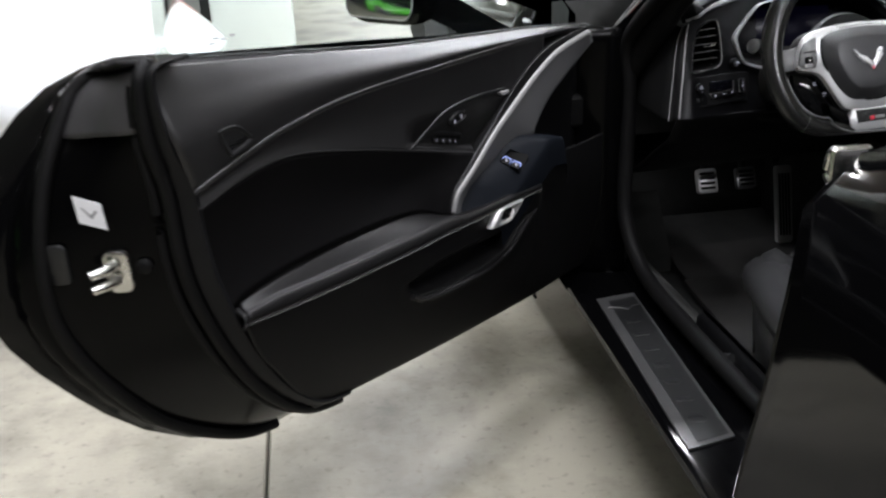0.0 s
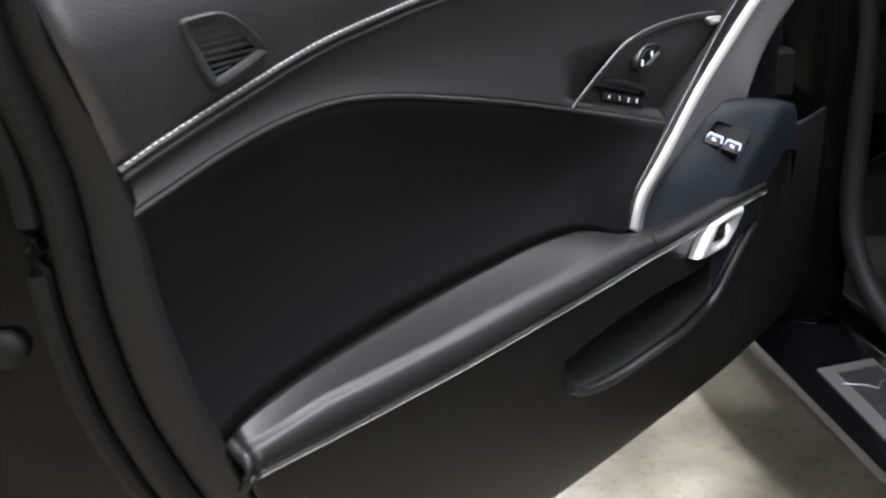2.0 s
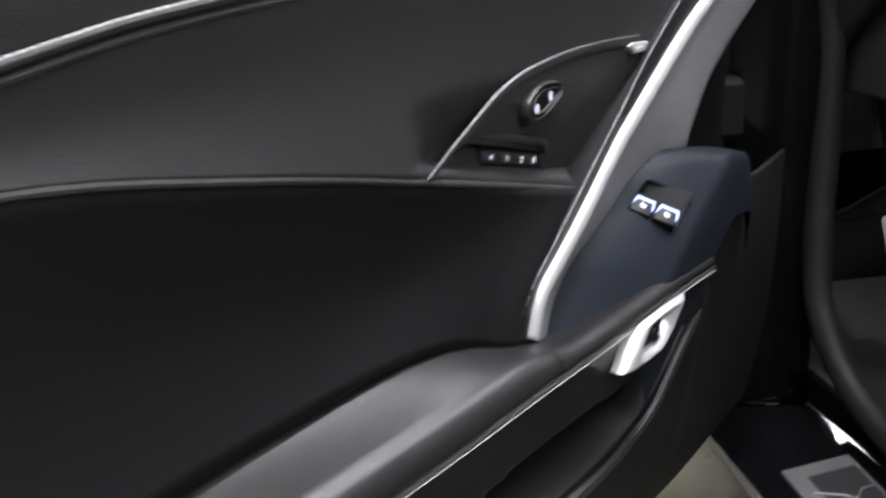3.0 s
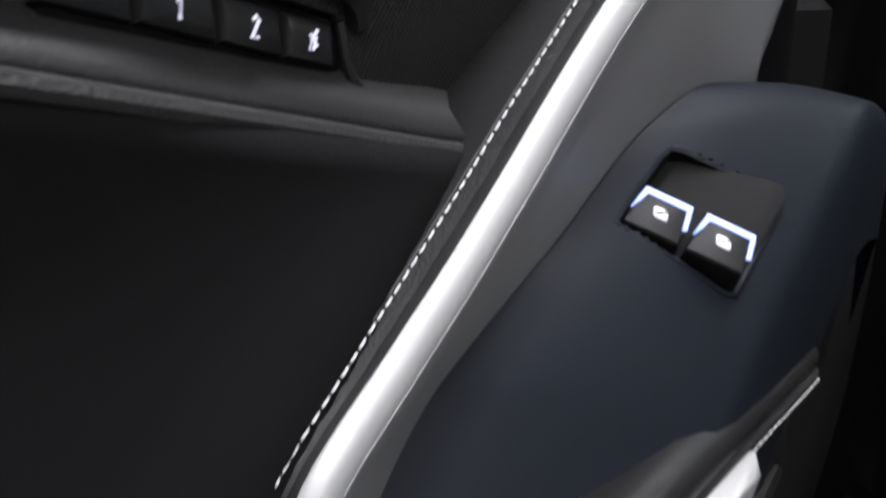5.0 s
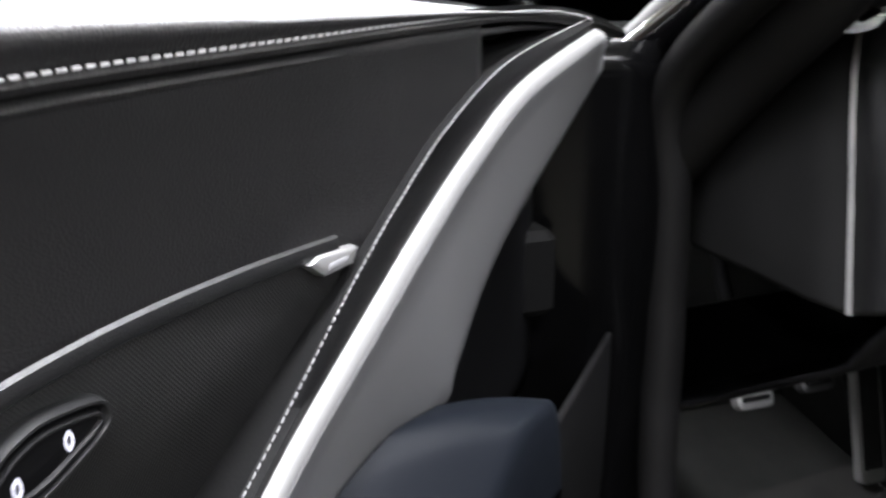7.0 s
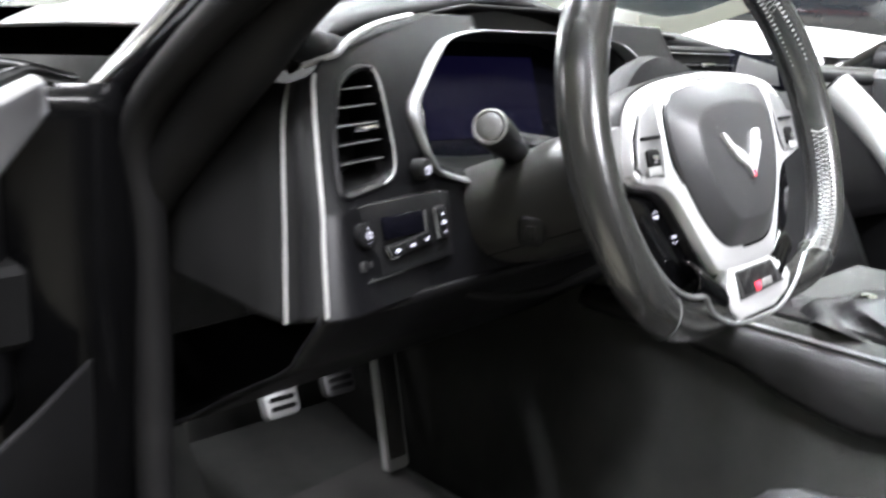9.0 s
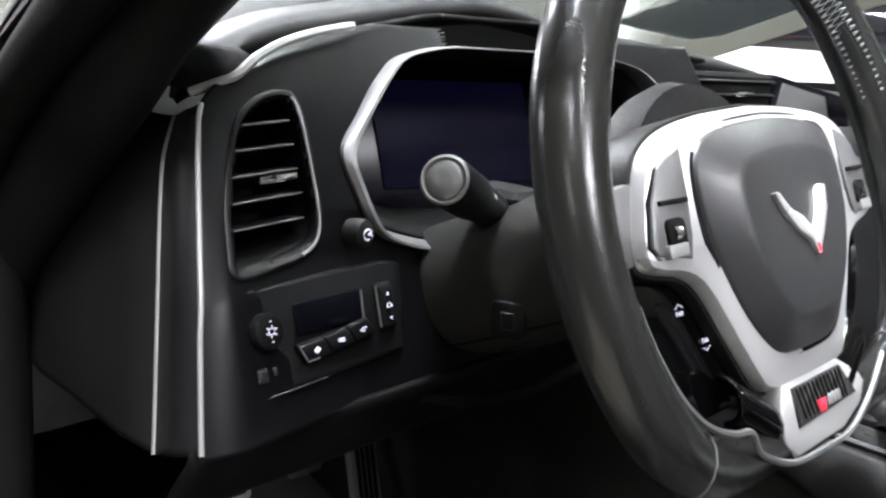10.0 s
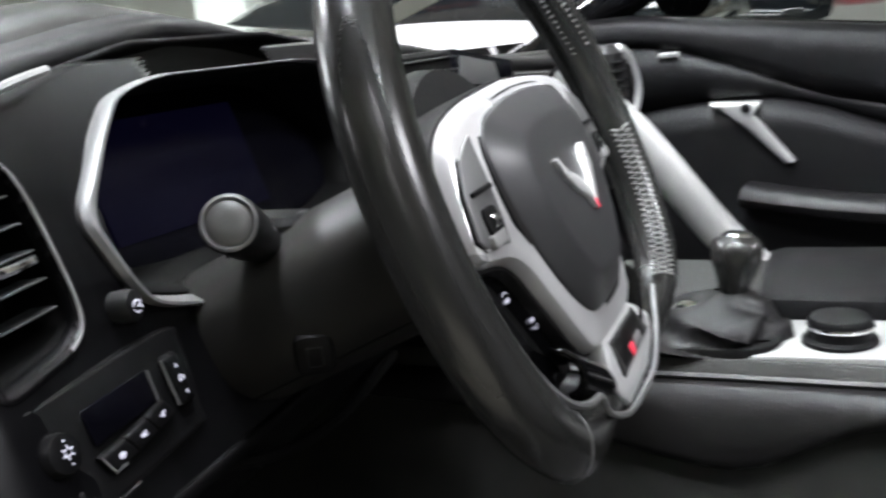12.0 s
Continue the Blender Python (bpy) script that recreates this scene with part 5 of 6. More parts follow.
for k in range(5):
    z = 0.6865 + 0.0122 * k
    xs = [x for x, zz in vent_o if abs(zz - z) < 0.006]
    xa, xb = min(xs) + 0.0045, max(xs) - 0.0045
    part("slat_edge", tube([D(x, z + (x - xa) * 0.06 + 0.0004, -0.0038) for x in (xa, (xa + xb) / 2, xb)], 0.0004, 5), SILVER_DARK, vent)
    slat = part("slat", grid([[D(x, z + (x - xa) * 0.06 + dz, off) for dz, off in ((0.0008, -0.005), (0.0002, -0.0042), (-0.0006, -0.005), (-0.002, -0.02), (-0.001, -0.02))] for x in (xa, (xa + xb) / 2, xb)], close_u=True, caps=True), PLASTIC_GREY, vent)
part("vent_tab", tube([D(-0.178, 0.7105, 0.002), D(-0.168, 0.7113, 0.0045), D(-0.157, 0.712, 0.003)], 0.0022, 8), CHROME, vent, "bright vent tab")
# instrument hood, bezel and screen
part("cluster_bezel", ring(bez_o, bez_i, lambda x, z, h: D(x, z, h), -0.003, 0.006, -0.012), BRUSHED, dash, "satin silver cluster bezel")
# Cluster throat also carries its shade in the near-black colour.
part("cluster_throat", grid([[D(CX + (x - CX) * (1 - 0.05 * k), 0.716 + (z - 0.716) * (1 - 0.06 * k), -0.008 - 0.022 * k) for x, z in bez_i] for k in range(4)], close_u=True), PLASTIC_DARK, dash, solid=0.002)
def on_screen(x, z, h):
    return Vector((x, -0.231 + 0.339 * z - 0.062 * x - h, z))


part("cluster_screen", plate([(CX + (x - CX) * 0.9, 0.716 + (z - 0.716) * 0.88) for x, z in bez_i], on_screen, 0.0, 0.004, 0.001), CLUSTER, dash, "dark instrument display")
part("lit_display", plate([(-0.045, 0.688), (0.092, 0.688), (0.092, 0.756), (-0.045, 0.756)], on_screen, 0.0045, 0.006, 0.0005), DISPLAY_GLOW, dash, "dim violet centre display")
part("screen_corner", plate([(0.145, 0.60 + 0.085), (0.185, 0.70), (0.187, 0.716), (0.15, 0.705)], lambda x, z, h: D(x, z, h - 0.07), 0.0, 0.003, 0.001), SILVER_DARK, dash)
# top pad
def pad_edge(x):
    return lerp_curve([(-0.195, 0.757), (-0.18, 0.764), (-0.153, 0.775), (-0.133, 0.782), (-0.11, 0.787), (-0.068, 0.794), (0.0, 0.806), (0.05, 0.811), (0.1, 0.806), (0.16, 0.793), (0.25, 0.786), (0.371, 0.775), (0.55, 0.752), (0.75, 0.74), (1.0, 0.735)], x)


def pad_y(x):
    return lerp_curve([(-0.195, -0.006), (-0.153, 0.005), (-0.11, 0.016), (-0.068, 0.022), (0.05, 0.024), (0.16, 0.02), (0.37, 0.0), (0.55, 0.0), (1.0, -0.03)], x)


PX = [-0.195 + 1.195 * i / 70 for i in range(71)]
top_rows = []
for x in PX:
    y, z = pad_y(x), pad_edge(x)
    h = 0.028 * math.exp(-((x - 0.05) / 0.16) ** 2)
    top_rows.append([(x, y - 0.004, z - 0.012), (x, y - 0.006, z - 0.003), (x, y, z + 0.003), (x, y + 0.02, z + 0.008), (x, y + 0.08, z + 0.012 + h * 0.4), (x, y + 0.2, z + 0.012 + h * 0.5), (x, y + 0.38, z + 0.008), (x, y + 0.56, z + 0.0)])
part("top_pad", grid([r[3:] for r in top_rows]), DASH_SKIN, dash, "leather grained dash top", solid=0.004, angle=60)
part("pad_roll", grid([r[:4] for r in top_rows]), LEATHER_DULL, dash, "black rolled edge of the dash top", solid=0.003, angle=60)
# Lining coloured near black, for the shadow beneath the instrument hood.
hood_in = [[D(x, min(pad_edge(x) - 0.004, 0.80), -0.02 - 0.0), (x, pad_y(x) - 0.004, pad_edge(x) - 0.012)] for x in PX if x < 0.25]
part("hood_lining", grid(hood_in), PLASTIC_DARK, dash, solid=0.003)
corner_seal = spline([(-0.1960, -0.030, 0.7500), (-0.1880, -0.040, 0.7553), (-0.1800, -0.046, 0.7595), (-0.166, -0.0405, 0.7680), (-0.145, -0.034, 0.7765), (-0.12, -0.029, 0.7830), (-0.095, -0.026, 0.7875)], 30)
part("top_seal", tube(corner_seal, 0.0024, 6), SILVER, dash, "pale seal line round the dash corner")
part("corner_shelf", grid([[p, p + Vector((-0.002, 0.012, 0.004)), p + Vector((-0.004, 0.03, 0.005)), p + Vector((-0.006, 0.07, 0.004))] for p in corner_seal[:16]]), PLASTIC_DARK, dash, solid=0.004)
# dimmer wheel, switch pod
dim_at = D(-0.1225, 0.6805, 0.003)
dimmer = part("dimmer_knob", lathe([(0.0075, -0.004), (0.0078, 0.004), (0.0070, 0.0065), (0.004, 0.007)], dim_at, (0.25, -1, 0.1), 20), PLASTIC_GREY, dash, "small dimmer knob with a lit symbol")
part("dimmer_symbol", joined(tube([(dim_at + Vector((0.002 + 0.0028 * math.cos(a), -0.0072, 0.0028 * math.sin(a)))) for a in [0.6 + 4.6 * i / 10 for i in range(11)]], 0.0005, 5), tube([dim_at + Vector((0.002, -0.0075, 0)), dim_at + Vector((0.0035, -0.0075, 0.001)), dim_at + Vector((0.0045, -0.0075, -0.001))], 0.0005, 5)), WHITE_INK, dimmer)
POD = [(p.x, p.y) for p in spline([(-0.2122, 0.640, 0), (-0.2100, 0.6560, 0), (-0.2055, 0.6612, 0), (-0.1960, 0.6630, 0), (-0.1352, 0.6643, 0), (-0.1000, 0.6632, 0), (-0.0960, 0.6560, 0), (-0.1020, 0.6240, 0), (-0.1080, 0.6183, 0), (-0.1718, 0.6165, 0), (-0.2120, 0.6152, 0), (-0.2148, 0.6180, 0)], 60, True)]


def on_pod(x, z, h):
    return D(x, z, 0.0015 + 0.0065 * max(0.0, min(1.0, (-0.10 - x) / 0.08)) + h)


pod = part("switch_pod", plate(POD, on_pod, -0.006, 0.0015, 0.0012), PLASTIC, dash, "black light switch pod")
part("pod_edge", tube([on_pod(x, z, 0.0015) for x, z in POD[44:] + POD[:16]], 0.0006, 5), PLASTIC_GREY, pod)
part("pod_screen", plate(rounded(0.045, 0.0145, 0.001, 2, -0.152, 0.6465), on_pod, 0.001, 0.0022, 0.0004), CLUSTER, pod)
part("screen_edge", tube([on_pod(-0.1282, 0.6530, 0.002), on_pod(-0.1296, 0.6380, 0.002)], 0.0008, 5), SILVER_DARK, pod)
KN = on_pod(-0.1945, 0.6442, 0.0)
KA = Vector((0.12, -1, 0.3)).normalized()
knob = part("rotary_knob", lathe([(0.0094, -0.002), (0.0094, 0.0010), (0.0086, 0.0016), (0.0086, 0.005), (0.0078, 0.0070), (0.0055, 0.0076)], KN, KA, 28), PLASTIC, pod, "round light switch knob")
KX, KZ = Vector((1, 0.12, 0)), Vector((-0.02, 0.3, 1)).normalized()


def on_knob(a, b2):
    return KN + KA * 0.0078 + KX * (a + 0.0006) + KZ * b2


knob_lines = [[(-0.0016, -0.0013), (0.0016, -0.0013), (0.0016, 0.0013), (-0.0016, 0.0013), (-0.0016, -0.0013)]]
knob_lines += [[(0.0022 * math.cos(a), 0.0019 * math.sin(a)), (0.0033 * math.cos(a), 0.0029 * math.sin(a))] for a in [0.35 + k * math.pi / 3 for k in range(6)]]
part("knob_symbol", joined(*[tube([on_knob(*p) for p in line], 0.00034, 5) for line in knob_lines], *[tube([on_knob(-0.0004, y), on_knob(0.0004, y)], 0.0004, 5) for y in (0.0048, -0.0048)]), WHITE_INK, knob)
part("slot_lever", plate(rounded(0.0058, 0.0062, 0.0008, 2, -0.1985, 0.6262), on_pod, 0.0, 0.0038, 0.001), PLASTIC_GREY, pod)
part("slot_mark", plate(rounded(0.0022, 0.0036, 0.0004, 2, -0.1905, 0.6262), on_pod, 0.0, 0.002, 0.0004), PLASTIC_GREY, pod)
XB, ZB = [-0.1722, -0.1552, -0.1388, -0.1235], [0.6272, 0.6282, 0.6298, 0.6318]
BUTTON_LINES = [[[(-1.2, -0.6), (0.2, -1.0), (1.2, 0.2), (0.4, 1.0), (-1.0, 0.6), (-1.2, -0.6)], [(-1.6, 0.0), (1.6, 0.2)]], [[(-1.4, -0.7), (-1.4, 0.7)], [(-0.7, -0.7), (-0.7, 0.7), (-0.1, -0.7), (-0.1, 0.7)], [(0.5, -0.7), (0.5, 0.7), (1.4, 0.7), (1.4, -0.7), (0.5, -0.7)]], [[(-1.7, 0.0), (-0.9, 0.0)], [(-0.4, -0.8), (0.8, -0.8), (1.1, 0.6), (0.0, 0.9), (-0.4, -0.8)], [(1.4, 0.5), (1.9, 0.9)]]]
for k in range(3):
    xa, xb_, za, zb_ = XB[k] + 0.0003, XB[k + 1] - 0.0003, ZB[k], ZB[k + 1]
    part("push_button", plate([(xa, za), (xb_, zb_), (xb_ - 0.0042, zb_ + 0.0078), (xa - 0.0045, za + 0.0080)], on_pod, 0.0, 0.0045, 0.0014), PLASTIC, pod)
    part("button_symbol", joined(*[tube([on_pod((xa + xb_) / 2 - 0.0018 + px * 0.0013, (za + zb_) / 2 + 0.0040 + py * 0.0011, 0.0047) for px, py in line], 0.00036, 5) for line in BUTTON_LINES[k]]), WHITE_INK, pod)
part("button_edge", tube([on_pod(-0.1762, 0.6352, 0.0042), on_pod(-0.1722, 0.6275, 0.0042), on_pod(-0.1645, 0.6278, 0.0042)], 0.0005, 5), SILVER_DARK, pod)
hud = part("rocker_switch", plate(rounded(0.0120, 0.0225, 0.002, 3, -0.1120, 0.6430), on_pod, 0.0, 0.0052, 0.0022), PLASTIC, pod, "tall rocker switch")
ROCKER_LINES = [[(-0.7, 5.6), (0.7, 5.6), (0.0, 7.0), (-0.7, 5.6)], [(-2.2, -0.6), (2.2, -0.2), (1.6, 0.7), (0.6, 0.9), (0.0, 1.7), (-1.2, 1.4), (-2.2, -0.6)], [(-0.7, -5.6), (0.7, -5.6), (0.0, -7.0), (-0.7, -5.6)]]
for line in ROCKER_LINES:
    part("rocker_symbol", tube([on_pod(-0.1112 + px * 0.001, 0.6430 + py * 0.001, 0.0055) for px, py in line], 0.00034, 5), WHITE_INK, pod)
part("rocker_edge", tube([on_pod(-0.1178, 0.6535, 0.0030), on_pod(-0.1180, 0.6325, 0.0030)], 0.0009, 5), SILVER_DARK, hud)

# centre stack and passenger side
cface = [[(x, pad_y(x) - 0.006 - 0.03 * v * (1.2 - v) + 0.05 * (v > 0.75) * (v - 0.75), pad_edge(x) - 0.012 - 0.20 * v) for v in [j / 10 for j in range(11)]] for x in [0.2 + 0.8 * i / 30 for i in range(31)]]
part("passenger_face", grid(cface), LEATHER_DULL, dash, "black leather passenger dash face", solid=0.004)
part("brightwork", tube([(x, pad_y(x) - 0.013, pad_edge(x) - 0.016) for x in [0.16 + 0.55 * i / 20 for i in range(21)]], 0.0022, 6), SILVER_DARK, dash, "thin satin line under the dash top")
cv = part("centre_vent", joined(box(0.225, 0.375, -0.035, 0.02, 0.735, 0.772, 0.003)), PLASTIC_DARK, dash, "slim centre air vent")
for k in range(3):
    part("slat", box(0.228, 0.372, -0.040, -0.02, 0.7415 + 0.0115 * k, 0.7432 + 0.0115 * k, 0.0005), PLASTIC_GREY, cv)
part("vent_tab", tube([(0.300, -0.042, 0.7545), (0.313, -0.045, 0.7550), (0.326, -0.042, 0.7545)], 0.0025, 8), CHROME, cv)
gl = part("climate_display", plate([(0.375, 0.733), (0.385, 0.772), (0.54, 0.752), (0.55, 0.722)], lambda x, z, h: Vector((x, -0.028 - h, z)), -0.01, 0.006, 0.002), CLUSTER, dash, "glossy display pane")
part("display_glow", plate([(0.388, 0.738), (0.395, 0.765), (0.485, 0.753), (0.50, 0.730)], lambda x, z, h: Vector((x, -0.034 - h, z)), -0.001, 0.0008, 0.0003), SILVER_DARK, gl)
part("centre_fascia", grid([[(x, -0.05 - 0.11 * v, 0.725 - 0.205 * v) for v in [j / 6 for j in range(7)]] for x in (0.20, 0.215, 0.38, 0.53, 0.545)]), PLASTIC, dash, "black centre fascia", solid=0.004)
part("fascia_edge", tube(spline([(0.205, -0.052, 0.73), (0.20, -0.075, 0.68), (0.205, -0.11, 0.62), (0.215, -0.155, 0.53)], 24), 0.008, 8), SILVER, dash, "satin silver fascia edge")
pv = part("passenger_vent", joined(box(0.815, 0.905, -0.088, -0.01, 0.640, 0.750, 0.012)), PLASTIC_GREY, dash, "passenger side air vent")
for k in range(6):
    part("slat", box(0.812, 0.850, -0.094, -0.080, 0.662 + 0.0125 * k, 0.6655 + 0.0125 * k, 0.001), PLASTIC_DARK, pv)
part("vent_edge", tube(spline([(0.850, -0.082, 0.742), (0.872, -0.091, 0.730), (0.884, -0.097, 0.705), (0.886, -0.099, 0.68), (0.876, -0.096, 0.655)], 24), 0.0095, 10, flat=0.6, up=(0, 1, 0)), SILVER_EDGE, pv, "bright vent surround")

# ---------------------------------------------------------------- steering column and stalk
column = thing("steering_column", pose(0.01, -0.15, 0.67), "charcoal steering column shroud with a light stalk", "steering column")
shroud = []
for k in range(15):
    f = k / 14
    c = Vector((0.012, -0.020, 0.616)).lerp(Vector((0.0105, -0.195, 0.692)), f)
    rx, rz = 0.098 - 0.034 * f**1.3, 0.055 - 0.009 * f
    shroud.append([(c.x + rx * math.copysign(abs(math.cos(a)) ** 0.75, math.cos(a)), c.y - 0.012 * math.sin(a) * (1 - f), c.z + rz * math.copysign(abs(math.sin(a)) ** 0.75, math.sin(a))) for a in [2 * math.pi * i / 36 for i in range(36)]])
part("shroud", grid(shroud, close_u=True, caps=True), COLUMN_SKIN, column, "charcoal column shroud", angle=60)
part("collar", lathe([(0.066, 0.0), (0.072, 0.004), (0.074, 0.016), (0.070, 0.026), (0.05, 0.03)], (0.0105, -0.178, 0.693), (0, -0.94, 0.342), 40), RUBBER, column, "dark round collar behind the wheel")
part("shroud_seam", tube([(c[8][0], c[8][1], c[8][2]) for c in ([(0.0105 + (p[0] - 0.0105) * 1.004, p[1], p[2]) for p in row[14:26]] for row in shroud[3:14])], 0.0006, 5), PLASTIC_DARK, column)
part("column_skirt", tube(spline([(-0.10, -0.075, 0.590), (-0.06, -0.095, 0.580), (0.0, -0.10, 0.576), (0.09, -0.09, 0.580)], 20), 0.004, 8), PLASTIC_DARK, column)
TB, TN = Vector((-0.062, -0.130, 0.639)), Vector((-0.77, -0.45, -0.30)).normalized()
TX = Vector((0.45, -0.77, 0.0)).normalized()
TY = TN.cross(TX)
TY = TY if TY.z > 0 else -TY


def on_shroud(a, b2, h):
    return TB + TX * a + TY * b2 + TN * h


tilt = part("tilt_button", plate(rounded(0.020, 0.024, 0.005, 4), on_shroud, -0.012, 0.0035, 0.002), PLASTIC, column, "black column button")
part("button_inset", ring(rounded(0.0080, 0.0120, 0.001, 2), rounded(0.0062, 0.0100, 0.0008, 2), on_shroud, 0.002, 0.0042, 0.003), PLASTIC_GREY, tilt)
STALK_ROOT, STALK_END = Vector((-0.022, -0.086, 0.681)), Vector((-0.124, -0.139, 0.7185))
SA = (STALK_END - STALK_ROOT).normalized()
stalk = part("light_stalk", lathe([(0.0095, 0.0), (0.0105, 0.050), (0.0112, 0.072), (0.0124, 0.080), (0.0128, (STALK_END - STALK_ROOT).length - 0.002), (0.0122, (STALK_END - STALK_ROOT).length)], STALK_ROOT, SA, 28), PLASTIC, column, "round charcoal light stalk")
part("stalk_cap", lathe([(0.0122, -0.001), (0.0120, 0.0012), (0.0108, 0.0018), (0.0100, 0.0010), (0.0096, 0.0004)], STALK_END, SA, 28), BRUSHED, stalk, "satin ring round the end button")
part("end_button", lathe([(0.0092, -0.001), (0.0092, 0.0012), (0.0080, 0.0020), (0.003, 0.0022)], STALK_END, SA, 24), BRUSHED, stalk, "pale round end button")
for k in range(3):
    part("stalk_mark", plate(rounded(0.0035, 0.003, 0.0008, 2, 0.032 + 0.008 * k, 0.0), lambda a, b2, h: STALK_ROOT + SA * (a + 0.03) + Vector((0.05, -0.9, 0.35)).normalized() * (0.0122 + h) + Vector((0, 0.35, 0.9)) * b2, -0.001, 0.0005, 0.0001), GREY_INK, stalk)
part("stalk_socket", box(-0.046, -0.016, -0.115, -0.07, 0.662, 0.703, 0.004), PLASTIC_DARK, column)

# ---------------------------------------------------------------- steering wheel
WC = Vector((0.0135, -0.233, 0.714))
WT = radians(20)
WU = Vector((0, math.sin(WT), math.cos(WT)))
WHEEL = Matrix.Translation(WC) @ Matrix((Vector((1, 0, 0)), WU, Vector((1, 0, 0)).cross(WU))).transposed().to_4x4() @ Matrix.Rotation(radians(2), 4, "Z")
wheel = thing("steering_wheel", WHEEL, "black leather flat-bottomed steering wheel with silver spokes", "steering wheel")


def wpart(name, data, mat, parent=None, label="", solid=0.0, angle=40):
    return part(name, data, mat, parent or wheel, label, solid, world_space=False, angle=angle)


def rim_at(a, r=0.152):
    """The rim's centre line at an angle from the top, clockwise, with its flattened foot."""
    flat = max(0.0, -math.cos(a)) * r / (r - 0.037)
    rr = r * (1 + flat**9) ** (-1 / 9)
    return rr * math.sin(a), rr * math.cos(a)


def rim_row(a):
    x, y = rim_at(a)
    xa, ya = rim_at(a - 0.02)
    xb, yb = rim_at(a + 0.02)
    t = Vector((xb - xa, yb - ya, 0)).normalized()
    out = Vector((-t.y, t.x, 0))
    grip = 1 + 0.07 * math.exp(-((abs(((a + math.pi) % (2 * math.pi)) - math.pi) - 1.15) / 0.25) ** 2)
    foot_ = math.exp(-(((a % (2 * math.pi)) - math.pi) / 0.78) ** 4)
    return [Vector((x, y, -0.002 - 0.009 * foot_)) + out * (0.0165 - 0.005 * foot_) * grip * math.cos(w) + Vector((0, 0, 1)) * (0.0138 - 0.006 * foot_) * grip * math.sin(w) for w in [2 * math.pi * k / 16 for k in range(16)]]


wpart("rim", grid([rim_row(2 * math.pi * k / 120) for k in range(120)], close_u=True, close_v=True), RIM_LEATHER, label="smooth black leather rim", angle=80)
for a0, a1 in ((0.35, 1.2), (1.6, 2.35)):
    for swap in (0, 1):
        line = []
        for i in range(29):
            a = a0 + (a1 - a0) * i / 28
            x, y = rim_at(a)
            lean = radians(12 if (i + swap) % 2 else 58)
            inward = Vector((-x, -y, 0)).normalized()
            line.append(Vector((x, y, -0.002)) + inward * 0.0172 * math.cos(lean) + Vector((0, 0, 0.0146)) * math.sin(lean))
        wpart("lacing", tube(line, 0.0007, 5), LACE, label="crossed grey lacing inside the rim")
for a in (3.97, 2.31):
    seamring = [p + (p - Vector((*rim_at(a), 0))) * 0.03 for p in rim_row(a)]
    wpart("rim_seam", tube(seamring, 0.0004, 5, closed=True, up=(0.3, 0.2, 1)), SILVER_DARK)


def wz(x, y, h):
    """The face of the spokes: a shallow dome towards the driver."""
    return Vector((x, y, h - 0.002 - 0.2 * (x * x + y * y)))


FRAME = [(0.0, 0.050), (0.045, 0.0475), (0.072, 0.0435), (0.090, 0.037), (0.101, 0.027), (0.1085, 0.010), (0.1125, -0.006), (0.1115, -0.0155), (0.104, -0.0195), (0.086, -0.0235), (0.074, -0.032), (0.062, -0.052), (0.048, -0.076), (0.036, -0.087), (0.0, -0.089)]
fr = [(p.x, p.y) for p in spline([(a, b2, 0) for a, b2 in FRAME], 46)]
frame_o = fr + [(-x, y) for x, y in reversed(fr)][1:-1]
wpart("spoke_frame", plate(frame_o, wz, -0.006, 0.004, 0.0065), SPOKE, label="satin silver spoke frame")
wpart("spoke_back", plate(inset(frame_o, -0.002), wz, -0.026, -0.0045, 0.002), CONSOLE_SKIN, label="charcoal back of the spokes")
for sx in (-1, 1):
    wpart("spoke_arm", plate([(sx * 0.100, 0.022), (sx * 0.132, 0.016), (sx * 0.132, -0.016), (sx * 0.100, -0.014)], wz, -0.013, -0.004, 0.003), BRUSHED, label="grey arm between frame and rim")
HUB = [(0.0, 0.0425), (0.03, 0.041), (0.058, 0.036), (0.069, 0.025), (0.0705, 0.008), (0.067, -0.014), (0.055, -0.042), (0.040, -0.062), (0.025, -0.0715), (0.0, -0.073)]
hb = [(p.x, p.y) for p in spline([(a, b2, 0) for a, b2 in HUB], 30)]
hub_o = hb + [(-x, y) for x, y in reversed(hb)][1:-1]
wpart("hub_gap", plate(inset(hub_o, -0.0028), wz, -0.004, 0.0038, 0.001), PLASTIC_DARK)
hub_rows = []
for s, hgt in ((1.0, 0.002), (0.99, 0.0045), (0.97, 0.0056), (0.74, 0.0126), (0.71, 0.0134), (0.67, 0.0138), (0.45, 0.0142), (0.2, 0.0144), (0.02, 0.0144)):
    hub_rows.append([wz(x * s + 0.004 * (1 - s), -0.016 + (y + 0.016) * s, hgt) for x, y in hub_o])
hubcap = wpart("airbag_cover", grid(hub_rows, close_u=True), AIRBAG, label="black grained airbag cover", angle=60)
EMB = 0.0170
wing_l = [(-0.030, 0.004), (-0.026, 0.0045), (-0.018, -0.004), (-0.008, -0.0085), (0.0, -0.016), (0.0015, -0.0285), (-0.004, -0.021), (-0.014, -0.015), (-0.024, -0.005)]
wing_r = [(0.0025, -0.0285), (0.0025, -0.016), (0.008, -0.010), (0.0125, 0.002), (0.016, 0.0045), (0.0215, 0.004), (0.0195, -0.008), (0.012, -0.018)]
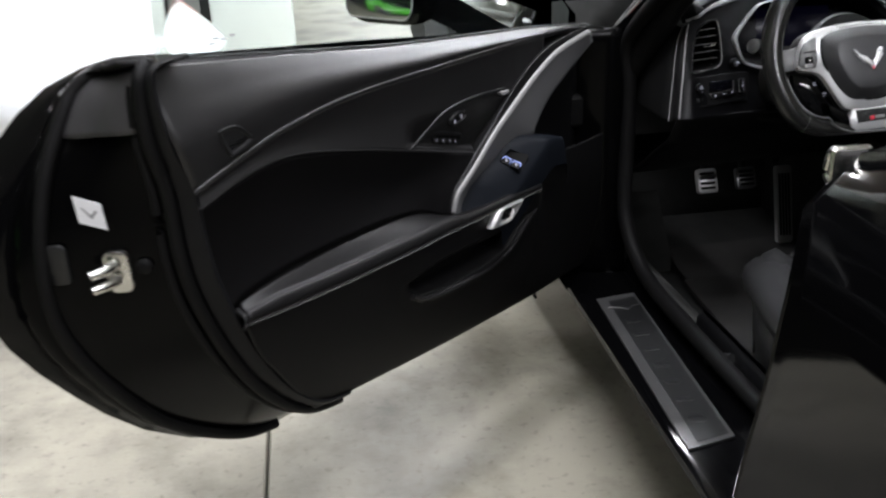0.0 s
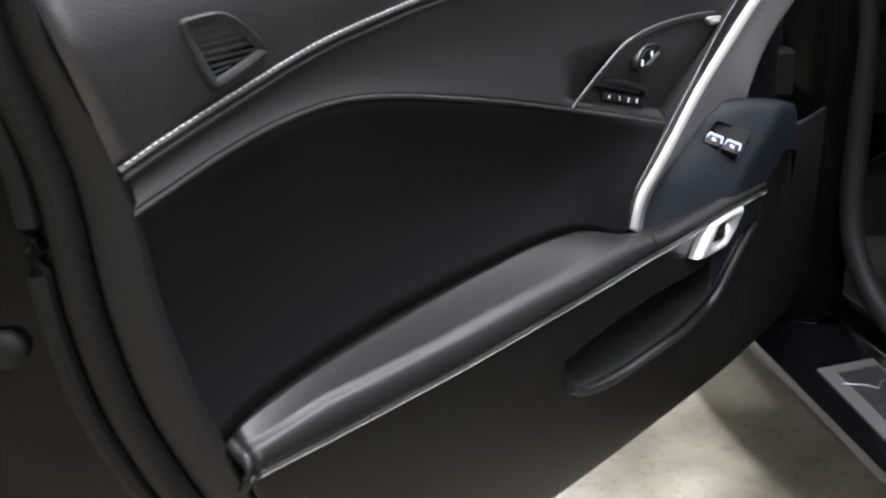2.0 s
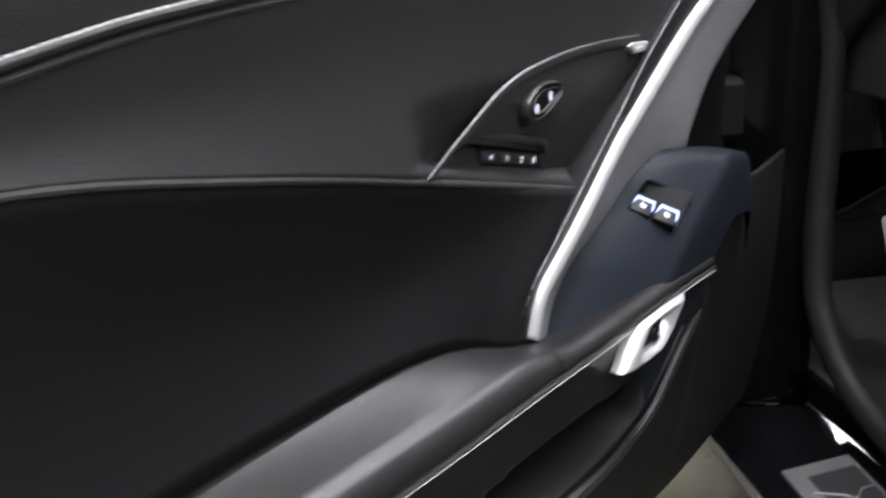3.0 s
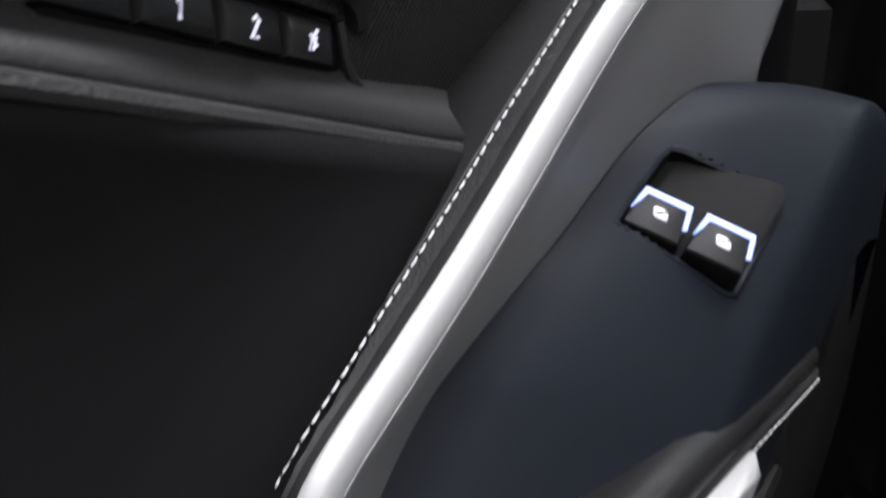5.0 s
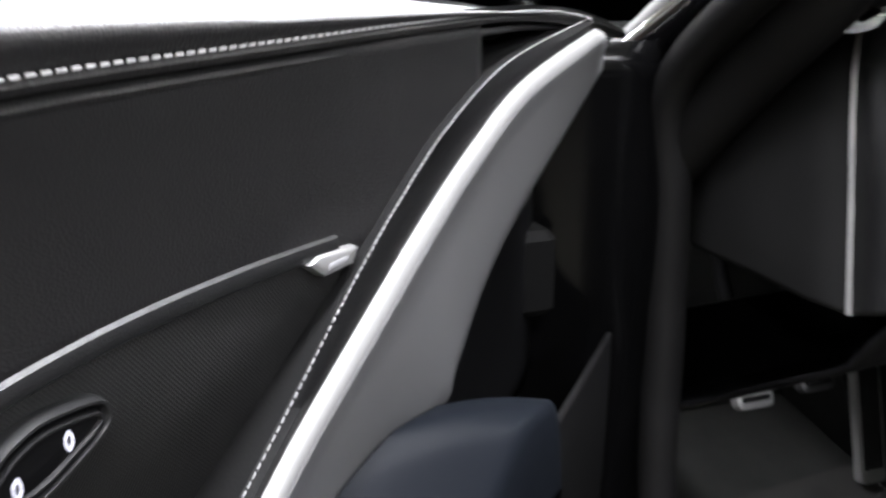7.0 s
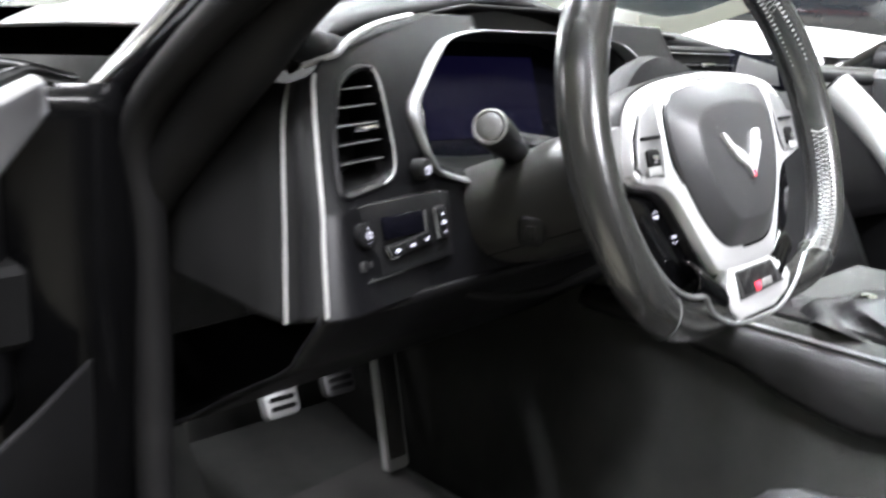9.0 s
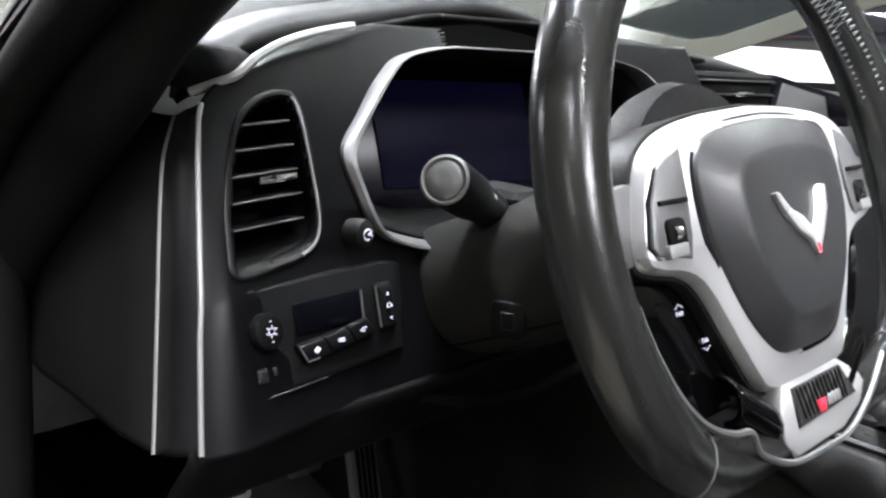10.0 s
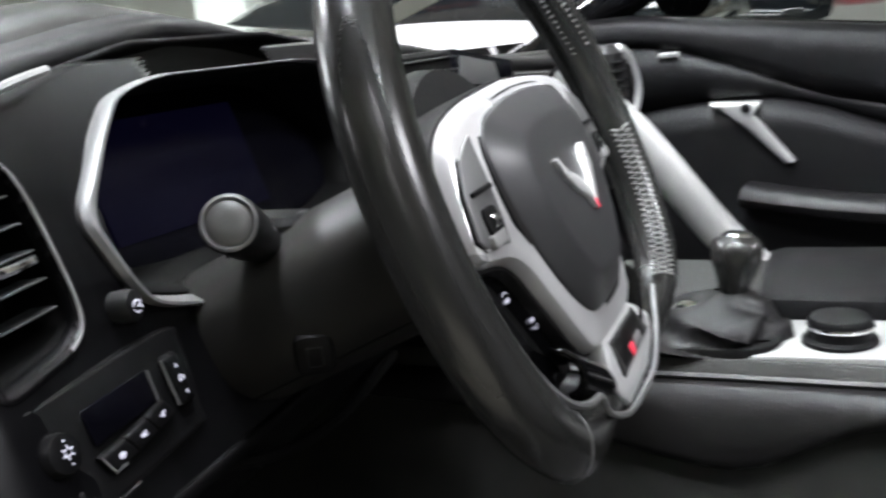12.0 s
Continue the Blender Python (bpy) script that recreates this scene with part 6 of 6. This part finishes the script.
for w_ in (wing_l, wing_r):
    wpart("emblem_wing", plate([(x + 0.003, y) for x, y in w_], lambda x, y, h: wz(x, y, h), EMB - 0.004, EMB, 0.0012), SPOKE, hubcap, "chrome emblem wing")
wpart("emblem_tip", plate([(0.0042, -0.0285), (0.0062, -0.0285), (0.0060, -0.0245), (0.005, -0.0235)], wz, EMB - 0.003, EMB + 0.0004, 0.0006), RED_INK, hubcap)
for sx in (-1, 1):
    SWP = [(0.0775, 0.0325), (0.0885, 0.0290), (0.097, 0.0235), (0.105, 0.010), (0.1095, -0.008), (0.1065, -0.0125), (0.084, -0.0165), (0.0805, -0.006), (0.0785, 0.010)]
    pod_s = wpart("switch_panel", plate([(sx * x, y) for x, y in SWP], wz, -0.002, 0.0048, 0.0012), BRUSHED, label="dark silver thumb switch panel")
    wpart("panel_gap", plate(inset([(sx * x, y) for x, y in SWP], -0.0012), wz, -0.002, 0.0036, 0.0004), PLASTIC_DARK, pod_s)
    wpart("thumb_wheel", plate(rounded(0.013, 0.013, 0.003, 3, sx * 0.0935, -0.004), wz, 0.002, 0.0066, 0.001), PLASTIC_DARK, pod_s)
    wpart("thumb_roller", tube([wz(sx * 0.0935 - 0.0022, -0.004, 0.0048), wz(sx * 0.0935, -0.004, 0.0050), wz(sx * 0.0935 + 0.0022, -0.004, 0.0048)], 0.0034, 10), CHROME, pod_s)
    wpart("switch_bar", plate(rounded(0.02, 0.0022, 0.0006, 2, sx * 0.0915, 0.0095), wz, 0.003, 0.0066, 0.0004), PLASTIC, pod_s)
    wpart("switch_bar", plate(rounded(0.014, 0.006, 0.001, 2, sx * 0.0955, -0.0115), wz, 0.003, 0.0072, 0.0008), SILVER, pod_s)
    LOW = [(0.114, -0.020), (0.074, -0.027), (0.064, -0.046), (0.048, -0.075), (0.044, -0.090), (0.072, -0.090), (0.098, -0.070), (0.114, -0.045)]
    low_s = wpart("lower_panel", plate([(sx * x, y) for x, y in LOW], wz, -0.022, -0.011, 0.002), GLOSS, label="gloss black lower spoke switch panel")
    for (fx, fy), up_ in (((0.0800, -0.0390), 1), ((0.0645, -0.0570), -1)):
        if sx < 0:
            glyphs = []
            for gi, strokes in enumerate(([[(0, 0), (0, 2)], [(0, 2), (1, 2)], [(0, 1), (0.8, 1)]], [[(0, 0), (0.6, 2)], [(0.6, 2), (1.2, 0)], [(0.25, 0.8), (0.95, 0.8)]], [[(0, 2), (0.6, 0)], [(0.6, 0), (1.2, 2)]])):
                for stroke in strokes:
                    glyphs.append(tube([wz(sx * fx - 0.0024 + gi * 0.0018 + px * 0.0011, fy - 0.0014 * up_ - 0.0007 + py * 0.0009, -0.0105) for px, py in stroke], 0.0003, 4))
            glyphs.append(tube([wz(sx * fx - 0.0029, fy + up_ * 0.0014, -0.0105), wz(sx * fx, fy + up_ * 0.0031, -0.0105), wz(sx * fx + 0.0029, fy + up_ * 0.0014, -0.0105)], 0.00026, 4))
            wpart("favourite_mark", joined(*glyphs), WHITE_INK, low_s)
        else:
            wpart("switch_mark", plate(rounded(0.005, 0.004, 0.001, 2, fx, fy), wz, -0.012, -0.0102, 0.0002), WHITE_INK, low_s)
    wpart("thumb_rest", grid([[wz(sx * (0.066 - 0.030 * f), -0.083 - 0.020 * f + 0.013 * math.cos(a), -0.008 + 0.012 * math.sin(a)) for a in [math.pi * i / 10 for i in range(11)]] for f in [i / 8 for i in range(9)]]), GLOSS, label="gloss black foot of the spoke", solid=0.003)
foot = wpart("spoke_foot", plate([(-0.030, -0.085), (0.030, -0.085), (0.053, -0.097), (0.058, -0.104), (0.050, -0.114), (0.026, -0.1215), (-0.024, -0.1220), (-0.034, -0.114), (-0.036, -0.101)], wz, -0.010, 0.0035, 0.003), SPOKE, label="satin foot of the spokes with a red and silver mark")
wpart("carbon_inlay", plate([(-0.024, -0.0885), (0.028, -0.0885), (0.042, -0.1065), (-0.022, -0.1085)], wz, 0.002, 0.0045, 0.0006), CARBON, foot, "dark ribbed inlay")
for k in range(12):
    wpart("inlay_rib", plate(rounded(0.0012, 0.016, 0.0003, 2, -0.018 + 0.0042 * k, -0.0975), lambda x, y, h: wz(x - (y + 0.0975) * 0.35, y, h), 0.004, 0.0054, 0.0003), PLASTIC_GREY, foot)
wpart("mark", plate(rounded(0.0078, 0.0066, 0.0008, 2, 0.002, -0.1030), wz, 0.004, 0.0054, 0.0002), RED_INK, foot, "red plain mark")
wpart("mark", plate(rounded(0.0150, 0.0058, 0.0008, 2, 0.0150, -0.1022), wz, 0.004, 0.0054, 0.0002), SILVER, foot, "silver plain mark")
lip_line = spline([(*rim_at(4.5 - 0.09 * i, 0.1375), 0.004) for i in range(9)] + [(-0.062, -0.109, 0.001), (-0.034, -0.1215, -0.001), (0.0, -0.1240, -0.001), (0.030, -0.1230, -0.001), (0.060, -0.111, -0.001), (0.082, -0.094, 0.0)], 70)
wpart("inner_lip", tube(lip_line, 0.0017, 6), BRUSHED, label="satin grey lip inside the rim")

# ---------------------------------------------------------------- pedals and mat
def pedal(name, c, w, h, tilt, label, ribs, lower=False, face_mat=ALU):
    t = thing(name, Matrix.Translation(c), label, "pedal", "pedals")
    m = Matrix.Rotation(radians(tilt), 3, "X")
    out = rounded(w, h, 0.008, 3)

    def face(x, y, k):
        return m @ Vector((x, -k, y))

    part("pad", plate(out, face, -0.008, 0.004, 0.002), face_mat, t, "brushed metal pedal pad", world_space=False)
    for k in range(ribs):
        if h > w * 1.6:
            part("rib", plate(rounded(0.0045, h * 0.8, 0.001, 2, (k - (ribs - 1) / 2) * w * 0.75 / ribs, 0.0), face, 0.003, 0.0065, 0.0008), RUBBER, t, world_space=False)
        else:
            part("rib", plate(rounded(w * 0.72, 0.006, 0.002, 2, 0.0, (k - (ribs - 1) / 2) * h * 0.8 / ribs), face, 0.003, 0.0075, 0.001), RUBBER, t, world_space=False)
    part("arm", tube([m @ Vector((0, 0.008, 0.0 if not lower else -h * 0.3)), Vector((0.01, 0.08, 0.10)), Vector((0.015, 0.13, 0.24))], 0.009, 10), PLASTIC, t, world_space=False)
    return t


pedal("clutch_pedal", (0.022, 0.313, 0.338), 0.048, 0.056, -25, "metal clutch pedal with rubber ribs", 4)
pedal("brake_pedal", (0.124, 0.330, 0.332), 0.048, 0.050, -25, "dark rubber faced brake pedal", 4, face_mat=TREAD)
pedal("accelerator_pedal", (0.238, 0.352, 0.250), 0.040, 0.185, -14, "long brushed metal accelerator pedal", 4, True)
solo("floor_mat", joined(plate([(-0.06, 0.22), (0.24, 0.24), (0.25, -0.4), (-0.1, -0.42)], lambda x, y, h: Vector((x, y, 0.128 + h)), 0.0, 0.012, 0.005), grid([[(-0.05, 0.21 + 0.14 * f, 0.136 + 0.03 * f * f), (0.1, 0.215 + 0.14 * f, 0.136 + 0.03 * f * f), (0.25, 0.23 + 0.14 * f, 0.136 + 0.03 * f * f)] for f in (0, 0.5, 1)])), MAT_GREY, "charcoal pile floor mat in the footwell", "floor mat")
solo("footrest", plate([(-0.15, 0.40), (-0.06, 0.40), (-0.06, 0.30), (-0.15, 0.30)], lambda x, y, h: Vector((x, y + 0.02 * h, 0.16 + (y - 0.30) * 1.3 + h)), -0.03, 0.01, 0.006), CARPET, "carpeted dead pedal beside the clutch", "footrest")

# ---------------------------------------------------------------- centre console, shifter
console = thing("centre_console", pose(0.38, -0.4, 0.12), "black centre console with satin top plate", "console")
side = []
for i in range(31):
    y = 0.60 - 1.55 * i / 30
    zt = 0.52 + 0.012 * math.sin(i / 30 * 3) + (0.03 * max(0, -0.45 - y))
    slim = 0.10 * max(0, min(1, (y - 0.02) / 0.2))
    row = [(0.205 + slim, y, 0.11), (0.212 + slim, y, 0.3), (0.222 + slim * 0.6, y, zt - 0.06), (0.229, y, zt - 0.012), (0.236, y, zt - 0.002), (0.245, y, zt), (0.515, y, zt), (0.53, y, zt - 0.004), (0.54, y, zt - 0.06), (0.55, y, 0.11)]
    side.append(row)
part("body", grid(side), CARPET, console, "black carpeted console flank", solid=0.004)
KNEE_LOW = smoothed([(-0.95, 0.50), (-0.50, 0.495), (-0.393, 0.496), (-0.345, 0.476), (-0.294, 0.456), (-0.213, 0.468), (-0.171, 0.482), (-0.10, 0.49), (0.02, 0.495)])
knee_rows = []
for i in range(61):
    y = 0.02 - 0.95 * i / 60
    zt = 0.505 + 0.012 * math.sin((0.60 - y) / 1.55 * 3)
    zl = min(lerp_curve(KNEE_LOW, y), zt - 0.01)
    knee_rows.append([(0.216, y, zl - 0.004), (0.210, y, zl), (0.2085, y, zl + 0.006), (0.212, y, zl * 0.4 + zt * 0.6), (0.219, y, zt - 0.003), (0.226, y, zt)])
part("knee_pad", grid(knee_rows), CONSOLE_SKIN, console, "grained leather knee pad on the console side", solid=0.003, angle=60)
part("side_line", tube([(r[3][0] - 0.001, r[3][1], r[3][2]) for r in side[14:]], 0.0022, 6), SILVER_DARK, console, "satin line along the console edge")
part("top_plate", plate([(0.240, -0.12), (0.325, -0.12), (0.325, -0.62), (0.238, -0.62)], lambda x, y, h: Vector((x, y, 0.529 + h + (y + 0.3) * -0.02)), -0.01, 0.004, 0.002), SILVER, console, "satin silver console top plate")
part("boot_well", plate(rounded(0.082, 0.17, 0.03, 5, 0.279, -0.240), lambda x, y, h: Vector((x, y, 0.533 + h + (y + 0.3) * -0.02)), -0.004, 0.0045, 0.001), PLASTIC_DARK, console)
dialk = part("mode_dial", lathe([(0.027, 0), (0.027, 0.004), (0.0225, 0.006), (0.0225, 0.018), (0.0205, 0.021), (0.014, 0.022)], (0.275, -0.365, 0.533), (0, 0, 1), 28), PLASTIC, console, "black drive mode dial with bright rim")
part("dial_rim", lathe([(0.0232, 0.013), (0.0238, 0.0145), (0.0232, 0.016)], (0.275, -0.365, 0.533), (0, 0, 1), 28), CHROME, dialk)
part("lid", plate(rounded(0.24, 0.36, 0.03, 5, 0.385, -0.72), lambda x, y, h: Vector((x, y, 0.545 + h + (y + 0.7) * -0.03)), 0.0, 0.035, 0.014), ARMREST, console, "padded leather console lid")
part("raised_bin", plate(rounded(0.175, 0.40, 0.02, 4, 0.416, -0.50), lambda x, y, h: Vector((x, y, 0.53 + h)), 0.0, 0.020, 0.008), PLASTIC, console)
bar = spline([(0.525, -0.09, 0.735), (0.53, -0.13, 0.70), (0.53, -0.171, 0.66), (0.53, -0.242, 0.567), (0.53, -0.30, 0.505), (0.53, -0.345, 0.47)], 30)
part("grab_bar", tube(bar, 0.020, 12, flat=0.75, up=(1, 0, 0)), SILVER, console, "satin silver passenger grab bar")
part("grab_pad", tube([p + Vector((0.014, 0.006, 0.004)) for p in bar], 0.014, 10, up=(1, 0, 0)), LEATHER_DULL, console)

shifter = thing("gear_shifter", pose(0.28, -0.26, 0.53), "black leather gear knob above a wrinkled boot", "gear shifter")
boot_rows = []
for k in range(15):
    f = k / 14
    r = 0.044 * (1 - f) ** 0.8 + 0.010
    boot_rows.append([(0.281 + 0.008 * f + r * (1 + 0.16 * math.sin(3 * a + 9 * f) + 0.07 * math.sin(7 * a + 4 * f)) * math.cos(a), -0.258 - 0.03 * f + 1.25 * r * (1 + 0.13 * math.cos(4 * a - 6 * f)) * math.sin(a), 0.535 + 0.034 * f + 0.006 * math.sin(5 * a + 14 * f) * (1 - f)) for a in [2 * math.pi * i / 40 for i in range(40)]])
part("boot", grid(boot_rows, close_u=True), LEATHER_DULL, shifter, "wrinkled black leather boot", angle=80)
part("lever", tube([(0.288, -0.284, 0.55), (0.289, -0.288, 0.57), (0.29, -0.291, 0.59)], 0.008, 10), PLASTIC, shifter)
part("knob", lathe([(0.009, -0.030), (0.011, -0.026), (0.014, -0.013), (0.0185, 0.0), (0.0200, 0.009), (0.0182, 0.017), (0.012, 0.022), (0.003, 0.0235)], (0.29, -0.291, 0.590), (0.05, -0.1, 1), 28), RIM_LEATHER, shifter, "round black leather knob")
part("knob_cap", lathe([(0.011, 0.0), (0.010, 0.002), (0.006, 0.003)], (0.2912, -0.2935, 0.6118), (0.05, -0.1, 1), 22), CHROME, shifter)
part("boot_clip", tube(spline([(0.268, -0.240, 0.545), (0.272, -0.252, 0.560), (0.276, -0.27, 0.556), (0.280, -0.285, 0.552)], 14), 0.004, 8), CHROME, shifter)

# ---------------------------------------------------------------- passenger door
pdoor = thing("passenger_door", pose(1.03, -0.4, 0.3), "closed passenger door with black leather trim", "car door")
PYS = [0.05 - 1.1 * i / 30 for i in range(31)]


def belt(y):
    return 0.785 - 0.13 * (-0.065 - y) * (y < -0.065)


part("upper_panel", grid([[(1.0 + q, y, z0 * (1 - v) + belt(y) * v) for v, q in ((0, 0.0), (0.3, -0.004), (0.6, -0.002), (0.85, 0.006), (0.97, 0.02), (1.0, 0.035))] for y in PYS for z0 in [lerp_curve([(-0.9, 0.54), (-0.55, 0.605), (-0.42, 0.630), (-0.334, 0.650), (-0.219, 0.700), (-0.15, 0.725), (-0.089, 0.738), (0.05, 0.745)], y)]]), PLASTIC, pdoor, "black leather upper door panel", solid=0.004)
part("middle_panel", grid([[(1.006, y, lerp_curve([(-0.9, 0.52), (-0.50, 0.575), (-0.42, 0.604), (-0.334, 0.638), (-0.27, 0.652), (-0.185, 0.652), (-0.118, 0.646), (0.05, 0.62)], y) * (1 - v) + lerp_curve([(-0.9, 0.54), (-0.55, 0.605), (-0.42, 0.630), (-0.334, 0.650), (-0.219, 0.700), (-0.15, 0.725), (-0.089, 0.738), (0.05, 0.745)], y) * v) for v in (0, 0.5, 1)] for y in PYS]), PLASTIC, pdoor, solid=0.004)
part("lower_panel", grid([[(1.012 - 0.02 * math.sin(v * 3), y, 0.25 + (lerp_curve([(-0.9, 0.52), (-0.50, 0.575), (-0.42, 0.604), (-0.334, 0.638), (-0.27, 0.652), (-0.185, 0.652), (-0.118, 0.646), (0.05, 0.62)], y) - 0.25) * v) for v in [j / 8 for j in range(9)]] for y in PYS]), PLASTIC, pdoor, solid=0.004)
part("window_ledge", grid([[(1.035, y, belt(y)), (1.05, y, belt(y) + 0.002), (1.09, y, belt(y) - 0.004), (1.11, y, belt(y) - 0.03), (1.12, y, 0.5), (1.12, y, 0.2)] for y in PYS]), GLOSS, pdoor, "gloss black outer door shoulder", solid=0.004)
ph = [(-0.184, 0.648), (-0.254, 0.645), (-0.246, 0.626), (-0.302, 0.556), (-0.288, 0.552), (-0.236, 0.606), (-0.2, 0.634)]
phd = part("door_handle", plate(ph, lambda y, z, h: Vector((0.996 - h, y, z)), -0.01, 0.014, 0.005), SILVER_EDGE, pdoor, "satin silver inner door handle")
part("release_button", lathe([(0.007, 0), (0.007, 0.004), (0.004, 0.005)], (0.982, -0.235, 0.637), (-1, 0, 0), 16), PLASTIC, phd)
part("badge", plate(rounded(0.03, 0.008, 0.002, 2, -0.125, 0.722), lambda y, z, h: Vector((1.0 - h, y, z)), -0.004, 0.004, 0.001), SILVER_EDGE, pdoor, "small silver trim badge")
part("armrest", tube(spline([(0.985, -0.235, 0.508), (0.965, -0.30, 0.500), (0.955, -0.42, 0.488), (0.955, -0.6, 0.48), (0.965, -0.95, 0.48)], 30), 0.034, 12, flat=0.6), ARMREST, pdoor, "padded black leather armrest")
pg = part("window_glass", grid([[(1.06 - 0.10 * v * v, y, belt(y) - 0.01 + 0.28 * v) for v in [j / 6 for j in range(7)]] for y in PYS[3:]]), GLASS, pdoor, "clear side window", solid=0.004)
pg.visible_shadow = False
part("mirror", tube(spline([(1.17, -0.12, 0.83), (1.22, -0.13, 0.85), (1.33, -0.14, 0.85), (1.37, -0.14, 0.84)], 14), 0.06, 16, flat=1.0, up=(0, 1, 0)), GLOSS, pdoor, "gloss black door mirror")

# ---------------------------------------------------------------- seats
def bucket_seat(cx, label):
    t = thing("bucket_seat", pose(cx, -0.5, 0.13), label, "car seat", "bucket seats")

    def p(name, data, mat, parent=None, lab="", solid=0.0):
        return part(name, data, mat, parent or t, lab, solid, world_space=False, angle=70)

    def taper(f):
        return 0.60 + 0.40 * math.sin(min(1.0, f / 0.6) * math.pi / 2)

    rows = []
    for i in range(31):
        f = i / 30
        y = 0.295 - 0.485 * f
        nose = max(0.0, (0.10 - f) / 0.10) ** 2
        z = 0.238 - 0.035 * f - 0.055 * nose
        k = taper(f)
        rows.append([(x * k, y, z + dz) for x, dz in ((-0.235, -0.13), (-0.25, -0.02), (-0.235, 0.03), (-0.20, 0.038), (-0.155, 0.015), (-0.12, 0.0), (0, -0.004), (0.12, 0.0), (0.155, 0.015), (0.20, 0.038), (0.235, 0.03), (0.25, -0.02), (0.235, -0.13))])
    cush = p("cushion", grid(rows, caps=True), LEATHER_SEAT, lab="grey black leather seat cushion", solid=0.004)
    p("front_roll", tube(spline([(-0.13, 0.272, 0.195), (-0.07, 0.290, 0.200), (0.0, 0.296, 0.200), (0.07, 0.290, 0.200), (0.13, 0.272, 0.195)], 24), 0.034, 12, flat=1.15), LEATHER_SEAT, cush)
    for sx in (-1, 1):
        p("piping", tube([(sx * 0.155 * taper(i / 20), 0.29 - 0.47 * i / 20, 0.255 - 0.034 * i / 20) for i in range(1, 21)], 0.0028, 6), THREAD_DARK, cush)
        p("bolster", tube(spline([(sx * 0.145, 0.262, 0.215), (sx * 0.178, 0.17, 0.236), (sx * 0.215, 0.04, 0.247), (sx * 0.232, -0.1, 0.247), (sx * 0.235, -0.24, 0.26)], 30), 0.043, 12, flat=0.9), LEATHER_SEAT, cush)
        back = [(sx * 0.2, -0.20 - 0.03 * k, 0.27 + 0.085 * k) for k in range(7)]
        p("back_bolster", tube(spline(back, 24), 0.05, 12), LEATHER_SEAT)
    brow = [[(x, -0.22 - 0.2 * f - 0.02 * (1 - (x / 0.2) ** 2), 0.22 + 0.55 * f) for x in (-0.2, -0.1, 0, 0.1, 0.2)] for f in [i / 10 for i in range(11)]]
    p("backrest", grid(brow), LEATHER_SEAT, lab="leather backrest", solid=0.08)
    p("headrest", tube([(-0.09, -0.45, 0.80), (0, -0.44, 0.81), (0.09, -0.45, 0.80)], 0.06, 14, flat=1.2), LEATHER_SEAT)
    p("side_shield", box(-0.265, -0.235, -0.2, 0.28, 0.02, 0.16, 0.012), PLASTIC, lab="black plastic seat base shield")
    p("seat_lever", tube(spline([(-0.27, 0.12, 0.15), (-0.278, 0.16, 0.13), (-0.278, 0.20, 0.09), (-0.272, 0.21, 0.05)], 14), 0.008, 8), PLASTIC_GREY)
    p("rail", box(-0.22, -0.18, -0.3, 0.3, -0.012, 0.03, 0.004), STEEL)
    p("rail", box(0.18, 0.22, -0.3, 0.3, -0.012, 0.03, 0.004), STEEL)
    return t


LEATHER_SEAT = material("seat_leather", (0.026, 0.026, 0.027), 0.30, bump=0.15, scale=700, voronoi=True)
THREAD_DARK = material("dark_piping", (0.02, 0.02, 0.02), 0.5)
bucket_seat(0.03, "charcoal leather bucket seat for the driver")
bucket_seat(0.76, "charcoal leather bucket seat for the passenger")
